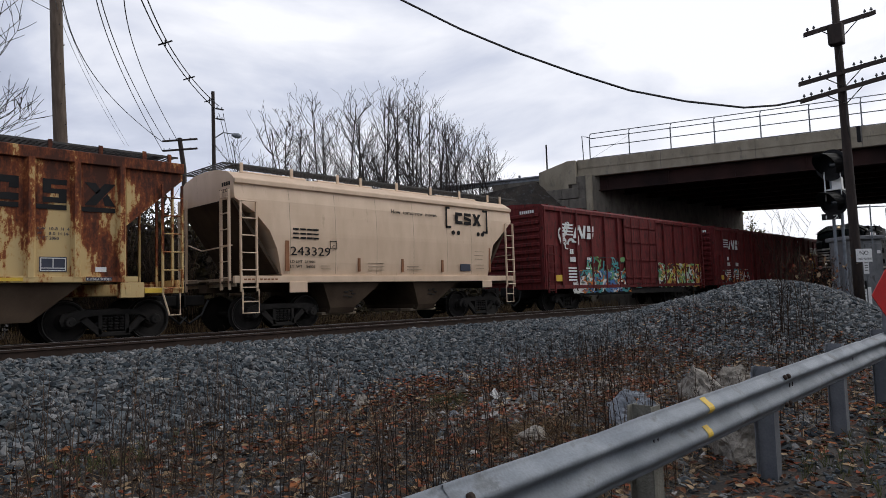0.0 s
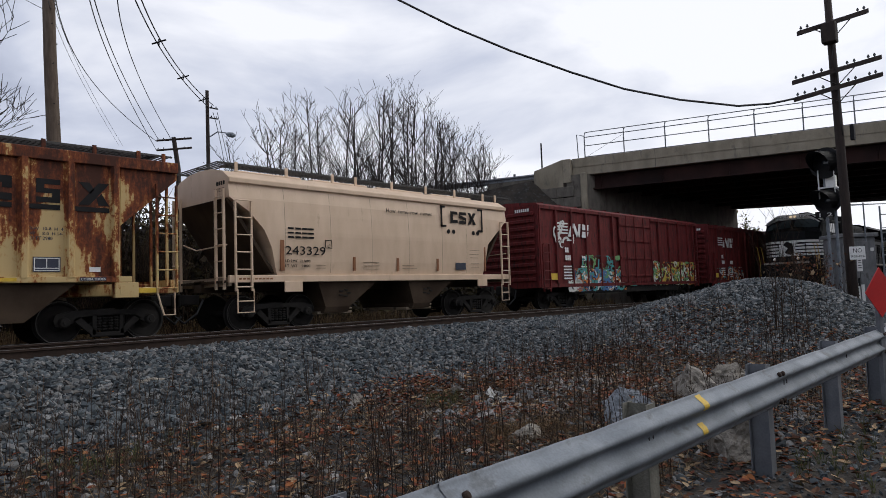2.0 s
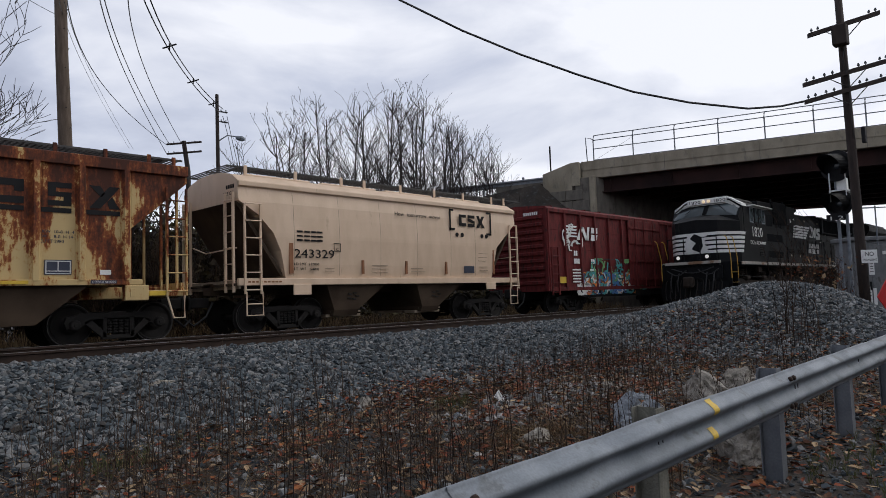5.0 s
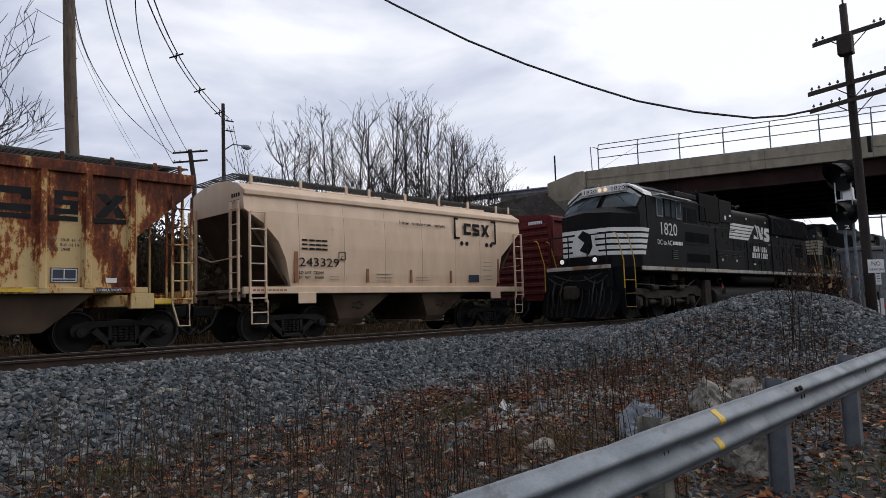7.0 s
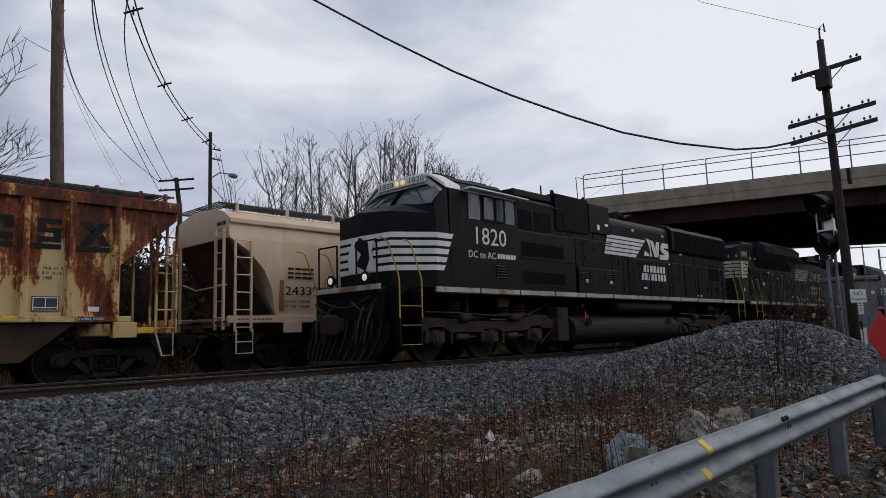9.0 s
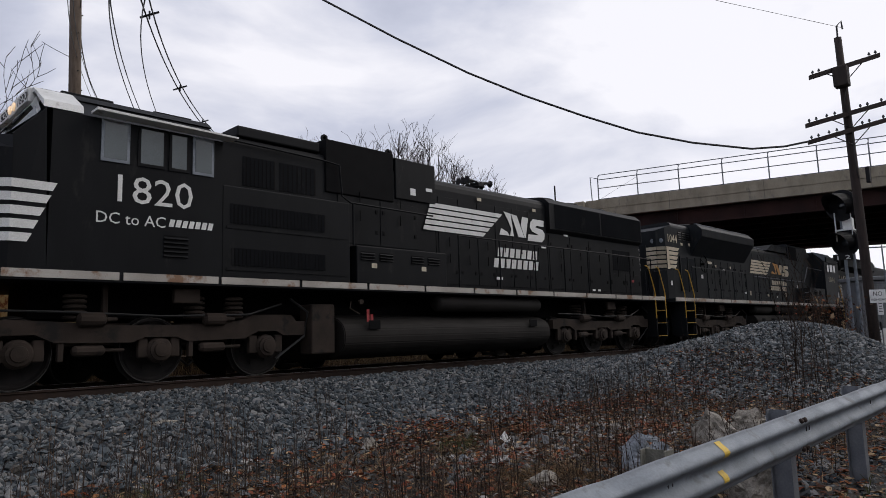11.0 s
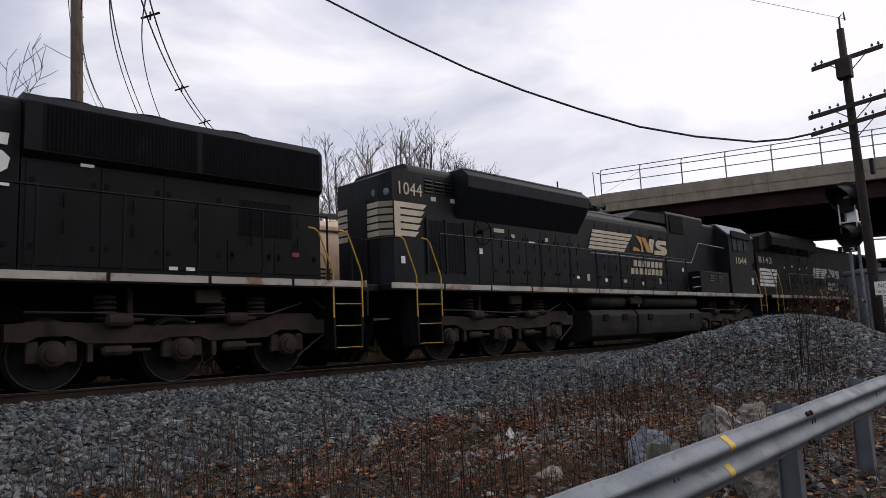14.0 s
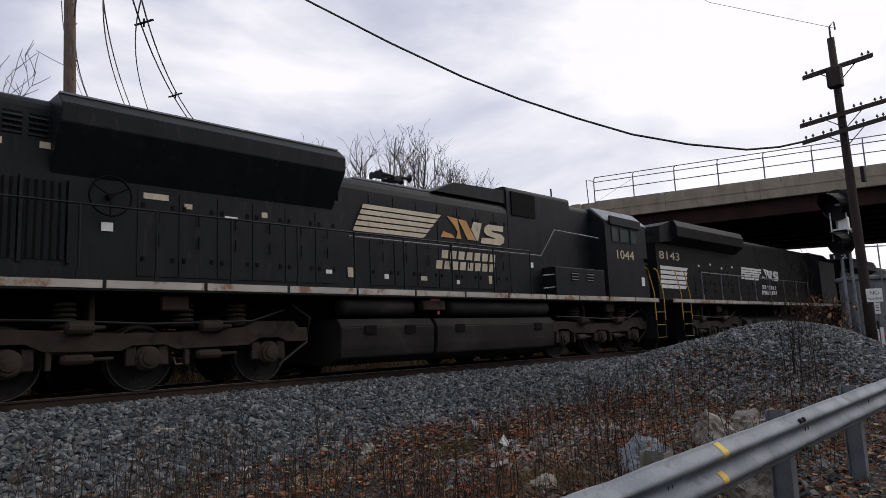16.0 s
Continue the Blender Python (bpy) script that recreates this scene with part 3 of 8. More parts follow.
boulder(6.85, 3.85, 0.8, 0.5, 0.5, ROCK_GREY, 1, "angular blue-grey boulder behind the guard rail")
boulder(7.3, 3.85, 0.36, 0.3, 0.24, ROCK_GREY, 2, "small blue-grey boulder behind the guard rail")
boulder(8.75, 3.85, 1.35, 0.65, 0.58, ROCK, 3, "long buff limestone boulder on the verge")
boulder(9.75, 3.75, 0.9, 0.5, 0.54, ROCK, 4, "pale limestone boulder on the verge")
boulder(10.5, 3.7, 0.6, 0.5, 0.3, ROCK_GREY, 12, "grey limestone boulder on the verge")
boulder(6.1, 2.35, 1.0, 0.6, 0.56, ROCK, 5, "large grey-buff boulder under the guard rail")
boulder(8.7, 5.2, 0.6, 0.4, 0.14, ROCK, 6, "flat pale stone among dead weeds")
boulder(4.65, 6.45, 0.3, 0.2, 0.14, ROCK, 7, "buff stone at the foot of the ballast")
boulder(5.4, 6.65, 0.28, 0.2, 0.24, ROCK, 8, "upright whitish stone at the foot of the ballast")
boulder(5.55, 5.55, 0.2, 0.16, 0.14, ROCK, 9, "small whitish stone among dead weeds")
boulder(5.7, 5.35, 0.26, 0.2, 0.16, ROCK_GREY, 10, "small grey stone among dead weeds")
boulder(3.8, 8.9, 0.55, 0.3, 0.08, ROCK, 11, "flat buff stone lying on the ballast")
boulder(5.35, 4.0, 0.7, 0.4, 0.2, ROCK, 13, "low buff stone half buried in straw")
boulder(9.2, 4.15, 0.5, 0.4, 0.34, ROCK, 14, "broken limestone block on the verge")
boulder(7.9, 4.3, 0.35, 0.3, 0.2, ROCK_GREY, 15, "small grey broken stone on the verge")


PAPER = surface("dirty_paper", (0.3, 0.285, 0.26), (0.5, 0.48, 0.45), 12, 0.9, bump=0.3)


def litter(x, y, w, h, material, label, seed):
    g = random.Random(seed)
    bm = B()
    n = 5
    grid = [[bm.verts.new((w * (i / n - 0.5), h * (j / n - 0.5), 0.05 * noise.noise(Vector((i * 0.9 + seed, j * 0.9, 0))) + 0.03)) for j in range(n + 1)] for i in range(n + 1)]
    for i in range(n):
        for j in range(n):
            bm.faces.new((grid[i][j], grid[i + 1][j], grid[i + 1][j + 1], grid[i][j + 1]))
    bmesh.ops.solidify(bm, geom=bm.faces[:], thickness=0.004)
    ob = part("litter", bm, material)
    ob.location = (x, y, float(ground_z(x, y)) + 0.06)
    ob.rotation_euler = (0.5, -0.3, g.uniform(0, 3))
    tagged(ob, label, "litter", "litter on the verge")


litter(6.85, 5.7, 0.2, 0.12, WHITE, "crumpled white paper bag with a blue print", 1)
litter(6.7, 6.15, 0.16, 0.12, PAPER, "torn dirty white paper on the verge", 2)
litter(7.6, 6.9, 0.18, 0.1, PAPER, "scrap of white paper among weeds", 3)
litter(7.2, 5.35, 0.3, 0.12, ALU, "flattened grey plastic scrap among weeds", 4)


vg = np.random.default_rng(77)
stones("scattered_gravel", vg.uniform(0.5, 14, 6500), vg.uniform(2.2, 7.2, 6500), vg.uniform(0.008, 0.028, 6500), STONE, "grey stone chips scattered over the earth verge", "gravel", seed=12)

CHIP = island_colours("limestone_chip", [(0.16, 0.16, 0.155), (0.30, 0.29, 0.27), (0.09, 0.10, 0.11), (0.42, 0.40, 0.37), (0.05, 0.055, 0.06)], 0.85)
cx, cy = np.concatenate([vg.uniform(0.5, 13, 1700), vg.normal(6.4, 0.5, 420), vg.normal(8.3, 0.8, 520)]), np.concatenate([vg.uniform(2.2, 7.0, 1700), vg.normal(5.2, 0.25, 420), vg.normal(5.6, 0.4, 520)])
stones("limestone_chips", cx, cy, vg.uniform(0.014, 0.045, len(cx)), CHIP, "pale limestone chips among the leaves", "gravel", seed=15)
cx, cy = vg.uniform(5, 13.5, 2600), vg.uniform(4.4, 7.6, 2600)
stones("limestone_chips", cx, cy, vg.uniform(0.014, 0.036, 2600), HEAP_STONE, "grey stone chips strewn over the verge", "gravel", seed=17)
cx, cy = vg.normal(7.6, 0.8, 1500), vg.normal(2.9, 0.35, 1500)
stones("limestone_chips", cx, cy, vg.uniform(0.02, 0.05, 1500), STONE, "spill of grey crushed stone behind the guard rail", "gravel", seed=16)

# ---- weeds, leaves and straw ----
def strips(name, roots, make, material, label, category):
    """Many thin bent three-sided stems as one mesh. make(rng) gives (points, radius) lists for one plant."""
    V, F = [], []
    g = random.Random(sum(map(ord, name)))
    for x, y in roots:
        o = Vector((x, y, float(ground_z(x, y)) - 0.02))
        for pts, r in make(g):
            k = len(V)
            for i, p in enumerate(pts):
                rr = r * (1 - 0.75 * i / (len(pts) - 1))
                for a in (0, 2.09, 4.19):
                    V.append(tuple(o + p + Vector((rr * math.cos(a), rr * math.sin(a), rr * 0.4 * math.sin(a * 2)))))
            for i in range(len(pts) - 1):
                for a in range(3):
                    b = (a + 1) % 3
                    F.append((k + 3 * i + a, k + 3 * i + b, k + 3 * i + 3 + b, k + 3 * i + 3 + a))
    return tagged(raw(name, V, F, material), label, category, kind="stuff")


def stalk(g):
    h = g.uniform(0.25, 0.85) * (1.35 if g.random() < 0.12 else 1)
    lean, a = g.uniform(0, 0.25), g.uniform(0, 6.28)
    pts = [Vector((lean * h * t * t * math.cos(a), lean * h * t * t * math.sin(a), h * t)) for t in (0, 0.35, 0.7, 1)]
    out = [(pts, g.uniform(0.0032, 0.006))]
    for _ in range(g.randint(2, 7)):
        t = g.uniform(0.35, 0.95)
        b, ln = g.uniform(0, 6.28), g.uniform(0.05, 0.2)
        s = Vector((lean * h * t * t * math.cos(a), lean * h * t * t * math.sin(a), h * t))
        e = s + Vector((ln * 0.6 * math.cos(b), ln * 0.6 * math.sin(b), ln * 0.8))
        out.append(([s, e], 0.0022))
        if g.random() < 0.4:
            out.append(([e, e + Vector((g.uniform(-0.02, 0.02), g.uniform(-0.02, 0.02), 0.025))], 0.005))
    return out


def straw(g):
    out = []
    for _ in range(5):
        a, ln = g.uniform(0, 6.28), g.uniform(0.12, 0.4)
        s = Vector((g.uniform(-0.1, 0.1), g.uniform(-0.1, 0.1), g.uniform(0.01, 0.05)))
        e = s + Vector((ln * math.cos(a), ln * math.sin(a), g.uniform(-0.02, 0.12)))
        out.append(([s, (s + e) / 2 + Vector((0, 0, 0.03)), e], g.uniform(0.0018, 0.0035)))
    return out


def blade(g):
    out = []
    for _ in range(6):
        a, h = g.uniform(0, 6.28), g.uniform(0.05, 0.16)
        out.append(([Vector((0, 0, 0)), Vector((0.02 * math.cos(a), 0.02 * math.sin(a), h * 0.6)), Vector((0.06 * math.cos(a), 0.06 * math.sin(a), h))], 0.004))
    return out


wg = random.Random(21)
patches = [(wg.uniform(0.2, 13), wg.uniform(2.4, 7.2), wg.uniform(0.4, 1.1)) for _ in range(46)]
roots = []
for cx, cy, r in patches:
    for _ in range(int(17 * r)):
        roots.append((cx + wg.gauss(0, r * 0.6), cy + wg.gauss(0, r * 0.45)))
roots += [(wg.uniform(-0.5, 5), wg.uniform(2.3, 5.9)) for _ in range(330)]
roots += [(wg.uniform(0.5, 4), wg.uniform(5.8, 8.2)) for _ in range(50)]
roots += [(wg.gauss(13.6, 0.5), wg.gauss(3.9, 0.3)) for _ in range(35)]
roots += [(wg.uniform(7, 12.5), wg.uniform(5.2, 7.2)) for _ in range(80)]
roots = [(x, y) for x, y in roots if y > 2.15 and y < 8.6]
strips("dead_weeds", roots, stalk, WEED, "thin dark dead weed stalks with side twigs on the verge", "weeds")
strips("straw", [(wg.uniform(-0.5, 12), wg.uniform(2.2, 6.8)) for _ in range(2600)] + [(5.6 + wg.gauss(0, 0.35), 4.1 + wg.gauss(0, 0.2)) for _ in range(330)], straw, STRAW, "flattened tan dry grass and straw on the verge", "dry grass")
strips("grass", [(wg.uniform(5.5, 16), wg.uniform(-1.0, 1.9)) for _ in range(700)] + [(6.2 + wg.gauss(0, 0.2), 6.0 + wg.gauss(0, 0.15)) for _ in range(60)] + [(2.4 + wg.gauss(0, 0.3), 6.2 + wg.gauss(0, 0.15)) for _ in range(50)], blade, GRASS, "sparse short green grass at the roadside", "grass")


def tall_weed(g):
    h = g.uniform(1.4, 2.4)
    a = g.uniform(0, 6.28)
    k = g.uniform(0.05, 0.25)
    pts = [Vector((k * h * t * t * math.cos(a), k * h * t * t * math.sin(a), h * t)) for t in (0, 0.3, 0.6, 0.85, 1)]
    out = [(pts, 0.007)]
    for _ in range(16):
        t = g.uniform(0.25, 1)
        s = Vector((k * h * t * t * math.cos(a), k * h * t * t * math.sin(a), h * t))
        b, ln = g.uniform(0, 6.28), g.uniform(0.15, 0.5)
        out.append(([s, s + Vector((ln * 0.5 * math.cos(b), ln * 0.5 * math.sin(b), ln * 0.8))], 0.004))
    return out


strips("tall_dead_weeds", [(21.2 + wg.gauss(0, 0.4), 5.6 + wg.gauss(0, 0.4)) for _ in range(34)] + [(13.4 + wg.gauss(0, 0.25), 4.05 + wg.gauss(0, 0.2)) for _ in range(12)] + [(21.5 + wg.gauss(0, 0.4), 6.1 + wg.gauss(0, 0.4)) for _ in range(16)], tall_weed, WEED, "tall brown dead brush beside the signal case", "brush")

strips("lineside_brush", [(wg.uniform(2.5, 16), wg.uniform(19.9, 24)) for _ in range(520)] + [(wg.uniform(6.5, 9.5), wg.uniform(19.6, 22)) for _ in range(220)], lambda g: [([p * 1.5 for p in pts], r * 1.9) for pts, r in tall_weed(g)], WEED, "dense leafless brush behind the far track", "brush")


def leaves(name, xy, size, material, label):
    g = np.random.default_rng(len(xy))
    V, F = [], []
    for x, y in xy:
        z = float(ground_z(x, y)) + g.uniform(0.0, 0.035)
        s, a, c = g.uniform(*size), g.uniform(0, 6.28), g.uniform(0.1, 0.5)
        t1, t2 = g.uniform(-0.7, 0.7, 2)
        k = len(V)
        for u, w, h in ((-1, 0, 0), (-0.3, 0.55, c), (0.4, 0.45, c * 0.8), (1, 0, 0.2), (0.4, -0.45, c), (-0.3, -0.55, c * 0.7), (0, 0, 0)):
            V.append((x + s * (u * math.cos(a) - w * math.sin(a)), y + s * (u * math.sin(a) + w * math.cos(a)), z + s * (h + u * t1 * 0.5 + w * t2 * 0.5) + s * 0.3))
        for i in range(6):
            F.append((k + 6, k + i, k + (i + 1) % 6))
    return tagged(raw(name, V, F, material), label, "leaves", kind="stuff")


lg = np.random.default_rng(31)
pts = [(lg.uniform(-0.5, 14), lg.uniform(1.9, 6.9)) for _ in range(13000)]
pts += [(lg.normal(7.2, 1.2), lg.normal(6.6, 0.5)) for _ in range(1800)]
# drifts of redder leaves caught among the weeds
drift = []
for cx, cy, r, k in ((6.9, 7.1, 0.35, 260), (8.3, 6.4, 0.5, 360), (9.6, 6.9, 0.6, 380), (8.0, 4.6, 0.3, 220), (9.2, 4.9, 0.35, 260), (3.9, 5.6, 0.22, 110), (10.8, 6.2, 0.7, 420), (6.0, 5.0, 0.5, 260), (12.2, 5.6, 0.6, 300), (4.9, 4.4, 0.4, 160)):
    drift += [(lg.normal(cx, r), lg.normal(cy, r * 0.45)) for _ in range(int(k * 0.7))]
leaves("drifted_leaves", drift, (0.02, 0.045), LEAF_RED, "rust-red oak leaves drifted among the weeds")
pts += [(lg.uniform(4, 14), lg.uniform(-1, 2.0)) for _ in range(3500)]
pts += [(lg.uniform(0, 9), lg.uniform(6.9, 9)) for _ in range(60)]
leaves("fallen_leaves", pts, (0.018, 0.05), LEAF, "brown and rust-red fallen leaves on the verge")


bg = np.random.default_rng(5)
V, F = [], []
for _ in range(420):
    x, y = bg.normal(21.3, 0.4), bg.normal(5.75, 0.45)
    z = float(ground_z(x, y)) + 0.8 + 1.4 * bg.random()
    u, v, c, k = bg.normal(size=3) * 0.03, bg.normal(size=3) * 0.022, np.array([x, y, z]), len(V)
    V += [tuple(c - u), tuple(c + v), tuple(c + u), tuple(c - v)]
    F.append((k, k + 1, k + 2, k + 3))
tagged(raw("brush_leaves", V, F, LEAF), "withered brown leaves clinging to the brush", "leaves", kind="stuff")

UNDERGROWTH = island_colours("withered_undergrowth", [(0.018, 0.014, 0.011), (0.05, 0.042, 0.02), (0.035, 0.026, 0.018), (0.075, 0.06, 0.024), (0.022, 0.018, 0.016)], 0.9)
ug = np.random.default_rng(19)
n = 26000
ux, uy = np.where(ug.random(n) < 0.68, ug.uniform(1, 34, n), ug.uniform(6.0, 13, n)), ug.uniform(20.4, 25.0, n)
uz = ground_z(ux, uy) + ug.random(n) ** 1.2 * (2.3 + 0.7 * np.sin(ux * 1.1) + 0.5 * np.sin(ux * 2.7 + uy) + 2.4 * np.exp(-((ux - 9.4) / 3.2) ** 2))
uc, ua, ub = np.stack([ux, uy, uz], -1), ug.normal(size=(n, 3)) * 0.085, ug.normal(size=(n, 3)) * 0.05
V = np.stack([uc - ua, uc + ub, uc + ua, uc - ub], 1).reshape(-1, 3).tolist()
tagged(raw("undergrowth", V, [(4 * k, 4 * k + 1, 4 * k + 2, 4 * k + 3) for k in range(n)], UNDERGROWTH), "withered olive and brown undergrowth behind the far track", "undergrowth", kind="stuff")


def tuft(g):
    out = []
    for _ in range(9):
        a, h = g.uniform(0, 6.28), g.uniform(0.25, 0.75)
        lean = g.uniform(0.05, 0.5)
        out.append(([Vector((g.uniform(-0.12, 0.12), g.uniform(-0.12, 0.12), 0)), Vector((lean * h * 0.4 * math.cos(a), lean * h * 0.4 * math.sin(a), h * 0.65)), Vector((lean * h * math.cos(a), lean * h * math.sin(a), h))], 0.009))
    return out


strips("dry_grass_bank", [(wg.uniform(1, 34), wg.uniform(18.9, 21.0)) for _ in range(1500)], tuft, STRAW, "tan dry grass along the far side of the tracks", "dry grass")

# ---- poles, wires and signal ----
def insulator(bm, x, y, z, up=1):
    lathe(bm, (x, y, z), (0, 0, up), [(0, 0.012), (0.04, 0.012), (0.045, 0.038), (0.08, 0.034), (0.09, 0.022), (0.115, 0.02)], 10)


pole = thing("telegraph_pole", "leaning creosoted telegraph pole with three crossarms and a cable", "utility pole")
foot, head = Vector((21.72, 4.72, -0.9)), Vector((20.87, 4.63, 8.6))
bm = B()
tube(bm, [foot.lerp(head, t) for t in (0, 0.25, 0.5, 0.75, 1)], 0.145, 14, 0.095)
part("pole", bm, POLE_DARK, pole, smooth=True)
arm_dir = Vector((0.67, -0.74, 0)).normalized()


def on_pole(z):
    return foot.lerp(head, (z - foot.z) / (head.z - foot.z)) + Vector((-0.11, -0.1, 0))


for z, half, tilt in ((7.72, 0.98, 0.13), (6.40, 1.23, 0.115), (5.93, 1.22, 0.115)):
    c = on_pole(z)
    a, b = c - arm_dir * half, c + arm_dir * half
    a.z, b.z = z - half * tilt * 2.2, z + half * tilt * 2.2
    bm = B()
    d = (b - a).normalized()
    n = Vector((d.y, -d.x, 0)).normalized() * 0.045
    up = Vector((0, 0, 0.06))
    vs = [bm.verts.new(q + s * n + t * up) for q in (a, b) for s, t in ((-1, -1), (1, -1), (1, 1), (-1, 1))]
    for f in ((0, 1, 2, 3), (7, 6, 5, 4), (0, 4, 5, 1), (1, 5, 6, 2), (2, 6, 7, 3), (3, 7, 4, 0)):
        bm.faces.new([vs[i] for i in f])
    bmesh.ops.recalc_face_normals(bm, faces=bm.faces)
    arm = part("crossarm", bm, POLE_DARK, pole)
    for k in ((0.05, 0.14, 0.86, 0.95) if z > 7 else (0.04, 0.12, 0.24, 0.33, 0.62, 0.7, 0.86, 0.93)):
        q = a.lerp(b, k)
        bm = B()
        insulator(bm, q.x, q.y, q.z + 0.055)
        part("insulator", bm, GLASS_DARK, arm)
    for s in (-1, 1):
        bm = B()
        q = c + arm_dir * 0.5 * s
        q.z = z + 0.5 * s * tilt * 2.2
        tube(bm, [q - Vector((0, 0, 0.05)), on_pole(z - 0.42)], 0.014, 5)
        part("brace", bm, BLACK, arm)
c = on_pole(7.5)
bm = B()
box(bm, (c.x - 0.36, c.y - 0.12, 7.1), (c.x - 0.04, c.y + 0.24, 7.66), 0.03)
part("junction_box", bm, POLE_DARK, pole, "dark junction box under the top crossarm")
bm = B()
tube(bm, [on_pole(7.1) + Vector((-0.1, 0, 0)), on_pole(6.7) + Vector((-0.22, 0.05, 0)), on_pole(6.2), on_pole(4.9) + Vector((-0.1, 0, 0)), on_pole(4.6) + Vector((0.05, 0, 0))], 0.012, 5)
part("cable_drop", bm, CABLE, pole)
bm = B()
tube(bm, [head + Vector((0, 0, -0.1)), head + Vector((0.02, 0, 0.35)), head + Vector((0.12, -0.1, 0.5)), head + Vector((0.1, -0.12, 0.25))], 0.025, 6)
part("top_bracket", bm, CABLE, pole)
bm = B()
c = on_pole(4.75) + Vector((0.2, -0.2, 0))
box(bm, (c.x - 0.06, c.y - 0.05, 4.45), (c.x + 0.08, c.y + 0.05, 4.9), 0.02)
part("bracket", bm, BLACK, pole)
bm = B()
c = on_pole(1.35) + Vector((-0.09, -0.13, 0))
notice = thing("notice_board", "white metal notice on the telegraph pole", "sign", at=(c.x, c.y, 1.15))
notice.rotation_euler = (0, 0, radians(-46))
box(bm, (-0.22, -0.006, 0.0), (0.22, 0.004, 0.36), 0.004)
part("panel", bm, WHITE, notice)
letters("wording", "NO", 0.17, side_text(-0.13, -0.008, 0.19), BLACK, notice, 0.24, thick=0.001)
letters("wording", "TRESPASSING", 0.08, side_text(-0.2, -0.008, 0.06), BLACK, notice, 0.4, thick=0.001)

CABLE_LINE = [(20.45, 5.45, 5.72), (19.9, 6.0, 5.58), (19.25, 6.65, 5.54), (18.1, 7.8, 5.76), (17.0, 8.9, 6.11), (15.95, 9.95, 6.63), (14.8, 11.1, 7.27), (13.7, 12.2, 7.98), (12.3, 13.6, 9.05), (10.2, 15.7, 10.8), (8.1, 17.8, 12.4), (6.1, 19.8, 13.9)]
bm = B()
tube(bm, CABLE_LINE, 0.03, 7)
tagged(part("overhead_cable", bm, CABLE), "thick black overhead cable slung between the poles", "cable")
bm = B()
tube(bm, [head + Vector((0.1, -0.1, 0.3)), (17.5, 6.6, 9.3), (12.5, 8.7, 10.8), (4, 12.5, 14)], 0.007, 4)
tagged(part("overhead_wire", bm, CABLE), "thin wire from the telegraph pole's top", "wire")

tall = thing("timber_utility_pole", "tall weathered brown timber utility pole behind the train", "utility pole")
bm = B()
tube(bm, [(6.16, 20, -0.8), (6.05, 20, 4), (5.9, 20, 7.5), (5.72, 20, 14.2)], 0.2, 14, 0.14)
part("pole", bm, POLE_WOOD, tall, smooth=True)
for i in range(16):
    bm = B()
    z = 5.0 + 0.55 * i
    tube(bm, [(5.93 - (z - 7) * 0.025 + 0.1 * (i % 2), 19.86, z), (5.93 - (z - 7) * 0.025 + 0.1 * (i % 2), 19.79, z)], 0.014, 5)
    part("spike", bm, BLACK, tall)
bm = B()
box(bm, (4.6, 19.78, 13.3), (6.9, 19.86, 13.44), 0.01)
part("crossarm", bm, POLE_WOOD, tall)

lamp = thing("street_lamp_pole", "slim pole with a cobra-head street lamp arm", "street lamp")
bm = B()
tube(bm, [(19.45, 37.0, -0.5), (19.35, 36.95, 6), (19.22, 36.8, 13.1)], 0.14, 10, 0.1)
part("pole", bm, POLE_DARK, lamp)
bm = B()
tube(bm, [(19.3, 36.85, 10.3), (19.7, 36.5, 10.65), (20.1, 36.1, 10.55)], 0.035, 6)
part("arm", bm, GALV_DARK, lamp)
bm = B()
lathe(bm, (20.05, 36.15, 10.5), (0.7, -0.68, -0.2), [(0, 0.05), (0.1, 0.13), (0.4, 0.16), (0.55, 0.08)], 10)
part("lamp_head", bm, GALV, lamp)
bm = B()
for z in (12.0, 11.4):
    box(bm, (19.25, 36.5, z), (19.75, 36.6, z + 0.06))
    for k in (0.1, 0.4):
        insulator(bm, 19.25 + k, 36.55, z + 0.06)
part("bracket", bm, BLACK, lamp)

cross = thing("distant_utility_pole", "dark utility pole with two crossarms beyond the train", "utility pole")
bm = B()
tube(bm, [(21.95, 46.0, -0.5), (21.82, 46.08, 10.2), (21.53, 46.14, 12.4)], 0.19, 10, 0.15)
part("pole", bm, POLE_DARK, cross)
for z0, z1 in ((12.2, 12.28), (11.5, 11.6)):
    bm = B()
    tube(bm, [(20.7, 47.0, z0), (22.4, 45.2, z1)], 0.075, 6)
    arm = part("crossarm", bm, POLE_DARK, cross)
    for k in (0.04, 0.2, 0.8, 0.96):
        bm = B()
        insulator(bm, 20.7 + 1.7 * k, 47.0 - 1.8 * k, z0 + 0.07)
        part("insulator", bm, GLASS_DARK, arm)


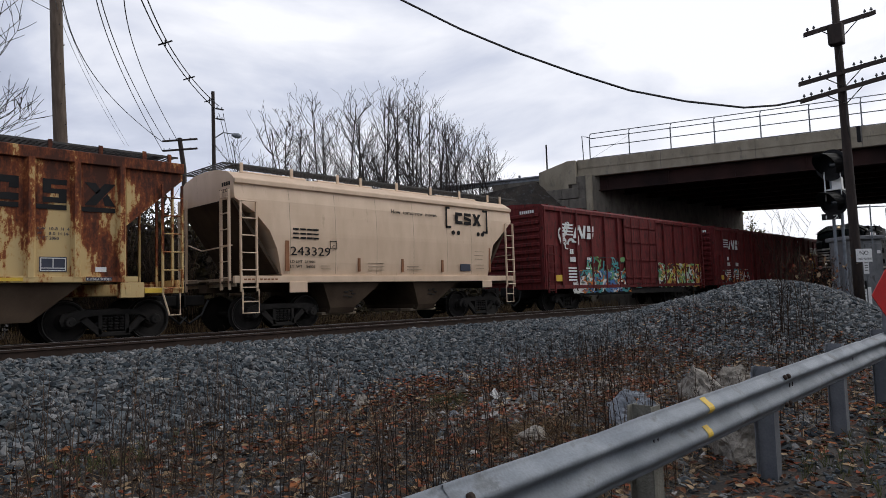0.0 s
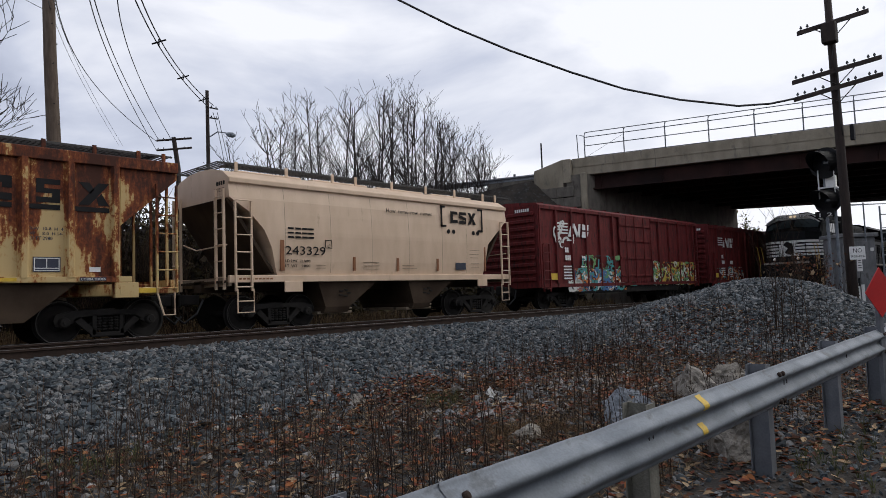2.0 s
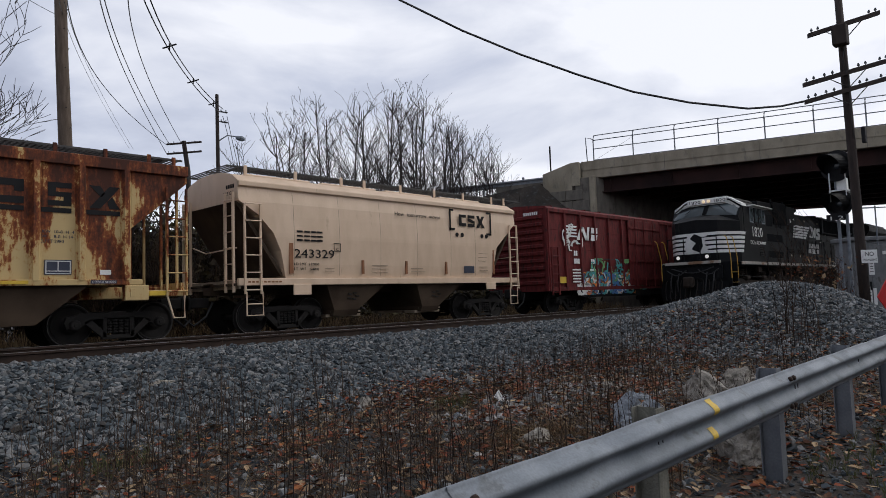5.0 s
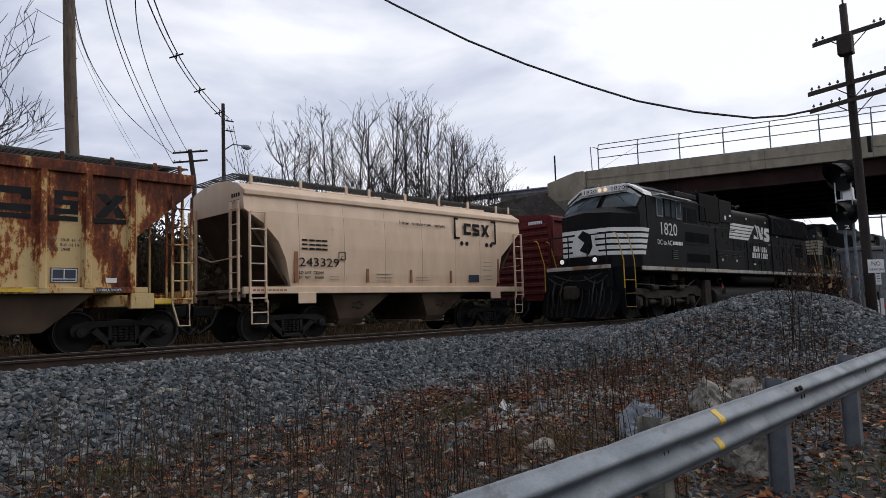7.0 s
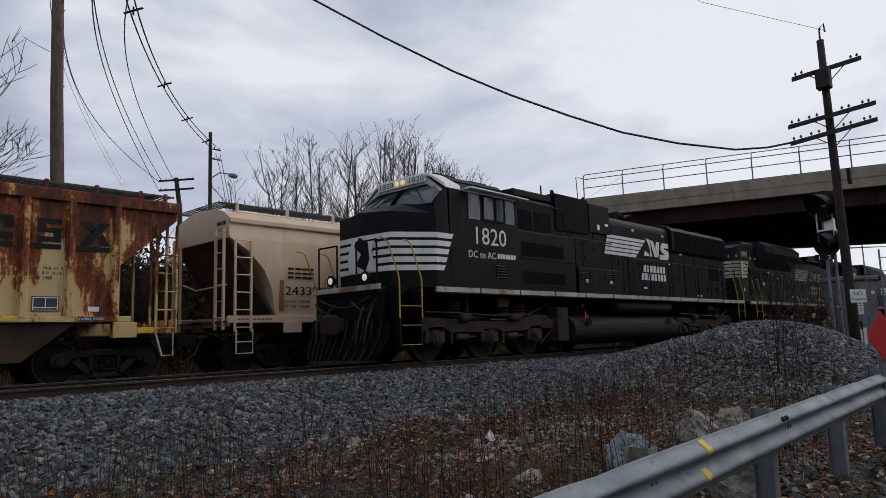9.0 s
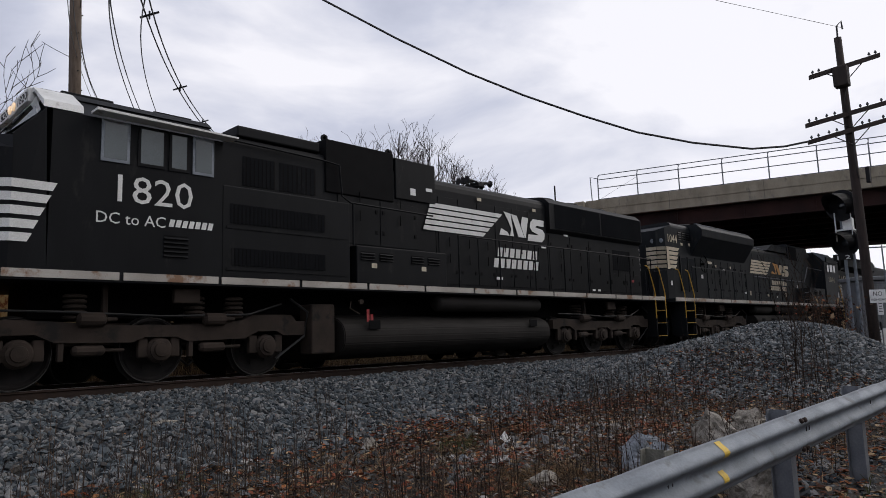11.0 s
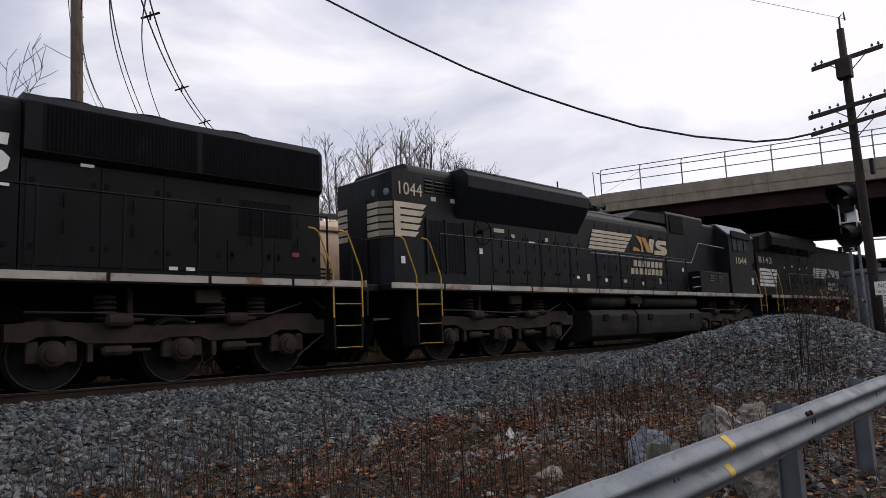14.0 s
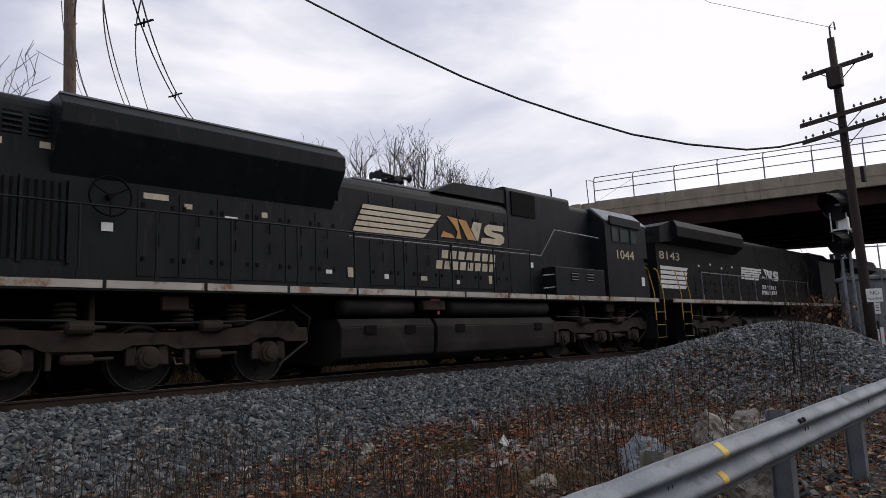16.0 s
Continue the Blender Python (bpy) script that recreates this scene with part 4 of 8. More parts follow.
# wires that come down past the tall pole to the poles beyond: near point, middle, far end
LINES = [
    ((7.09, 23.58, 10.72), (12.87, 36.35, 11.98), (20.72, 47.04, 12.15), 0.02, "thin black power line between the poles"),
    ((7.82, 22.79, 10.77), (13.65, 35.47, 12.37), (20.75, 47.11, 11.5), 0.02, "thin black power line between the poles"),
    ((7.92, 22.68, 10.77), (13.85, 35.25, 12.36), (20.79, 46.94, 12.31), 0.02, "thin black power line between the poles"),
    ((8.46, 22.1, 10.74), (14.3, 34.74, 12.63), (21.39, 46.29, 12.32), 0.02, "thin black power line between the poles"),
    ((8.8, 21.74, 10.72), (13.76, 29.58, 11.46), (19.3, 36.8, 12.12), 0.024, "twin black power line with spacers"),
    ((8.95, 21.6, 10.72), (13.9, 29.45, 11.5), (19.5, 36.6, 12.22), 0.024, "twin black power line with spacers"),
    ((7.19, 23.6, 9.61), (12.58, 36.69, 11.7), (18.89, 49.02, 11.96), 0.008, "faint thin service wire past the pole"),
    ((7.3, 23.5, 9.61), (12.75, 36.6, 11.7), (19.1, 48.9, 11.96), 0.008, "faint thin service wire past the pole"),
    ((19.49, 36.63, 11.8), (20.78, 38.3, 10.85), (22.07, 39.97, 9.3), 0.018, "thin black service wire to a house"),
    ((19.7, 36.5, 11.8), (20.95, 38.2, 10.85), (22.3, 39.8, 9.3), 0.018, "thin black service wire to a house"),
    ((5.89, 23.44, 10.39), (5.91, 22.02, 9.65), (5.95, 20.2, 8.75), 0.01, "thin guy wire fixed to the tall pole"),
]


def along(a, m, b, t):
    """The point at t on the bow through a (t = 0), m (t = 0.5) and b (t = 1)."""
    a, m, b = Vector(a), Vector(m), Vector(b)
    return a * (2 * (t - 0.5) * (t - 1)) + m * (-4 * t * (t - 1)) + b * (2 * t * (t - 0.5))


for a, m, b, r, label in LINES:
    bm = B()
    t0 = -0.45 if (Vector(b) - Vector(a)).length > 10 else 0.0
    tube(bm, [along(a, m, b, t0 + (1 - t0) * k / 24) for k in range(25)], r, 5)
    tagged(part("power_line", bm, CABLE), label, "wire", "wires between the poles")
for t in (-0.12, 0.3, 0.62, 0.9):
    q = (along(*LINES[4][:3], t) + along(*LINES[5][:3], t)) / 2
    bm = B()
    tube(bm, [q - Vector((0.2, -0.2, 0.08)), q + Vector((0.2, -0.2, 0.08))], 0.035, 5)
    tube(bm, [q - Vector((0, 0, 0.14)), q + Vector((0, 0, 0.12))], 0.03, 5)
    tagged(part("line_spacer", bm, BLACK), "dark spacer clamped on the power lines", "line spacer", "line spacers")

# signal mast with two hooded heads
mast = thing("railway_signal", "black two-headed railway signal on a steel mast facing down the track", "railway signal", at=(22.3, 5.3, -0.9))
for dx in (-0.06, 0.12):
    bm = B()
    tube(bm, [(dx, -dx, 0), (dx, -dx, 4.9)], 0.045, 8)
    part("mast", bm, GALV, mast)


def signal_head(z, r):
    bm = B()
    lathe(bm, (-0.18, -0.02, z), (-0.9, 0.22, 0), [(-0.02, 0.02), (0.0, r), (0.035, r), (0.036, r * 0.5)], 24)
    h = part("target", bm, BLACK, mast, "round black target")
    bm = B()
    a0 = Vector((-0.9, 0.22, 0)).normalized()
    u = Vector((0, 0, 1))
    w = a0.cross(u)
    ring = []
    for i in range(21):
        t = radians(-55 + 290 * i / 20)
        q = (w * math.cos(t) + u * math.sin(t)) * r * 0.78 + Vector((-0.2, -0.02, z))
        tip = (w * math.cos(t) * 0.85 + u * (math.sin(t) * 0.85 - 0.06)) * r * 0.78 + Vector((-0.2, -0.02, z))
        ring.append((bm.verts.new(q), bm.verts.new(tip + a0 * (0.42 + 0.3 * math.sin(t)))))
    for (a, b), (c, d) in zip(ring, ring[1:]):
        bm.faces.new((a, b, d, c))
    bmesh.ops.solidify(bm, geom=bm.faces[:], thickness=0.012)
    part("hood", bm, BLACK, h)
    bm = B()
    lathe(bm, (-0.215, -0.02, z), (-0.9, 0.22, 0), [(0, 0.11), (0.02, 0.1), (0.035, 0.04)], 16)
    part("lens", bm, GLASS_DARK, h)
    bm = B()
    box(bm, (-0.16, -0.16, z - 0.2), (0.12, 0.16, z + 0.22), 0.03)
    part("lamp_case", bm, BLACK, h)


signal_head(4.95, 0.46)
signal_head(3.85, 0.40)
bm = B()
box(bm, (-0.28, -0.26, 4.2), (0.5, 0.2, 4.24))
for q in ((-0.26, -0.24), (0.48, -0.24), (0.48, 0.18), (-0.26, 0.18)):
    tube(bm, [(*q, 3.9), (*q, 4.75)], 0.02, 5)
tube(bm, [(-0.26, -0.24, 4.75), (0.48, -0.24, 4.75), (0.48, 0.18, 4.75)], 0.02, 5)
box(bm, (-0.1, -0.2, 4.25), (0.2, 0.05, 4.6), 0.02)
part("platform", bm, WHITE, mast, "grey steel platform and handrail")
bm = B()
box(bm, (-0.36, -0.2, 3.34), (-0.33, 0.3, 3.52))
plate = part("number_plate", bm, BLACK, mast, "dark number plate")
plate.rotation_euler = (0, 0, 0)
letters("wording", "1 2", 0.16, Matrix.Translation((-0.365, 0.26, 3.36)) @ Matrix.Rotation(radians(-90), 4, "Z") @ SIDE, WHITE, plate, 0.34, thick=0.001)
bm = B()
for y in (-0.75, -0.35):
    tube(bm, [(0.55, y, 2.6), (0.55, y, 3.75)], 0.02, 5)
tube(bm, [(0.2, 0.1, 3.72), (0.55, -0.35, 3.72), (1.3, -1.25, 3.72), (1.3, -1.25, 1.2)], 0.025, 6)
tube(bm, [(1.1, -1.05, 3.65), (1.1, -1.05, 0.3)], 0.025, 6)
for z in (0.6, 1.0, 1.4, 1.8, 2.2, 2.6, 3.0, 3.4):
    tube(bm, [(1.1, -1.05, z), (1.3, -1.25, z)], 0.014, 5)
part("ladder", bm, GALV, mast, "grey steel access ladder")

case = thing("signal_case", "large grey metal signal equipment cabinet with paper notices", "equipment cabinet", at=(23.09, 5.29, -0.75))
case.rotation_euler = (0, 0, radians(-46.5))
bm = B()
box(bm, (0.0, 0, 0), (1.08, 0.9, 2.62), 0.02)
part("body", bm, ALU, case)
bm = B()
box(bm, (-0.07, -0.08, 2.63), (1.15, 0.98, 2.75), 0.02)
part("roof", bm, ALU, case)
for x in (0.04, 0.55):
    bm = B()
    box(bm, (x, -0.025, 0.15), (x + 0.49, -0.002, 2.5), 0.008)
    d = part("door", bm, ALU, case)
    bm = B()
    box(bm, (x + 0.42, -0.07, 1.15), (x + 0.46, -0.027, 1.4), 0.01)
    part("handle", bm, BLACK, d)
for x0, z0, x1, z1, m in ((0.2, 1.55, 0.42, 2.2, WHITE), (0.46, 1.6, 0.62, 2.15, WHITE), (0.3, 0.55, 0.5, 1.25, WHITE), (0.22, 0.7, 0.29, 1.2, RED), (0.54, 0.5, 0.64, 1.2, WHITE), (0.9, 2.2, 1.0, 2.3, WHITE)):
    bm = B()
    box(bm, (x0, -0.034, z0), (x1, -0.027, z1))
    pl = part("notice", bm, m, case, "red notice strip" if m is RED else "white paper notice")
    if m is WHITE and x1 - x0 > 0.12:
        for k in range(6):
            bm = B()
            zz = z1 - 0.06 - k * (z1 - z0 - 0.1) / 6
            box(bm, (x0 + 0.03, -0.038, zz - 0.022), (x1 - 0.03, -0.0345, zz))
            part("text_bar", bm, BLACK, pl)

sign = thing("red_diamond_sign", "plain red diamond road-end marker on a post", "road sign", at=(9.43, 1.77, -0.9))
sign.rotation_euler = (0, 0, radians(-22))
bm = B()
box(bm, (-0.04, 0.01, 0.0), (0.04, 0.06, 1.3), 0.006)
part("post", bm, GALV_DARK, sign)
bm = B()
prism(bm, [(-0.28, 1.33), (0, 1.03), (0.28, 1.33), (0, 1.63)], "y", -0.004, 0.004)
part("panel", bm, RED_SIGN, sign)


# ---- trees ----
def tree(name, x, y, h, seed, spread, stems, label, depth=5, lean=0.0):
    """A bare crown: rising stems that fork again and again into fine twigs."""
    g = random.Random(seed)
    V, F, V2, F2 = [], [], [], []

    def limb(p, d, ln, r, lvl):
        bent = d + Vector((g.uniform(-0.12, 0.12), g.uniform(-0.12, 0.12), g.uniform(0.0, 0.12)))
        mid, end = p + d * ln * 0.5, p + (d * 0.5 + bent.normalized() * 0.5) * ln
        vs, fs = (V, F) if lvl < 2 else (V2, F2)
        s = 6 if lvl < 2 else 3
        k = len(vs)
        for q, rr in ((p, r), (mid, r * 0.82), (end, r * 0.62)):
            u = d.orthogonal().normalized()
            w = d.cross(u)
            for a in range(s):
                t = 2 * math.pi * a / s
                vs.append(tuple(q + (u * math.cos(t) + w * math.sin(t)) * rr))
        for i in range(2):
            for a in range(s):
                b = (a + 1) % s
                fs.append((k + s * i + a, k + s * i + b, k + s * i + s + b, k + s * i + s + a))
        if lvl >= depth:
            return
        for i in range(g.randint(2, 3) if lvl else g.randint(3, 5)):
            t = g.uniform(0.35, 1.0) if i else 1.0
            o = p.lerp(end, t)
            az, tilt = g.uniform(0, 6.28), g.uniform(0.15, 0.55) * spread
            nd = (bent.normalized() + Vector((math.cos(az), math.sin(az), 0)) * tilt + Vector((0, 0, 0.16))).normalized()
            limb(o, nd, ln * g.uniform(0.55, 0.85), max(r * 0.6 * (1 - 0.2 * t), 0.0125), lvl + 1)

    t = thing(name, label, "tree")
    t.location = (x, y, float(ground_z(x, y)))
    for i in range(stems):
        a = g.uniform(0, 6.28)
        k = 0.28 * spread * g.random() if stems > 1 else 0.04
        limb(Vector((0.5 * math.cos(a) * (stems > 1), 0.5 * math.sin(a) * (stems > 1), 0)), Vector((k * math.cos(a) + lean, k * math.sin(a), 1)).normalized(), h * g.uniform(0.27, 0.36), h * 0.0125, 0)
    raw("trunk", V, F, BARK, t)
    raw("crown", V2, F2, BARK, t, "bare twigs of winter")
    return t


def leader_tree(x, y, h, seed, label, lean=0.0):
    """A slim bare tree: a leader that runs to the top, side branches that curve upwards, fine twigs on those."""
    g = random.Random(seed)
    V, F, V2, F2 = [], [], [], []

    def limb(p, d, ln, r, lvl):
        vs, fs, s = (V, F, 6) if lvl == 0 else (V2, F2, 3)
        n = (10, 6, 4, 2)[lvl]
        pts, q, way = [p.copy()], p.copy(), d.copy()
        for i in range(n):
            wob = 0.045 if lvl == 0 else 0.13
            way = (way + Vector((g.gauss(0, wob), g.gauss(0, wob), g.uniform(0.0, 0.17 if lvl else 0.12)))).normalized()
            q = q + way * ln / n
            pts.append(q.copy())
        k = len(vs)
        for i, c in enumerate(pts):
            rr = max(r * (1 - 0.8 * i / n), 0.0085)
            u = d.orthogonal().normalized()
            w = d.cross(u)
            for a in range(s):
                t = 2 * math.pi * a / s
                vs.append(tuple(c + (u * math.cos(t) + w * math.sin(t)) * rr))
        for i in range(n):
            for a in range(s):
                b = (a + 1) % s
                fs.append((k + s * i + a, k + s * i + b, k + s * i + s + b, k + s * i + s + a))
        if lvl == 3:
            return
        for j in range((17, 6, 1)[lvl]):
            t = g.uniform(0.22, 0.97) if lvl == 0 else g.uniform(0.2, 1.0)
            i = min(int(t * n), n - 1)
            o = pts[i].lerp(pts[i + 1], t * n - i)
            fwd = (pts[i + 1] - pts[i]).normalized()
            az = g.uniform(0, 6.28)
            nd = (fwd + Vector((math.cos(az), math.sin(az), 0.15)) * g.uniform(0.6, 1.1)).normalized()
            size = (h * 0.42 * (1.08 - 0.8 * t), ln * g.uniform(0.3, 0.5), ln * g.uniform(0.35, 0.6))[lvl] * g.uniform(0.75, 1.15)
            limb(o, nd, size, max(r * (0.42, 0.5, 0.6)[lvl] * (1 - 0.4 * t), 0.0095), lvl + 1)

    limb(Vector((0, 0, 0)), Vector((lean, 0, 1)).normalized(), h, h * 0.0088, 0)
    t = thing("bare_tree", label, "tree")
    t.location = (x, y, float(ground_z(x, y)))
    raw("trunk", V, F, BARK, t)
    raw("crown", V2, F2, BARK, t, "bare twigs of winter")


tg = random.Random(8)
for i in range(34):
    x = 17.5 + 17.1 * (i + tg.uniform(-0.3, 0.3)) / 33
    top = float(np.interp(x, [16.7, 17.0, 19.5, 22.4, 24.4, 27.1, 29.3, 31.5, 33.7, 35.4], [7.4, 9.0, 10.6, 11.7, 12.7, 12.9, 12.7, 11.8, 10.9, 10.1]))
    y = 26.8 + tg.uniform(0, 2.6)
    leader_tree(x * y / 28, y, (top - 0.58) * y / 28 * tg.uniform(0.85, 0.95) + 0.58 - float(ground_z(x, y)), 40 + i, "leafless grey-brown slim tree behind the far track", 0.01 * (x - 25))
tree("bare_tree", 4.3, 24.0, 12.5, 71, 1.9, 2, "spreading leafless tree with arching twigs", 6, 0.05)
for i, (x, y) in enumerate(((6.0, 23), (8.5, 24), (11.5, 23.5), (14, 24), (10, 26), (7.2, 21.5), (9.2, 21.3), (12.5, 22))):
    tree("thicket_shrub", x, y, 4.2 + 0.4 * (i % 3), 90 + i, 1.3, 5, "tangled leafless shrub behind the far track", 4)
EVERGREEN = island_colours("far_foliage", [(0.05, 0.055, 0.02), (0.09, 0.08, 0.03), (0.13, 0.10, 0.04), (0.06, 0.06, 0.03)], 0.8)


def leafy(name, x, y, h, w, seed, label, cat="tree"):
    g = np.random.default_rng(seed)
    t = thing(name, label, cat)
    t.location = (x, y, float(ground_z(x, y)))
    bm = B()
    tube(bm, [(0, 0, 0), (0.1, 0, h * 0.5), (0, 0.1, h * 0.9)], 0.06 * h / 4, 7, 0.02)
    for i in range(7):
        a = g.uniform(0, 6.28)
        z = h * g.uniform(0.25, 0.6)
        tube(bm, [(0.05, 0, z), (w * 0.4 * math.cos(a), w * 0.4 * math.sin(a), z + h * 0.22)], 0.03, 5, 0.01)
    part("trunk", bm, BARK, t)
    V, F = [], []
    for _ in range(2200):
        d = g.normal(size=3)
        d = d / np.linalg.norm(d) * g.random() ** 0.4
        lump = 0.75 + 0.35 * math.sin(d[0] * 5 + seed) * math.cos(d[1] * 4)
        c = np.array([d[0] * w / 2 * lump, d[1] * w / 2 * lump, h * 0.6 + d[2] * h * 0.42 * lump])
        s = g.uniform(0.05, 0.12)
        u, v = g.normal(size=3), g.normal(size=3)
        k = len(V)
        V += [tuple(c - u * s), tuple(c + v * s * 0.7), tuple(c + u * s), tuple(c - v * s * 0.7)]
        F.append((k, k + 1, k + 2, k + 3))
    raw("crown", V, F, EVERGREEN, t, "sparse olive and brown leaves")


leafy("olive_bush", 72, 26, 8.5, 9, 1, "half-bare olive tree beyond the bridge")
leafy("olive_bush", 79, 30, 8.0, 9, 2, "half-bare brown tree beyond the bridge")
leafy("olive_shrub", 9.3, 22.2, 3.0, 3.2, 4, "yellow-green shrub behind the far track", "shrub")
leafy("olive_shrub", 7.9, 22.0, 2.6, 2.6, 6, "yellow-green shrub behind the far track", "shrub")
WOODS = island_colours("far_woods", [(0.05, 0.045, 0.045), (0.085, 0.07, 0.06), (0.11, 0.09, 0.075)], 0.9)
g = np.random.default_rng(77)
V, F = [], []
for _ in range(9000):
    x = g.uniform(-150, 600)
    y = 130 + 0.15 * max(0, x) + g.uniform(-15, 15)
    hh = 9 + 5 * math.sin(x * 0.05) + 3 * math.sin(x * 0.21)
    z = g.uniform(0, 1) ** 0.7 * hh
    k = len(V)
    a, s = g.uniform(-0.6, 0.6), g.uniform(0.15, 0.5)
    V += [(x, y, z), (x + s, y, z), (x + a * 2 + s * 0.5, y + 0.5, z + g.uniform(1.5, 4.5))]
    F.append((k, k + 1, k + 2))
tagged(raw("far_woods", V, F, WOODS), "distant band of leafless woods", "woods", kind="stuff")


# more woods where the line runs out, added to cut sky mirrored in engines
V, F = [], []
for _ in range(6000):
    y = g.uniform(-140, 150)
    x = 185 + g.uniform(-12, 12)
    z = g.uniform(0, 1) ** 0.8 * (8 + 2 * math.sin(y * 0.2))
    k = len(V)
    a, s = g.uniform(-0.8, 0.8), g.uniform(0.4, 1.2)
    V += [(x, y, z), (x, y + s, z), (x, y + a, z + g.uniform(1.0, 2.5))]
    F.append((k, k + 1, k + 2))
tagged(raw("trackside_woods", V, F, WOODS), "low band of bare woods added far down the line", "woods", kind="stuff")

# unseen woods added behind the standpoint to block low sky light on the train
V, F = [], []
for _ in range(16000):
    x = g.uniform(-70, 110)
    y = -24 - g.uniform(0, 6) - 0.02 * abs(x)
    hh = 8 + 2.5 * math.sin(x * 0.13) + 1.5 * math.sin(x * 0.5)
    z = -1.2 + g.uniform(0, 1) * hh
    k = len(V)
    a, s = g.uniform(-0.8, 0.8), g.uniform(0.2, 0.7)
    V += [(x, y, z), (x + s, y + 0.2, z), (x + a, y, z + g.uniform(0.8, 2.0))]
    F.append((k, k + 1, k + 2))
tagged(raw("unseen_woods_blocker", V, F, WOODS), "unseen band of woods added behind the standpoint to block sky light", "woods", kind="stuff")


# ---- freight cars on the far track ----
TAN = surface("tan_car_paint", (0.59, 0.43, 0.295), (0.67, 0.50, 0.355), 0.9, 0.5, bump=0.04, spots=(0.47, 0.335, 0.225), spot_scale=1.1, spot_at=0.62, streak=3, fleck=0.06)
TAN_DIRTY = surface("soiled_tan_paint", (0.24, 0.185, 0.13), (0.36, 0.285, 0.20), 1.3, 0.75, bump=0.1, spots=(0.10, 0.075, 0.055), spot_scale=1.2, spot_at=0.56, streak=2)


def rusty(name, amount):
    """Cream-yellow paint eaten by rust: blotches in two browns, runs drawn downwards, heavier towards the roof."""
    m = bpy.data.materials.new(name)
    m.use_nodes = True
    n, l = m.node_tree.nodes, m.node_tree.links
    p = n["Principled BSDF"]
    tc = n.new("ShaderNodeTexCoord")

    def field(scale, stretch, detail, rough):
        mp, tx = n.new("ShaderNodeMapping"), n.new("ShaderNodeTexNoise")
        mp.inputs["Scale"].default_value = (stretch, stretch, 1)
        l.new(tc.outputs["Object"], mp.inputs["Vector"])
        l.new(mp.outputs["Vector"], tx.inputs["Vector"])
        tx.inputs["Scale"].default_value, tx.inputs["Detail"].default_value, tx.inputs["Roughness"].default_value = scale, detail, rough
        return tx.outputs["Fac"]

    def calc(op, a, b):
        k = n.new("ShaderNodeMath")
        k.operation = op
        for sock, v in zip(k.inputs, (a, b)):
            if isinstance(v, (int, float)):
                sock.default_value = v
            else:
                l.new(v, sock)
        return k.outputs[0]

    xyz = n.new("ShaderNodeSeparateXYZ")
    l.new(tc.outputs["Object"], xyz.inputs[0])
    rise = n.new("ShaderNodeMapRange")
    rise.inputs["From Min"].default_value, rise.inputs["From Max"].default_value = 1.9, 3.5
    rise.inputs["To Min"].default_value, rise.inputs["To Max"].default_value = -0.055, 0.10
    l.new(xyz.outputs["Z"], rise.inputs["Value"])
    total = calc("ADD", calc("MULTIPLY", field(0.8, 1.5, 7, 0.62), 0.36), calc("MULTIPLY", field(0.8, 4.6, 9, 0.66), 0.42))
    total = calc("ADD", total, calc("MULTIPLY", field(9, 1.6, 7, 0.72), 0.22))
    total = calc("ADD", calc("MULTIPLY", total, 1.95), -0.475)
    total = calc("ADD", calc("ADD", total, rise.outputs["Result"]), amount)
    r = n.new("ShaderNodeValToRGB")
    e = r.color_ramp.elements
    e[0].position, e[0].color = 0.44, rgb((0.52, 0.38, 0.18))
    e[1].position, e[1].color = 0.70, rgb((0.055, 0.017, 0.009))
    for pos, c in ((0.505, (0.45, 0.28, 0.11)), (0.525, (0.26, 0.09, 0.026)), (0.58, (0.17, 0.043, 0.014)), (0.64, (0.10, 0.027, 0.011))):
        k = e.new(pos)
        k.color = rgb(c)
    l.new(total, r.inputs["Fac"])
    l.new(r.outputs["Color"], p.inputs["Base Color"])
    p.inputs["Roughness"].default_value = 0.75
    p.inputs["Specular IOR Level"].default_value = 0.3
    b = n.new("ShaderNodeBump")
    b.inputs["Strength"].default_value, b.inputs["Distance"].default_value = 0.3, 0.01
    l.new(total, b.inputs["Height"])
    l.new(b.outputs["Normal"], p.inputs["Normal"])
    return m


RUSTED = rusty("rusted_yellow_paint", 0.025)
RUST_DEEP = rusty("heavy_rust", 0.06)

BOXRED = surface("oxide_red_paint", (0.088, 0.0105, 0.011), (0.145, 0.020, 0.019), 1.6, 0.75, bump=0.08, spots=(0.045, 0.013, 0.012), spot_scale=2.2, spot_at=0.54, streak=4, gloss=0.25)
# dirt brown, darkened further to stand for the shade under the car body
SOILED_SHADED = surface("brown_soiled_shaded_sheet", (0.046, 0.031, 0.021), (0.08, 0.056, 0.038), 1.3, 0.85, bump=0.1, gloss=0.15)
TRUCK = surface("grimy_truck_iron", (0.012, 0.011, 0.010), (0.022, 0.019, 0.017), 4, 0.8, 0.0, bump=0.2, gloss=0.25)
WHEEL = surface("dark_wheel_steel", (0.010, 0.009, 0.0085), (0.02, 0.017, 0.015), 4, 0.75, 0.0, bump=0.1, gloss=0.25)
TREAD = surface("worn_wheel_rim", (0.06, 0.055, 0.05), (0.10, 0.095, 0.09), 5, 0.5, 0.5, bump=0.03)
GRATE = surface("running_board_steel", (0.05, 0.05, 0.05), (0.09, 0.085, 0.08), 4, 0.7, 0.4)
DARKTEXT = surface("dark_lettering_paint", (0.010, 0.009, 0.009), (0.017, 0.015, 0.015), 5, 0.7, bump=0, gloss=0.15)
NAVY = surface("navy_panel_paint", (0.02, 0.025, 0.045), (0.03, 0.036, 0.06), 4, 0.5, bump=0)
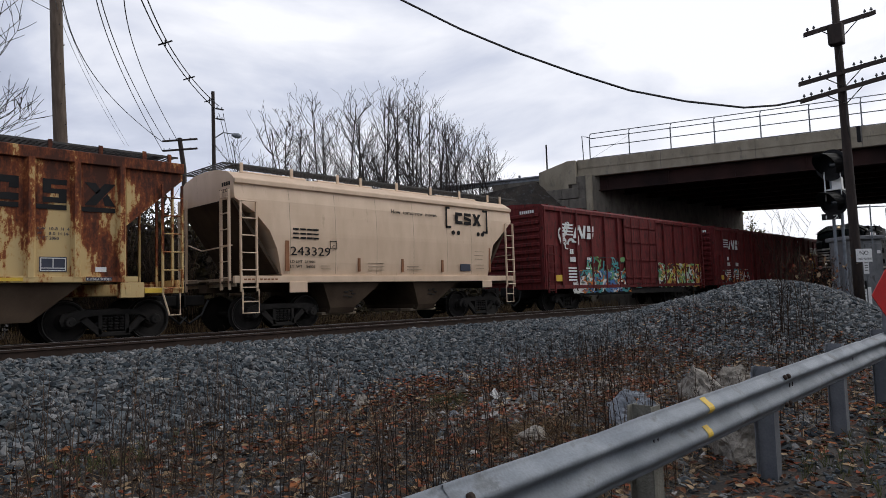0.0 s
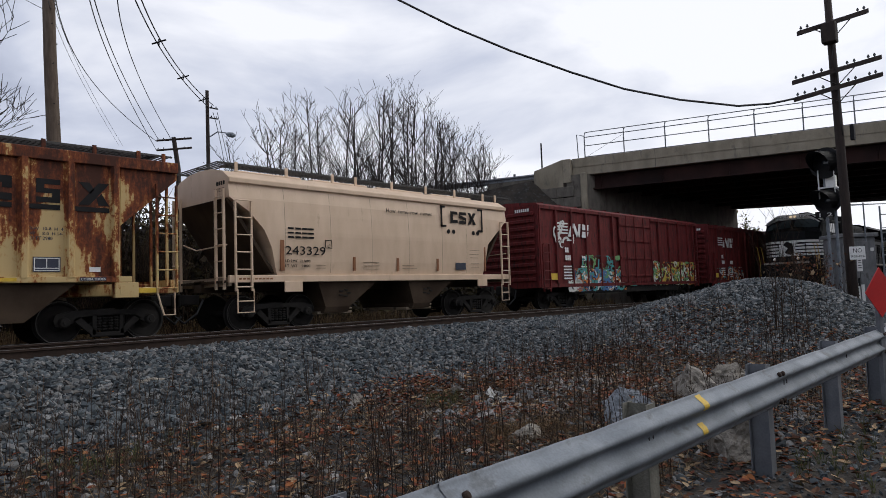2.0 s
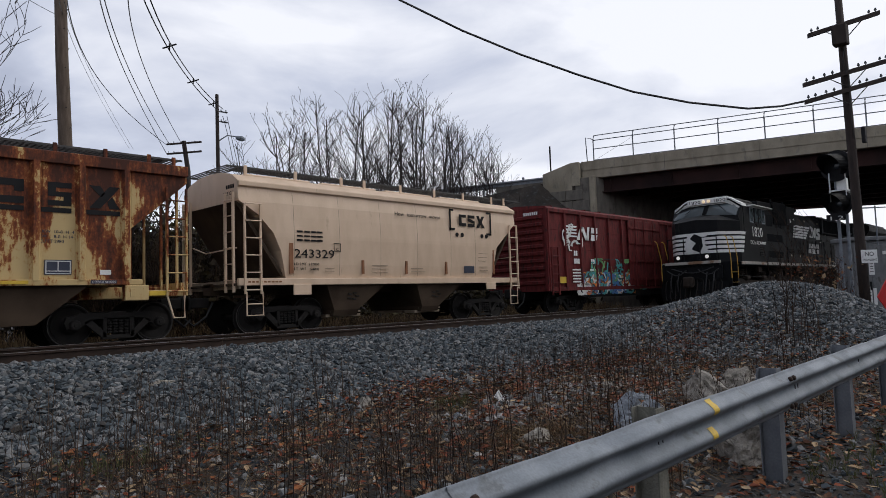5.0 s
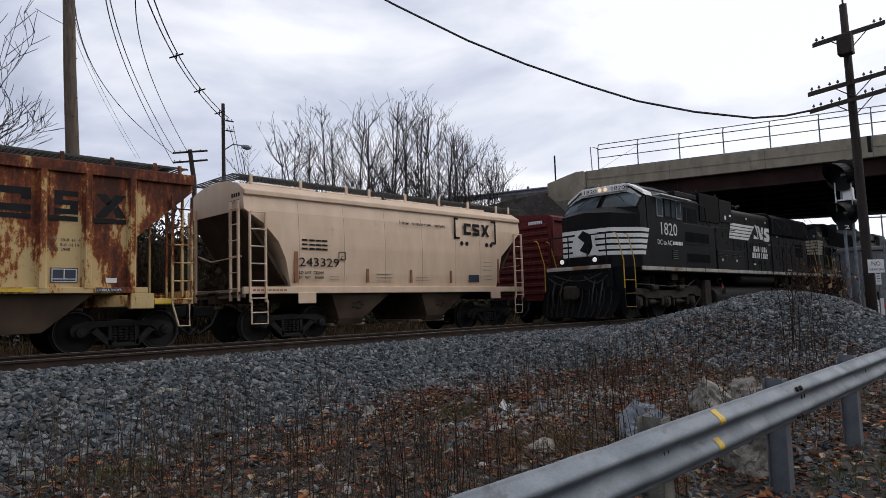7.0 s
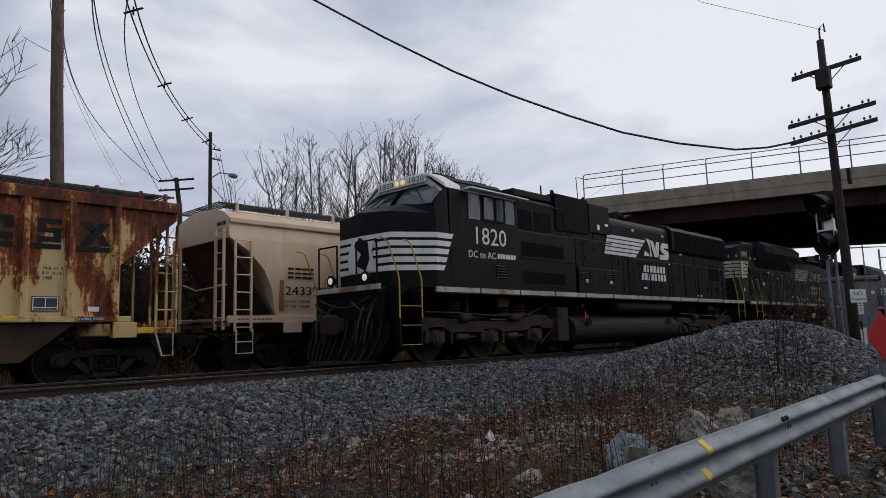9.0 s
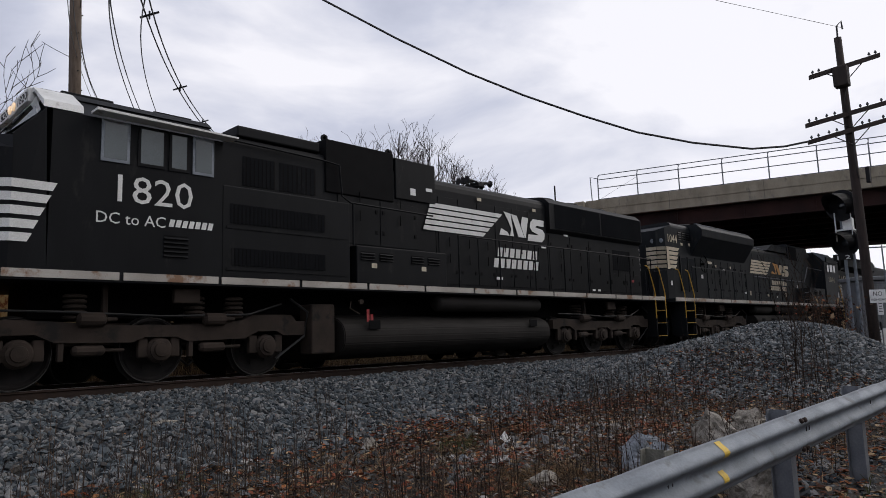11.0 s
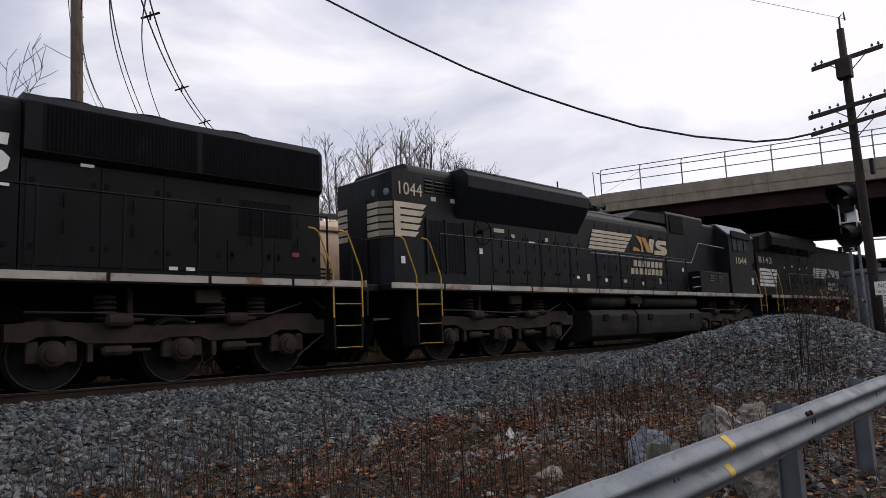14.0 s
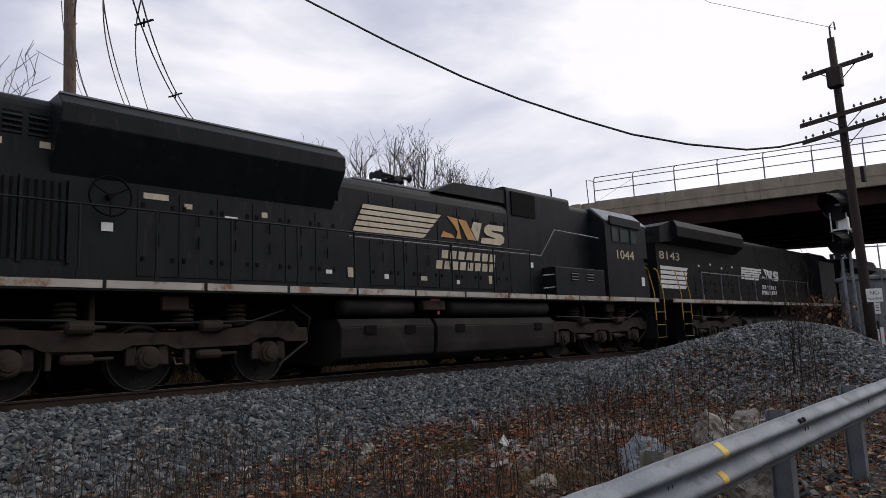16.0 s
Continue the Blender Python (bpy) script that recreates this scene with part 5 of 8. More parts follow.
BROWNMARK = surface("brown_patch_paint", (0.20, 0.075, 0.025), (0.27, 0.105, 0.04), 4, 0.6, bump=0)


def wheelset(bm, x, r, y0=0.0):
    """Two wheels and an axle, centred on (x, 0, r)."""
    for s in (-1, 1):
        lathe(bm, (x, s * 0.70 + y0, r), (0, s, 0), [(-0.035, r * 0.25), (-0.03, r + 0.028), (0.0, r + 0.028), (0.012, r), (0.10, r - 0.006), (0.11, r - 0.05), (0.07, r - 0.09), (0.055, r * 0.45), (0.09, r * 0.3), (0.13, r * 0.28), (0.135, 0.02)], 32)
    tube(bm, [(x, -0.72 + y0, r), (x, 0.72 + y0, r)], 0.08, 10)


def truck(car, xc, wb=1.78, r=0.457):
    """A three-piece freight truck: two wheelsets, side frames, springs, bolster."""
    t = part("truck_bolster", box(B(), (xc - 0.2, -1.0, 0.42), (xc + 0.2, 1.0, 0.72), 0.03), TRUCK, car)
    for dx in (-wb / 2, wb / 2):
        bm = B()
        wheelset(bm, xc + dx, r)
        w = part("wheelset", bm, WHEEL, t, smooth=False)
        for s in (-1, 1):
            bm = B()
            lathe(bm, (xc + dx, s * 0.806, r), (0, s, 0), [(0.0, r - 0.022), (0.005, r - 0.02), (0.006, r - 0.008), (0.0, r - 0.006)], 32, False)
            part("wheel_rim", bm, TREAD, t, "worn bright wheel rim")
    for s in (-1, 1):
        bm = B()
        y0, y1 = s * 0.98, s * 1.10
        lo, hi = min(y0, y1), max(y0, y1)
        a = wb / 2
        prism(bm, [(xc - a - 0.2, 0.50), (xc - a - 0.16, 0.62), (xc - a + 0.15, 0.70), (xc + a - 0.15, 0.70), (xc + a + 0.16, 0.62), (xc + a + 0.2, 0.50), (xc + a + 0.16, 0.38), (xc + a - 0.12, 0.40), (xc + a - 0.35, 0.56), (xc + 0.30, 0.58), (xc - 0.30, 0.58), (xc - a + 0.35, 0.56), (xc - a + 0.12, 0.40), (xc - a - 0.16, 0.38)], "y", lo, hi)
        for k in (-1, 1):
            prism(bm, [(xc + k * (a - 0.32), 0.57), (xc + k * (a - 0.18), 0.50), (xc + k * 0.34, 0.17), (xc + k * 0.26, 0.17), (xc + k * 0.26, 0.26)], "y", lo, hi)
            box(bm, (xc + k * 0.28 - 0.04, lo, 0.18), (xc + k * 0.28 + 0.04, hi, 0.60))
        box(bm, (xc - 0.34, lo, 0.12), (xc + 0.34, hi, 0.22), 0.02)
        part("side_frame", bm, TRUCK, t, "cast iron side frame")
        bm = B()
        for k in range(4):
            xx = xc - 0.18 + 0.12 * k
            for z in (0.25, 0.31, 0.37, 0.43, 0.49):
                lathe(bm, (xx, s * 1.04, z), (0, 0, 1), [(0, 0.035), (0.015, 0.056), (0.04, 0.056), (0.055, 0.035)], 8)
        tagged(part("springs", bm, TRUCK, t, "coil spring nest"), kind="stuff")
        for k in (-1, 1):
            bm = B()
            lathe(bm, (xc + k * a, s * 1.10, r), (0, s, 0), [(0, 0.12), (0.06, 0.11), (0.09, 0.10), (0.10, 0.085), (0.10, 0.045), (0.12, 0.04)], 14)
            part("bearing_cap", bm, TRUCK, t)


def ladder(car, x0, x1, y, z0, z1, mat, rungs, rail_top=None):
    bm = B()
    for x in (x0, x1):
        box(bm, (x - 0.022, y - 0.03, z0), (x + 0.022, y + 0.03, rail_top or z1))
    for i in range(rungs):
        z = z0 + 0.1 + (z1 - z0 - 0.1) * i / max(1, rungs - 1)
        tube(bm, [(x0, y - 0.045, z), (x1, y - 0.045, z)], 0.017, 6)
    return part("ladder", bm, mat, car)


def coupler(car, x, d, mat):
    bm = B()
    box(bm, (min(x, x + d * 0.55), -0.12, 0.72), (max(x, x + d * 0.55), 0.12, 0.98), 0.03)
    box(bm, (min(x + d * 0.5, x + d * 0.72), -0.17, 0.66), (max(x + d * 0.5, x + d * 0.72), 0.17, 1.02), 0.05)
    c = part("coupler", bm, mat, car)
    bm = B()
    tube(bm, [(x, -0.3, 0.85), (x + d * 0.2, -0.35, 0.5), (x + d * 0.5, -0.3, 0.28), (x + d * 0.7, -0.22, 0.45)], 0.03, 6)
    part("brake_hose", bm, CABLE, c)


def running_board(car, x0, x1, z, mat, posts, y=-0.5, wide=0.62):
    for s in (-1, 1):
        bm = B()
        for k in range(int((x1 - x0) / 0.11)):
            xx = x0 + 0.11 * k
            box(bm, (xx, s * 0.85 - 0.26, z - 0.03), (xx + 0.02, s * 0.85 + 0.26, z))
        for yy in (-0.26, -0.09, 0.09, 0.26):
            box(bm, (x0, s * 0.85 + yy - 0.008, z - 0.045), (x1, s * 0.85 + yy + 0.008, z + 0.001))
        rb = part("running_board", bm, GRATE, car, "dark steel grating walkway")
        for xx in posts:
            bm = B()
            box(bm, (xx - 0.04, s * 1.13 - 0.02, z - 0.22), (xx + 0.04, s * 1.13 + 0.02, z + 0.03))
            box(bm, (xx - 0.03, s * 0.85 - 0.27, z - 0.09), (xx + 0.03, s * 1.13, z - 0.05))
            part("bracket", bm, mat, rb, "upright walkway bracket")
    for xx in (x0 - 0.35, x1 - 0.2):
        bm = B()
        for k in range(5):
            box(bm, (xx + 0.11 * k, -1.12, z - 0.03), (xx + 0.02 + 0.11 * k, 1.12, z))
        for yy in (-1.1, 0, 1.1):
            box(bm, (xx, yy - 0.01, z - 0.045), (xx + 0.5, yy + 0.01, z - 0.002))
        part("end_platform", bm, GRATE, car)


hopper = thing("tan_hopper_car", "clean tan two-bay covered hopper car standing on the far track", "railway car", at=(0, FAR, FAR_Z))
HX0, HX1, HW = 8.45, 19.45, 1.52
Z0 = -FAR_Z  # heights above the far rail
# body: bulged side cross-section, swept; ends slope inward below the end sheet
prof = [(1.22 + Z0, 1.46), (1.6 + Z0, 1.5), (2.4 + Z0, 1.53), (3.1 + Z0, 1.50), (3.52 + Z0, 1.44), (3.62 + Z0, 1.47), (3.70 + Z0, 1.44), (3.88 + Z0, 1.15), (4.0 + Z0, 0.6), (4.03 + Z0, 0.0)]


def shell(x0f, x1f):
    """Cross-section shell whose two ends follow x0f(z) and x1f(z)."""
    bm = B()
    nx = 14
    rows = []
    for z, y in prof:
        a, b = x0f(z - Z0), x1f(z - Z0)
        rows.append([(a + (b - a) * i / nx, y, z) for i in range(nx + 1)])
    grids = []
    for s in (-1, 1):
        grids.append([[bm.verts.new((x, s * y, z)) for x, y, z in r] for r in rows])
    for g in grids:
        for r0, r1 in zip(g, g[1:]):
            for i in range(nx):
                bm.faces.new((r0[i], r0[i + 1], r1[i + 1], r1[i]))
    for j in range(len(prof) - 1):
        for i in (0, nx):
            bm.faces.new((grids[0][j][i], grids[0][j + 1][i], grids[1][j + 1][i], grids[1][j][i]))
    bmesh.ops.remove_doubles(bm, verts=bm.verts, dist=1e-4)
    bmesh.ops.recalc_face_normals(bm, faces=bm.faces)
    return bm


left_end = lambda z: float(np.interp(z, [1.2, 1.4, 1.95, 2.5, 2.85, 3.18, 3.7], [9.8, 9.74, 9.62, 9.35, 8.98, HX0, HX0]))
right_end = lambda z: float(np.interp(z, [1.2, 1.4, 2.3, 3.19, 3.7], [18.05, 18.1, 18.33, HX1, HX1]))
prof = sorted(set(prof) | {(1.4 + Z0, 1.48), (1.95 + Z0, 1.515), (2.85 + Z0, 1.515), (3.18 + Z0, 1.495), (2.3 + Z0, 1.53)})
part("body", shell(left_end, right_end), TAN, hopper, "bulged tan side sheets")
bm = B()
for s in (-1, 1):
    box(bm, (HX0, s * 1.46 - 0.05, 3.55 + Z0), (HX1, s * 1.46 + 0.05, 3.68 + Z0), 0.02)
part("top_chord", bm, TAN, hopper)
bm = B()
for s in (-1, 1):
    box(bm, (HX0 - 0.05, s * 1.5 - 0.05, 1.06 + Z0), (HX1 + 0.05, s * 1.5 + 0.05, 1.24 + Z0), 0.015)
    box(bm, (9.95, s * 1.56 - 0.02, 0.80 + Z0), (10.5, s * 1.56 + 0.02, 1.08 + Z0), 0.01)
    box(bm, (17.65, s * 1.56 - 0.02, 0.84 + Z0), (18.15, s * 1.56 + 0.02, 1.08 + Z0), 0.01)
part("side_sill", bm, TAN, hopper)
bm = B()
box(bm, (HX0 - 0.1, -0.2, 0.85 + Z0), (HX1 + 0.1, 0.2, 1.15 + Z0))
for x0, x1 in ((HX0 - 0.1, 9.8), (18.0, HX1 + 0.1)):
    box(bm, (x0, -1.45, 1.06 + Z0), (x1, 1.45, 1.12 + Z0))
part("underframe", bm, SOILED_SHADED, hopper)
# slope sheets, their shade painted in, and end braces at each end
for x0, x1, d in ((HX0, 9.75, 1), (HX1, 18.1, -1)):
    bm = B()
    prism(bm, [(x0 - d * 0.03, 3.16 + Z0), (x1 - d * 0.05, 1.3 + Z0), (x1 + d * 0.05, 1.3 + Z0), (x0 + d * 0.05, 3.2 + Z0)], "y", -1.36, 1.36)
    part("slope_sheet", bm, SOILED_SHADED, hopper, "soiled sloping end sheet, shade put into its brown")
    bm = B()
    box(bm, (min(x0 - d * 0.02, x0 + d * 0.03), -1.5, 0.98 + Z0), (max(x0 - d * 0.02, x0 + d * 0.03), 1.5, 1.2 + Z0))
    part("end_sill", bm, TAN_DIRTY, hopper)
    bm = B()
    tube(bm, [(x0 - d * 0.03, -1.4, 2.0 + Z0), (x0 - d * 0.06, 0.1, 1.95 + Z0), (x0 - d * 0.03, 0.9, 2.15 + Z0)], 0.018, 6)
    part("grab_bar", bm, TAN, hopper)
# discharge bays
for x0, x1, b0, b1 in ((11.1, 13.3, 11.45, 12.3), (14.5, 16.6, 14.85, 15.6)):
    bm = B()
    vs = []
    for z, a, b, w in ((1.1 + Z0, x0, x1, 1.42), (0.36 + Z0, b0, b1, 1.28), (0.2 + Z0, b0, b1, 1.2)):
        vs.append([bm.verts.new(c) for c in ((a, -w, z), (b, -w, z), (b, w, z), (a, w, z))])
    for p, q in zip(vs, vs[1:]):
        for i in range(4):
            bm.faces.new((p[i], p[(i + 1) % 4], q[(i + 1) % 4], q[i]))
    bm.faces.new(vs[-1])
    bm.faces.new(vs[0][::-1])
    bmesh.ops.recalc_face_normals(bm, faces=bm.faces)
    bay = part("discharge_bay", bm, SOILED_SHADED, hopper, "tapered discharge bay with a sliding gate")
    bm = B()
    box(bm, (b0 - 0.12, -1.05, 0.16 + Z0), (b1 + 0.25, 1.05, 0.24 + Z0), 0.01)
    tube(bm, [(b0, -1.1, 0.3 + Z0), (b1 + 0.2, -1.1, 0.3 + Z0)], 0.03, 6)
    part("gate", bm, TAN_DIRTY, bay)
    for k in range(5):
        a = k * 1.26
        xm, zm = (x0 + x1) / 2 - 0.15 + 0.15 * math.cos(a), 0.74 + Z0 + 0.09 * math.sin(a)
        lean_y = -1.42 + (1.1 + Z0 - zm) * 0.19
        part("scrawl", prism_of([(xm - 0.07, zm - 0.012), (xm + 0.07, zm - 0.03), (xm + 0.075, zm + 0.012), (xm - 0.05, zm + 0.02)], lean_y - 0.002, 0.02), TRUCK, bay, "dark painted scrawl")
truck(hopper, 10.06)
truck(hopper, 18.08)
coupler(hopper, HX0 - 0.1, -1, TRUCK)
coupler(hopper, HX1 + 0.1, 1, TRUCK)
running_board(hopper, 8.7, 20.0, 4.12 + Z0, TAN, (8.85, 10.35, 11.9, 12.75, 14.2, 15.7, 17.1, 18.6, 19.3))
bm = B()
for k in range(4):
    box(bm, (9.3 + 2.5 * k, -0.32, 4.02 + Z0), (11.4 + 2.5 * k, 0.32, 4.12 + Z0), 0.03)
part("roof_hatch", bm, TAN, hopper)
ladder(hopper, 8.56, 9.0, -1.57, 0.85 + Z0, 3.1 + Z0, TAN, 6)
ladder(hopper, 19.0, 19.42, -1.57, 0.85 + Z0, 3.1 + Z0, TAN, 6)
for xa, xb in ((8.6, 9.05), (18.95, 19.35)):
    bm = B()
    tube(bm, [(xa, -1.57, 0.9 + Z0), (xa, -1.57, 0.32 + Z0), (xb, -1.57, 0.32 + Z0), (xb, -1.57, 0.9 + Z0)], 0.022, 6)
    tube(bm, [(xa, -1.57, 0.6 + Z0), (xb, -1.57, 0.6 + Z0)], 0.018, 6)
    part("stirrup", bm, TAN, hopper)
for y in (-0.95, 0.95):
    bm = B()
    for x in (HX0 - 0.08,):
        box(bm, (x - 0.03, y - 0.03, 0.9 + Z0), (x + 0.03, y + 0.03, 3.4 + Z0))
        box(bm, (x - 0.03, y * 1.42 - 0.03, 0.9 + Z0), (x + 0.03, y * 1.42 + 0.03, 3.4 + Z0))
        for k in range(6):
            z = 1.2 + Z0 + 0.4 * k
            tube(bm, [(x - 0.04, y, z), (x - 0.04, y * 1.42, z)], 0.016, 6)
    part("end_ladder", bm, TAN, hopper)
for x in (10.02, 11.5, 13.0, 14.5, 16.0, 17.2):
    bm = B()
    for i in range(11):
        z0, z1 = 1.3 + 0.2 * i, 1.5 + 0.2 * i
        y0, y1 = np.interp([z0 + Z0, z1 + Z0], [p[0] for p in prof], [p[1] for p in prof])
        v = [bm.verts.new(c) for c in ((x - 0.006, -y0 - 0.003, z0 + Z0), (x + 0.006, -y0 - 0.003, z0 + Z0), (x + 0.006, -y1 - 0.003, z1 + Z0), (x - 0.006, -y1 - 0.003, z1 + Z0))]
        bm.faces.new(v)
    part("weld_seam", bm, TAN_DIRTY, hopper, "faint vertical weld seam")
# markings: the owner's name as plain blocks, the rest as it reads
S = -1.545
polys = []
for i, x in enumerate((10.09, 10.32, 10.53, 10.73)):
    polys += [rect(x, 2.22 + Z0, x + 0.18, 2.27 + Z0), rect(x, 2.335 + Z0, x + 0.18, 2.38 + Z0), rect(x, 2.45 + Z0, x + 0.18, 2.5 + Z0)]
plates("owner_mark", polys, S, DARKTEXT, hopper, "dark plain blocks for the owner's mark")
letters("car_number", "243329", 0.33, side_text(10.0, S + 0.003, 1.78 + Z0), DARKTEXT, hopper, 1.28)
letters("load_limit", "LD LMT  232000", 0.1, side_text(10.0, S + 0.01, 1.58 + Z0), DARKTEXT, hopper, 0.78)
letters("light_weight", "LT  WT    54000", 0.1, side_text(10.0, S + 0.02, 1.45 + Z0), DARKTEXT, hopper, 0.78)
letters("slogan", "How  tomorrow  moves", 0.17, side_text(13.55, S - 0.004, 3.12 + Z0), DARKTEXT, hopper, 1.95)
S2 = -1.535
polys = [rect(15.95, 2.8 + Z0, 16.02, 3.5 + Z0), rect(15.95, 3.43 + Z0, 16.15, 3.5 + Z0), rect(15.95, 2.8 + Z0, 16.2, 2.87 + Z0), rect(17.98, 2.7 + Z0, 18.05, 3.5 + Z0), rect(17.8, 3.43 + Z0, 18.05, 3.5 + Z0), rect(17.8, 2.7 + Z0, 18.05, 2.77 + Z0)]
for x, k in ((16.42, 0), (16.85, 1), (17.28, 2)):
    zb, zt = 2.96 + Z0 - 0.01 * k, 3.34 + Z0
    if k < 2:
        polys += [rect(x, zb, x + 0.34, zb + 0.1), rect(x, zt - 0.1, x + 0.34, zt)]
        polys += [rect(x, zb + 0.1, x + 0.12, zt - 0.1)] if k == 0 else [[(x, zt - 0.1), (x, zt - 0.2), (x + 0.34, zb + 0.1), (x + 0.34, zb + 0.2)]]
    else:
        polys += [[(x, zb), (x + 0.13, zb), (x + 0.42, zt), (x + 0.29, zt)], [(x, zt), (x + 0.16, zb + 0.17), (x + 0.22, zb + 0.25), (x + 0.13, zt)], [(x + 0.22, zb + 0.12), (x + 0.29, zb), (x + 0.42, zb), (x + 0.28, zb + 0.2)]]
for x in (16.3, 16.55, 17.55, 17.78):
    polys.append([(x + 0.075 * math.cos(t * 0.7854), 2.66 + Z0 + 0.075 * math.sin(t * 0.7854)) for t in range(8)])
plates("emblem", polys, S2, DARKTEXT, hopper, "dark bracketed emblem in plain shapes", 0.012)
polys = [rect(9.86, 1.36 + Z0, 9.98, 2.16 + Z0), rect(12.28, 1.36 + Z0, 12.36, 1.75 + Z0), rect(13.97, 1.36 + Z0, 14.05, 1.75 + Z0), rect(15.72, 1.36 + Z0, 15.8, 1.75 + Z0), rect(18.1, 1.36 + Z0, 18.17, 2.2 + Z0)]
plates("scuff_plate", polys, -1.50, BROWNMARK, hopper, "brown reflective strips", 0.03)
polys = [rect(16.62, 1.4 + Z0, 17.12, 1.63 + Z0)]
plates("data_panel", polys, -1.505, NAVY, hopper, "navy data panel", 0.012)
polys = []
for i, (x, z, w) in enumerate(((12.65, 1.6, 0.6), (12.65, 1.5, 0.62), (12.65, 1.4, 0.6), (14.2, 1.42, 0.6), (14.2, 1.52, 0.5), (17.35, 2.05, 0.5), (17.35, 1.92, 0.45), (17.35, 1.8, 0.4), (17.4, 1.6, 0.4), (17.4, 1.48, 0.4), (11.0, 1.42, 0.3), (11.0, 1.5, 0.3))):
    polys.append(rect(x, z + Z0, x + w, z + 0.016 + Z0))
plates("fine_print", polys, -1.512, TAN_DIRTY, hopper, "small illegible stencil lines", 0.01)
plates("plate_mark", [rect(11.28, 1.97 + Z0, 11.3, 2.2 + Z0), rect(11.5, 1.97 + Z0, 11.52, 2.2 + Z0), rect(11.3, 1.97 + Z0, 11.5, 1.99 + Z0), rect(11.3, 2.18 + Z0, 11.5, 2.2 + Z0)], S, DARKTEXT, hopper, "small square plate outline")
letters("plate_letter", "C", 0.13, side_text(11.36, S + 0.002, 1.99 + Z0), DARKTEXT, hopper)
plates("chord_print", [rect(8.65 + 0.11 * k, 1.13 + Z0, 8.73 + 0.11 * k, 1.17 + Z0) for k in range(9)], -1.55, BROWNMARK, hopper, "small stencil on the sill", 0.003)

for k in range(4):
    bm = B()
    box(bm, (HX0 - 0.006, -1.28 + 0.11 * k, 3.52 + Z0), (HX0 - 0.001, -1.2 + 0.11 * k, 3.62 + Z0))
    part("end_mark", bm, DARKTEXT, hopper, "small dark block on the end sheet")
letters("end_number", "243329", 0.13, Matrix.Translation((HX0 - 0.002, -0.72, 3.36 + Z0)) @ Matrix.Rotation(radians(-90), 4, "Z") @ SIDE, DARKTEXT, hopper, 0.52, thick=0.002)

# ---- rusted yellow hopper ----
old = thing("rusted_hopper_car", "rust-streaked yellow covered hopper car standing on the far track", "railway car", at=(0, FAR, FAR_Z))
RX0, RX1, RW = -5.2, 7.1, 1.6
end = lambda z: float(np.interp(z, [1.1, 2.3, 3.44, 3.8], [5.83, 5.83, 7.1, 7.1]))
bm = B()
prism(bm, [(-3.9, 1.1 + Z0), (5.83, 1.1 + Z0), (5.83, 2.32 + Z0), (RX1, 3.44 + Z0), (RX1, 3.8 + Z0), (RX0, 3.8 + Z0), (RX0, 3.44 + Z0), (-3.9, 2.32 + Z0)], "y", -1.55, 1.55)
part("body", bm, RUSTED, old, "yellow side sheets streaked with rust")
bm = B()
prism(bm, [(-1.52, 3.8 + Z0), (1.52, 3.8 + Z0), (0.9, 3.98 + Z0), (-0.9, 3.98 + Z0)], "x", RX0, RX1)
part("roof", bm, RUST_DEEP, old)
bm = B()
box(bm, (RX0, -1.64, 3.58 + Z0), (RX1, -1.552, 3.82 + Z0), 0.015)
box(bm, (RX0, 1.552, 3.58 + Z0), (RX1, 1.64, 3.82 + Z0), 0.015)
part("top_chord", bm, RUST_DEEP, old, "heavily rusted top chord")
bm = B()
box(bm, (-3.9, -1.64, 1.1 + Z0), (6.05, -1.552, 1.22 + Z0), 0.01)
box(bm, (6.15, -1.6, 0.84 + Z0), (RX1, 1.6, 0.98 + Z0), 0.02)
box(bm, (RX0, -0.3, 0.82 + Z0), (RX1, 0.3, 1.09 + Z0), 0.02)
part("side_sill", bm, RUSTED, old)
for x in (-2.9, -1.6, -0.3, 1.0, 2.9, 3.98, 4.82, 5.72):
    bm = B()
    prism(bm, [(x - 0.11, -1.552), (x - 0.05, -1.66), (x + 0.05, -1.66), (x + 0.11, -1.552)], "z", 1.2 + Z0, 3.6 + Z0)
    part("side_post", bm, RUST_DEEP if 4.5 < x < 5 else RUSTED, old)
bm = B()
for x0, x1, zt in ((3.02, 3.86, 3.5), (4.1, 4.7, 3.5), (4.94, 5.6, 3.5), (1.1, 2.8, 3.5)):
    box(bm, (x0, -1.558, 2.7 + Z0), (x1, -1.5502, zt + Z0 + 0.07))
part("rust_panel", bm, RUST_DEEP, old, "upper side sheets almost all rust")
bm = B()
prism(bm, [(5.84, 2.4 + Z0), (7.05, 3.46 + Z0), (7.05, 3.58 + Z0), (5.84, 3.58 + Z0)], "y", -1.56, -1.5502)
part("rust_panel", bm, RUST_DEEP, old)
running_board(old, RX0 + 0.2, RX1 - 0.2, 4.08 + Z0, RUSTED, (-3, -0.5, 2.0, 4.45, 5.45, 6.4, 6.98))
bm = B()
for x0, x1, b0, b1 in ((-3.5, 0.2, -2.2, -1.2), (0.8, 5.0, 2.0, 4.05)):
    vs = [[bm.verts.new(c) for c in ((a, -w, z), (b, -w, z), (b, w, z), (a, w, z))] for z, a, b, w in ((1.1 + Z0, x0, x1, 1.5), (0.32 + Z0, b0, b1, 1.38))]
    for i in range(4):
        bm.faces.new((vs[0][i], vs[0][(i + 1) % 4], vs[1][(i + 1) % 4], vs[1][i]))
    bm.faces.new(vs[1])
bmesh.ops.recalc_face_normals(bm, faces=bm.faces)
part("discharge_bay", bm, SOILED_SHADED, old)
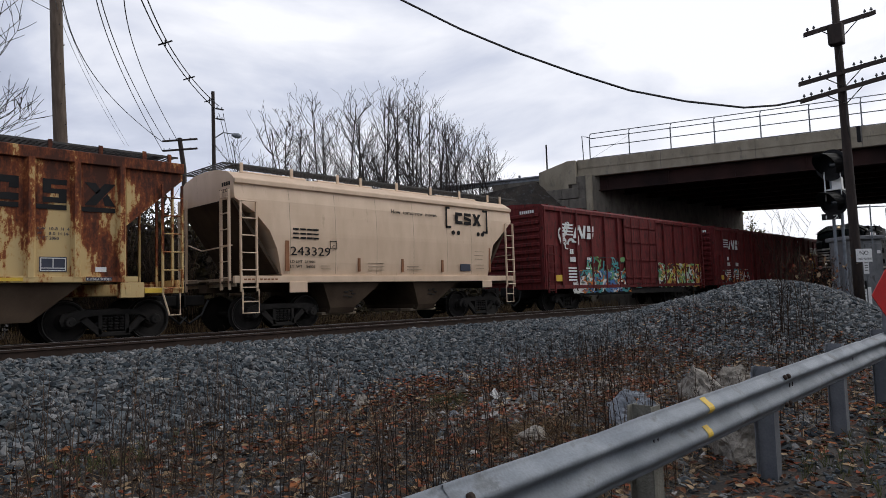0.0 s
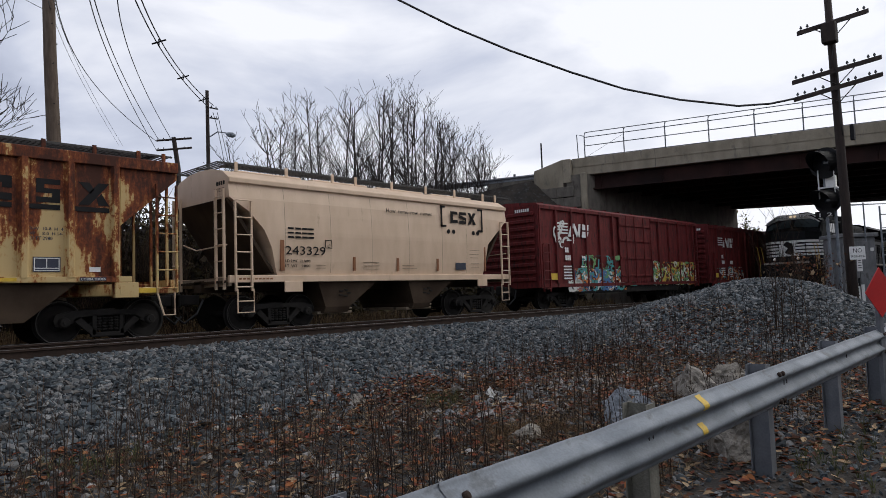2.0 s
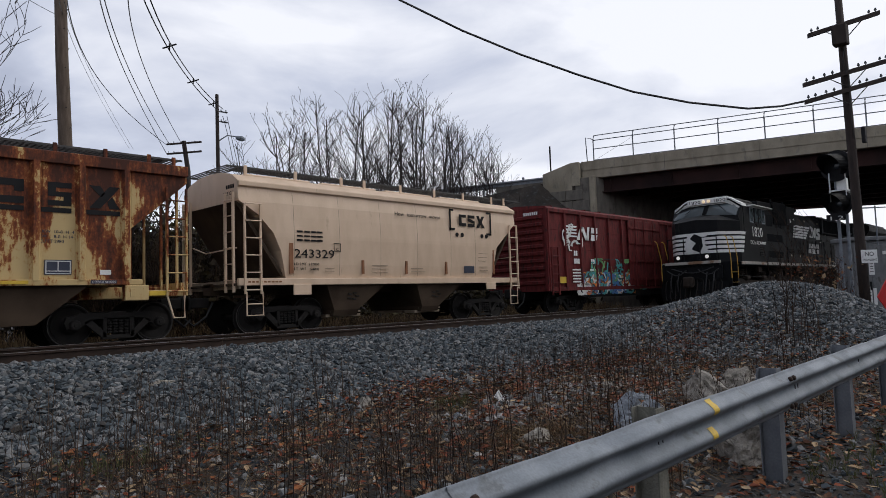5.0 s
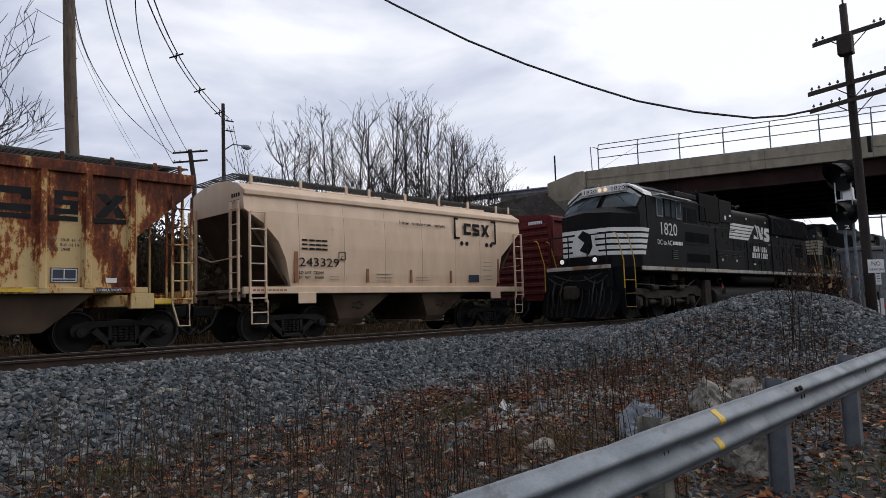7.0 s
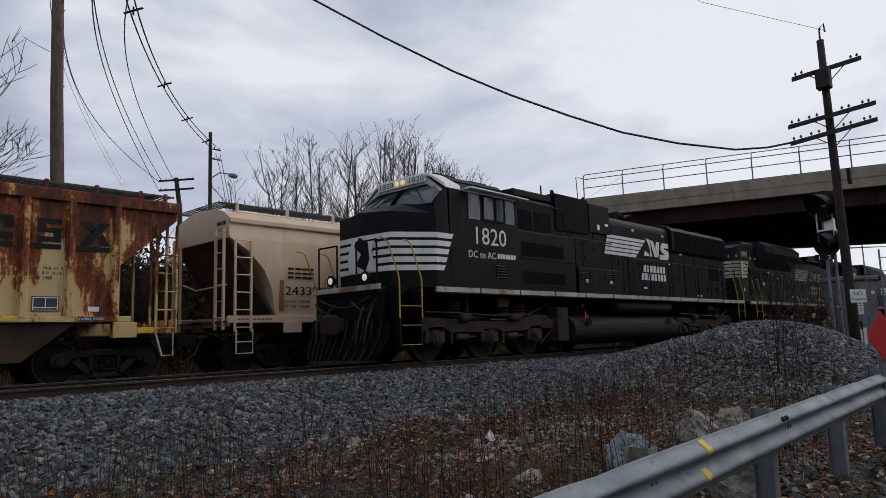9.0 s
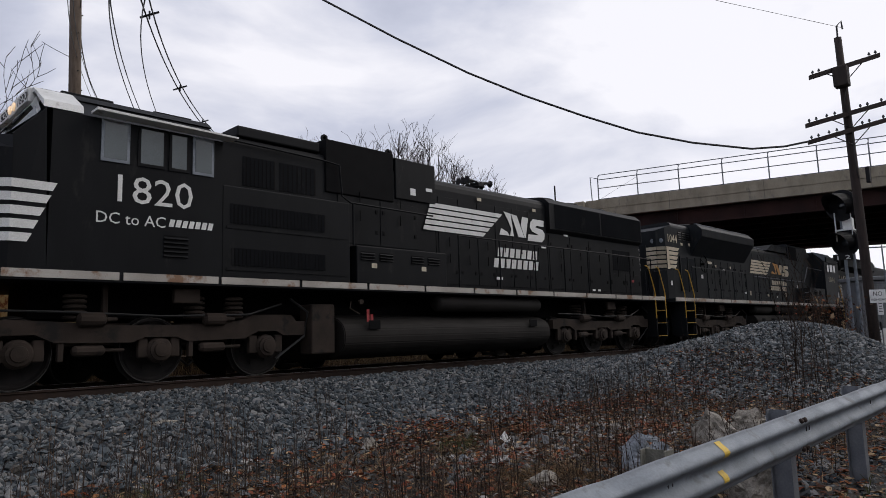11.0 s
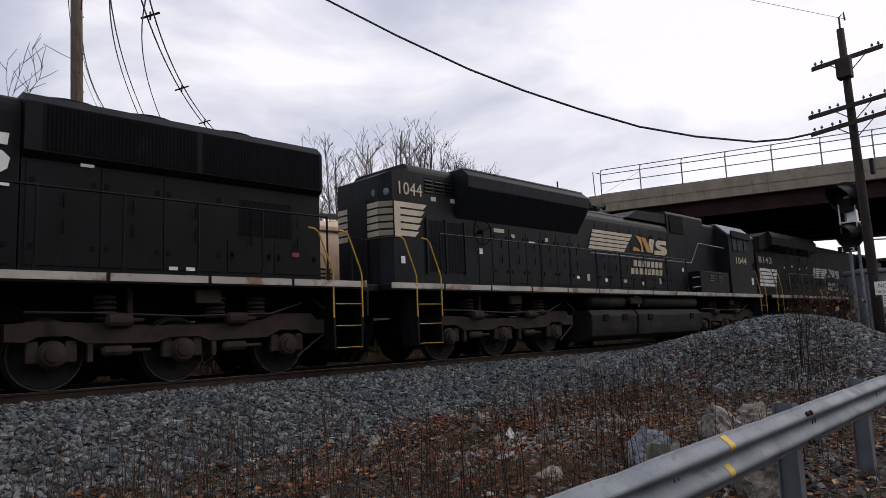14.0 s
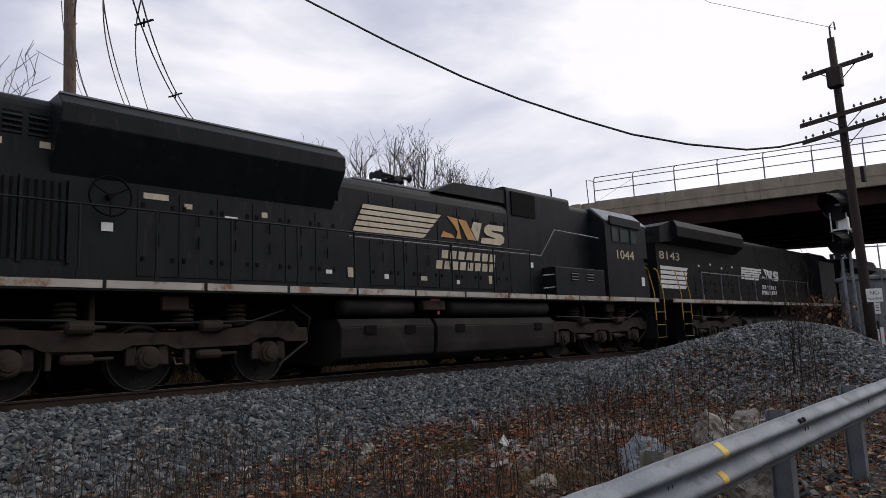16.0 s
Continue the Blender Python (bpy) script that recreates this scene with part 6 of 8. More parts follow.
truck(old, 5.75)
truck(old, -3.6)
coupler(old, RX1, 1, TRUCK)
ladder(old, 6.6, 7.05, -1.62, 0.85 + Z0, 3.0 + Z0, RUSTED, 6, 3.3 + Z0)
bm = B()
box(bm, (RX1 - 0.08, -1.4, 0.95 + Z0), (RX1, 1.4, 1.15 + Z0))
for y in (-1.35, -0.5, 0.5, 1.35):
    box(bm, (6.92, y - 0.03, 1.0 + Z0), (6.97, y + 0.03, 3.5 + Z0))
part("end_frame", bm, RUSTED, old)
bm = B()
tube(bm, [(6.6, -1.62, 0.85 + Z0), (6.75, -1.62, 0.35 + Z0), (7.0, -1.62, 0.35 + Z0), (7.0, -1.62, 0.85 + Z0)], 0.022, 6)
part("stirrup", bm, TAN, old)
for a, b in (((6.2, -1.63, 0.86 + Z0), (6.6, -1.602, 0.96 + Z0)), ((1.2, -1.66, 1.13 + Z0), (3.85, -1.642, 1.2 + Z0))):
    part("yellow_strip", box(B(), a, b), YELLOW, old, "bright yellow strip on the sill")
S3 = -1.562
polys = []
for k, (x, w) in enumerate(((3.06, 0.72), (4.2, 0.44), (4.98, 0.62))):
    zb, zt = 2.72 + Z0, 3.2 + Z0
    if k == 0:
        polys += [rect(x, zb, x + w, zb + 0.14), rect(x, zt - 0.14, x + w, zt), rect(x, zb + 0.14, x + 0.2, zt - 0.14), rect(x + w - 0.17, zt - 0.24, x + w, zt - 0.14)]
    elif k == 1:
        polys += [rect(x, zb, x + w, zb + 0.11), rect(x, zt - 0.11, x + w, zt), rect(x, zb + 0.19, x + w, zb + 0.29), rect(x, zb + 0.29, x + 0.15, zt - 0.11), rect(x + w - 0.15, zb + 0.11, x + w, zb + 0.19)]
    else:
        polys += [[(x, zb), (x + 0.22, zb), (x + w, zt), (x + w - 0.22, zt)], [(x, zt), (x + 0.24, zb + 0.24), (x + 0.32, zb + 0.34), (x + 0.22, zt)], [(x + 0.36, zb + 0.16), (x + w - 0.22, zb), (x + w, zb), (x + 0.46, zb + 0.26)]]
    polys.append(rect(x - 0.2, 2.58 + Z0, x + w, 2.68 + Z0))
plates("owner_mark", polys, S3, BLACK, old, "faded black owner's mark in plain blocks", 0.004)
plates("data_panel", [rect(4.15, 1.32 + Z0, 4.65, 1.62 + Z0)], -1.56, NAVY, old, "navy data panel", 0.006)
plates("data_line", [rect(4.17, 1.34 + Z0, 4.185, 1.6 + Z0), rect(4.615, 1.34 + Z0, 4.63, 1.6 + Z0), rect(4.39, 1.4 + Z0, 4.405, 1.585 + Z0), rect(4.185, 1.585 + Z0, 4.615, 1.6 + Z0), rect(4.185, 1.385 + Z0, 4.615, 1.4 + Z0), rect(4.185, 1.34 + Z0, 4.615, 1.35 + Z0)], -1.567, WHITE, old, "white panel frames", 0.002)
letters("capacity", "CU FT 2980", 0.1, side_text(4.05, -1.553, 1.96 + Z0), NAVY, old, 0.45)
letters("width_mark", "EXW  10-8  H  4-8", 0.09, side_text(4.05, -1.553, 2.16 + Z0), NAVY, old, 0.72)
letters("width_mark", "EW     8-0  H 14-11", 0.09, side_text(4.05, -1.553, 2.06 + Z0), NAVY, old, 0.72)
plates("stencil", [rect(4.98, 1.13 + Z0, 5.5, 1.2 + Z0)], -1.66, NAVY, old, "black stencil plate", 0.003)
letters("stencil_text", "COBRA SHOES", 0.07, side_text(5.0, -1.662, 1.14 + Z0), WHITE, old, 0.48, thick=0.002)
plates("notice", [rect(5.2, 1.32 + Z0, 5.42, 1.42 + Z0)], -1.56, WHITE, old, "small white notice")
bm = B()
box(bm, (5.68, -1.66, 0.76 + Z0), (6.18, -1.45, 1.09 + Z0), 0.015)
box(bm, (5.78, -1.67, 0.84 + Z0), (5.88, -1.655, 1.02 + Z0), 0.004)
part("jacking_pad", bm, RUSTED, old)


# ---- oxide-red boxcars ----
def boxcar(x0, x1, label, marks):
    c = thing("red_boxcar", label, "railway car", "red boxcars on the far track", at=(x0, FAR, FAR_Z))
    L = x1 - x0
    bm = B()
    box(bm, (0, -1.45, 0.9), (L, 1.45, 4.12))
    part("body", bm, BOXRED, c)
    bm = B()
    prism(bm, [(-1.5, 4.12), (1.5, 4.12), (1.42, 4.2), (0, 4.32), (-1.42, 4.2)], "x", -0.02, L + 0.02)
    part("roof", bm, BOXRED, c)
    bm = B()
    for k in range(int(L / 1.2)):
        prism(bm, [(-1.4, 4.2), (1.4, 4.2), (1.4, 4.25), (0, 4.36), (-1.4, 4.25)], "x", 0.5 + 1.2 * k, 0.56 + 1.2 * k)
    part("roof_rib", bm, BOXRED, c)
    bm = B()
    n = 13
    xs_ = [0.06 + (L - 0.12) * i / n for i in range(n + 1)]
    part("side_sheet", box(bm, (0.02, -1.453, 0.95), (L - 0.02, -1.4502, 4.1)), BOXRED, c)
    for i, x in enumerate(xs_):
        if 0.43 < x / L < 0.62:
            continue
        bm = B()
        prism(bm, [(x - 0.055, -1.455), (x - 0.045, -1.545), (x + 0.045, -1.545), (x + 0.055, -1.455)], "z", 0.9, 4.1)
        part("side_post", bm, BOXRED, c)
    for z in (0.9, 3.98):
        bm = B()
        box(bm, (0, -1.53, z), (L, -1.456, z + 0.14), 0.01)
        part("side_chord", bm, BOXRED, c)
    for z in (1.75, 2.55, 3.3):
        bm = B()
        box(bm, (0.05, -1.464, z), (L - 0.05, -1.4545, z + 0.035))
        part("sheet_seam", bm, BOXRED, c)
    bm = B()
    dx0, dx1 = 0.42 * L, 0.63 * L
    box(bm, (dx0, -1.56, 1.05), (dx1, -1.512, 4.0), 0.01)
    d = part("door", bm, BOXRED, c, "plug door with bars")
    for z in (1.3, 2.1, 2.9, 3.6):
        bm = B()
        box(bm, (dx0 + 0.05, -1.6, z), (dx1 - 0.05, -1.562, z + 0.09), 0.01)
        part("door_rib", bm, BOXRED, d)
    for x in (dx0 + 0.5, dx0 + 1.3, dx1 - 0.9, dx1 - 0.2):
        bm = B()
        tube(bm, [(x, -1.63, 1.0), (x, -1.63, 4.05)], 0.025, 6)
        part("lock_bar", bm, BOXRED, d)
    for xe, s in ((0, -1), (L, 1)):
        for k in range(10):
            bm = B()
            z = 1.15 + 0.285 * k
            prism(bm, [(-1.32, z), (1.32, z), (1.32, z + 0.16), (-1.32, z + 0.16)], "x", min(xe, xe + s * 0.07), max(xe, xe + s * 0.07))
            bmesh.ops.bevel(bm, geom=bm.edges[:], offset=0.03, segments=1, affect="EDGES")
            part("end_corrugation", bm, BOXRED, c)
        bm = B()
        for y in (-1.45, 1.45):
            box(bm, (min(xe, xe + s * 0.05), y - 0.06, 0.9), (max(xe, xe + s * 0.05), y + 0.06, 4.15))
        part("corner_post", bm, BOXRED, c)
    bm = B()
    box(bm, (-0.1, -0.25, 0.6), (L + 0.1, 0.25, 0.92))
    prism(bm, [(0.3, 0.92), (1.9, 0.92), (2.5, 0.62), (L - 2.5, 0.62), (L - 1.9, 0.92), (L - 0.3, 0.92)], "y", -1.44, -1.36)
    part("underframe", bm, TRUCK, c)
    ladder(c, 0.15, 0.6, -1.54, 0.75, 2.6, BOXRED, 6)
    ladder(c, L - 0.6, L - 0.15, -1.54, 0.75, 4.0, BOXRED, 10)
    truck(c, 2.05)
    truck(c, L - 2.05)
    coupler(c, 0, -1, TRUCK)
    coupler(c, L, 1, TRUCK)
    # end number, emblem as plain slanted bars, side stencils
    bm = B()
    for k in range(7):
        box(bm, (-0.078, -0.45 - 0.1 * k - 0.07, 3.88), (-0.07, -0.45 - 0.1 * k, 4.0))
    part("end_stencil", bm, WHITE, c, "white stencil bars")
    polys = []
    for k in range(4):
        polys.append([(1.25, 3.5 - 0.13 * k), (2.05, 3.5 - 0.13 * k), (2.0, 3.44 - 0.13 * k), (1.22, 3.44 - 0.13 * k)])
    polys += [[(2.0, 2.95), (2.3, 3.5), (2.5, 3.5), (2.25, 2.95)], [(2.35, 3.5), (2.55, 3.5), (2.85, 2.95), (2.65, 2.95)], [(2.7, 2.95), (2.85, 3.5), (3.0, 3.5), (2.9, 2.95)], [(3.05, 2.95), (3.5, 2.95), (3.6, 3.2), (3.12, 3.2)], [(3.1, 3.26), (3.6, 3.26), (3.62, 3.5), (3.12, 3.5)]]
    plates("emblem", polys, -1.512, WHITE, c, "worn white emblem of bars and slanted blocks", 0.004)
    polys = [rect(1.75 + 0.14 * k, 2.3, 1.86 + 0.14 * k, 2.5) for k in range(2)] + [rect(1.75 + 0.14 * k, 1.98, 1.86 + 0.14 * k, 2.18) for k in range(3)] + [rect(3.0 + 0.16 * k, 1.98, 3.12 + 0.16 * k, 2.18) for k in range(3)]
    for k in range(5):
        polys.append(rect(1.6, 1.7 - 0.12 * k, 2.2, 1.76 - 0.12 * k))
        polys.append(rect(2.9, 1.7 - 0.12 * k, 3.35, 1.76 - 0.12 * k))
    plates("stencil", polys, -1.512, WHITE, c, "small white stencil bars", 0.003)
    bm = B()
    box(bm, (0.65, -1.518, 1.2), (1.15, -1.512, 1.45))
    part("reflector", bm, YELLOW, c, "orange-yellow tag")
    return c, L


GRAF = [surface("spray_" + n, c, tuple(v * 1.25 for v in c), 4, 0.6, bump=0) for n, c in (("teal", (0.05, 0.24, 0.24)), ("orange", (0.45, 0.13, 0.02)), ("white", (0.55, 0.55, 0.52)), ("yellow", (0.42, 0.36, 0.06)), ("blue", (0.05, 0.13, 0.30)), ("green", (0.12, 0.26, 0.10)), ("black", (0.012, 0.012, 0.014)), ("red", (0.32, 0.03, 0.02)))]


def spray(c, x0, x1, z0, z1, n, seed, palette):
    """Loose interlaced strokes of spray paint on a car side."""
    g = random.Random(seed)
    for idx in palette:
        bm = B()
        for _ in range(n):
            x, z, a = g.uniform(x0, x1), g.uniform(z0, z1), g.uniform(0, 6.28)
            w = g.uniform(0.05, 0.14) * (0.45 if idx == 6 else 1)
            bend = g.uniform(-1.1, 1.1)
            left, right = [], []
            yy = -1.5145 - 0.0012 * g.randint(0, 9) - 0.002 * (idx == 6)
            for i in range(6):
                t = a + bend * i
                x, z = x + 0.13 * math.cos(t), z + 0.11 * math.sin(t)
                x, z = min(max(x, x0), x1), min(max(z, z0), z1)
                left.append((x - w / 2 * math.sin(t), z + w / 2 * math.cos(t)))
                right.append((x + w / 2 * math.sin(t), z - w / 2 * math.cos(t)))
            va = [bm.verts.new((p[0], yy, p[1])) for p in left]
            vb = [bm.verts.new((p[0], yy, p[1])) for p in right]
            for i in range(5):
                bm.faces.new((va[i], va[i + 1], vb[i + 1], vb[i]))
        tagged(part("graffiti", bm, GRAF[idx], c, "looping spray-painted strokes in several colours"), kind="stuff")


c1, L1 = boxcar(21.45, 36.1, "oxide-red boxcar with colourful spray-paint graffiti along its lower side", 1)
spray(c1, 2.4, 6.6, 0.75, 1.6, 40, 1, (0, 1, 4, 2, 6))
spray(c1, 3.0, 7.4, 1.3, 2.2, 20, 2, (0, 5, 6))
spray(c1, 6.6, 9.6, 0.9, 1.7, 18, 5, (0, 5, 6))
spray(c1, 9.4, 14.2, 0.9, 2.0, 34, 3, (3, 2, 5, 1, 6))
spray(c1, 1.0, 2.4, 2.5, 3.55, 12, 4, (2,))
spray(c1, 1.9, 2.9, 0.75, 1.15, 22, 6, (2,))
c2, L2 = boxcar(37.7, 52.5, "oxide-red boxcar standing under the bridge", 2)
spray(c2, 1.0, 5, 0.8, 1.8, 16, 7, (0, 1, 2))
c3, L3 = boxcar(54.1, 69.0, "dark oxide-red boxcar beyond the bridge", 3)



# ---- locomotives on the near track ----
LOCO = surface("black_locomotive_paint", (0.0045, 0.0050, 0.0058), (0.0075, 0.0081, 0.0092), 0.8, 0.55, bump=0.03, spots=(0.017, 0.0165, 0.016), spot_scale=1.2, spot_at=0.6, streak=3, fleck=0.15, gloss=0.12)
LOCO_DARK = surface("black_screen", (0.002, 0.002, 0.0025), (0.004, 0.004, 0.0045), 3, 0.8, bump=0.1, gloss=0.12)
DUSTY = surface("dusty_bogie_iron", (0.022, 0.016, 0.012), (0.04, 0.029, 0.0225), 2.5, 0.85, 0.0, bump=0.2, gloss=0.25, spots=(0.012, 0.0105, 0.0095), spot_scale=2.2, spot_at=0.55)
TANKM = surface("dusty_black_tank", (0.013, 0.0118, 0.0105), (0.022, 0.0195, 0.0175), 1.0, 0.75, bump=0.06, gloss=0.15, spots=(0.03, 0.027, 0.024), spot_scale=1.0, spot_at=0.6)
LWHITE = surface("locomotive_white", (0.60, 0.60, 0.57), (0.72, 0.72, 0.69), 1.5, 0.5, bump=0.02, spots=(0.38, 0.36, 0.32), spot_scale=2.5, spot_at=0.62, streak=2)
LCREAM = surface("faded_cream", (0.45, 0.38, 0.27), (0.55, 0.49, 0.38), 1.5, 0.55, bump=0.02, spots=(0.30, 0.24, 0.17), spot_scale=2.5, spot_at=0.6, streak=2)
LORANGE = surface("faded_orange", (0.42, 0.20, 0.05), (0.5, 0.28, 0.09), 1.5, 0.55, bump=0.02)
SILLW = surface("scuffed_white_sill", (0.30, 0.275, 0.24), (0.44, 0.415, 0.37), 1.2, 0.6, bump=0.04, spots=(0.20, 0.11, 0.06), spot_scale=2.2, spot_at=0.53)
# grey-blue lightened to stand for the sky reflected in the panes
GLASSY = surface("cab_glass_sky_tone", (0.05, 0.065, 0.07), (0.09, 0.11, 0.115), 0.6, 0.06, bump=0)
HEADLAMP = lamp_glass("lit_headlamp", (1.0, 0.72, 0.45), 0.55)
DITCH = lamp_glass("lit_ditch_lamp", (1.0, 0.95, 0.88), 0.35)
HANDY = surface("yellow_handrail_paint", (0.46, 0.26, 0.022), (0.55, 0.32, 0.03), 3, 0.55, bump=0.02)
R_WHEEL = 0.533


def loco_thing(label):
    return thing("locomotive", label, "locomotive", "locomotives of the moving train", at=(0, NEAR, 0))


def prism_part(lo, name, outline, axis, a, b, mat, label="", bevel=0.0):
    bm = B()
    prism(bm, outline, axis, a, b)
    if bevel:
        bmesh.ops.bevel(bm, geom=bm.edges[:], offset=bevel, segments=2, affect="EDGES")
    return part(name, bm, mat, lo, label)


def box_part(lo, name, a, b, mat, label="", bevel=0.012):
    return part(name, box(B(), a, b, bevel), mat, lo, label)


def hood_outline(w, top, edge=0.16, base=1.7):
    """Cross-section (y, z) of a hood with rounded shoulders."""
    o = [(-w, base), (w, base)]
    for k in range(5):
        t = radians(90 * k / 4)
        o.append((w - edge + edge * math.cos(t), top - edge + edge * math.sin(t)))
    for k in range(5):
        t = radians(90 + 90 * k / 4)
        o.append((-w + edge + edge * math.cos(t), top - edge + edge * math.sin(t)))
    return o


def deck(lo, x0, x1, sill=SILLW):
    box_part(lo, "walkway", (x0, -1.5, 1.56), (x1, 1.5, 1.70), LOCO)
    n = int((x1 - x0) / 1.6)
    for k in range(n):
        a, b = x0 + (x1 - x0) * k / n + 0.03, x0 + (x1 - x0) * (k + 1) / n - 0.03
        for y0, y1 in ((-1.515, -1.501), (1.501, 1.515)):
            box_part(lo, "sill_strip", (a, y0, 1.60), (b, y1, 1.72), sill, "scuffed white edge strip", 0)
    box_part(lo, "underframe", (x0 + 0.6, -0.55, 1.05), (x1 - 0.6, 0.55, 1.58), LOCO_DARK)


def bogie(lo, axles, lead):
    xa, xm, xb = axles
    bolster = box_part(lo, "bogie_frame", (xa - 0.5, -0.62, 0.62), (xb + 0.5, 0.62, 0.98), DUSTY, "dusty three-axle bogie frame")
    for s in (-1, 1):
        lo_y, hi_y = (-1.17, -1.0) if s < 0 else (1.0, 1.17)
        out = [(xa - 0.62, 0.74), (xa - 0.62, 0.98), (xa - 0.2, 1.02), (xa + 0.3, 1.0), (xm - 0.6, 0.93), (xm + 0.6, 0.93), (xb - 0.5, 1.0), (xb - 0.3, 1.1), (xb + 0.5, 1.1), (xb + 0.62, 0.98), (xb + 0.8, 0.98), (xb + 0.8, 0.72), (xb + 0.35, 0.72), (xb + 0.2, 0.80), (xb - 0.2, 0.80), (xb - 0.45, 0.68), (xm + 0.45, 0.66), (xm + 0.25, 0.74), (xm - 0.25, 0.74), (xm - 0.45, 0.66), (xa + 0.45, 0.68), (xa + 0.2, 0.80), (xa - 0.2, 0.80), (xa - 0.35, 0.72)]
        prism_part(bolster, "side_frame", out, "y", lo_y, hi_y, DUSTY)
        for x in axles:
            bm = B()
            lathe(bm, (x, s * 1.0, R_WHEEL), (0, s, 0), [(0, 0.21), (0.12, 0.21), (0.16, 0.17), (0.19, 0.17), (0.20, 0.12), (0.23, 0.11), (0.24, 0.05)], 18)
            box(bm, (x - 0.34, s * 1.07 - 0.05, R_WHEEL - 0.12), (x - 0.18, s * 1.07 + 0.05, R_WHEEL + 0.2), 0.02)
            box(bm, (x + 0.18, s * 1.07 - 0.05, R_WHEEL - 0.12), (x + 0.34, s * 1.07 + 0.05, R_WHEEL + 0.2), 0.02)
            part("axle_box", bm, DUSTY, bolster)
        for x in ((xa + xm) / 2, (xm + xb) / 2):
            bm = B()
            lathe(bm, (x - 0.05, s * 1.1, 0.55), (1, 0, 0), [(-0.25, 0.05), (-0.2, 0.085), (0.18, 0.085), (0.22, 0.03), (0.5, 0.03)], 10)
            box(bm, (x - 0.5, s * 1.1 - 0.05, 0.40), (x - 0.42, s * 1.1 + 0.05, 0.85), 0.01)
            part("brake_cylinder", bm, DUSTY, bolster)
            bm = B()
            lathe(bm, (x, s * 1.2, 1.02), (1, 0, 0), [(-0.28, 0.05), (-0.24, 0.11), (0.1, 0.11), (0.14, 0.04), (0.3, 0.03)], 12)
            part("brake_cylinder", bm, DUSTY, bolster)
        for x in (xa + 0.75, xm + 0.62, xb - 0.6):
            bm = B()
            for z in (1.02, 1.1, 1.18, 1.26, 1.34):
                lathe(bm, (x, s * 1.02, z), (0, 0, 1), [(0, 0.13), (0.02, 0.17), (0.05, 0.17), (0.07, 0.13)], 14)
            part("spring", bm, DUSTY, bolster, "stacked rubber spring")
        bm = B()
        tube(bm, [(xa - 0.4, s * 1.2, 1.15), (xa + 0.6, s * 1.22, 1.13), (xm, s * 1.22, 1.07), (xb - 0.4, s * 1.22, 1.10), (xb + 0.3, s * 1.15, 1.3)], 0.018, 5)
        tube(bm, [(xb + 0.5, s * 1.14, 1.4), (xb + 0.85, s * 1.2, 1.15), (xb + 0.8, s * 1.15, 0.7), (xb + 0.2, s * 1.12, 0.3)], 0.025, 5)
        part("hose", bm, CABLE, bolster)
        box_part(bolster, "damper", (xm - 0.9, s * 1.1 - 0.04, 0.95), (xm - 0.82, s * 1.1 + 0.06, 1.55), DUSTY)
        bm = B()
        box(bm, (xm + 0.15, s * 1.25 - 0.05, 1.28), (xm + 0.6, s * 1.25 + 0.06, 1.52), 0.02)
        part("bracket", bm, DUSTY, bolster)
    for x in axles:
        bm = B()
        wheelset(bm, 0, R_WHEEL)
        for v in bm.verts:
            v.co.z -= R_WHEEL
        for k in range(6):
            t = k * 1.047
            for s in (-1, 1):
                lathe(bm, (0.3 * math.cos(t), s * 0.77, 0.3 * math.sin(t)), (0, s, 0), [(0, 0.05), (0.025, 0.05), (0.026, 0.02)], 8)
        w = part("wheelset", bm, WHEEL, lo, "pair of dark steel wheels")
        w["axle_x"] = x
        rolling.append((w, x))
        for s in (-1, 1):
            bm = B()
            lathe(bm, (0, s * 0.806, 0), (0, s, 0), [(0, R_WHEEL - 0.02), (0.005, R_WHEEL - 0.018), (0.006, R_WHEEL - 0.008), (0, R_WHEEL - 0.006)], 40, False)
            part("wheel_rim", bm, TREAD, w, "worn bright wheel rim")


def handrail(lo, xs_, z, y=-1.47, mat=LOCO, z0=1.7):
    for s in (1, -1):
        bm = B()
        tube(bm, [(x, y * s, z) for x in xs_], 0.018, 6)
        r = part("handrail", bm, mat, lo)
        for x in xs_:
            bm = B()
            tube(bm, [(x, y * s, z0 - 0.1), (x, y * s, z)], 0.02, 6)
            box(bm, (x - 0.035, y * s - 0.03, 1.56), (x + 0.035, y * s + 0.0, 1.9))
            part("stanchion", bm, mat, r)


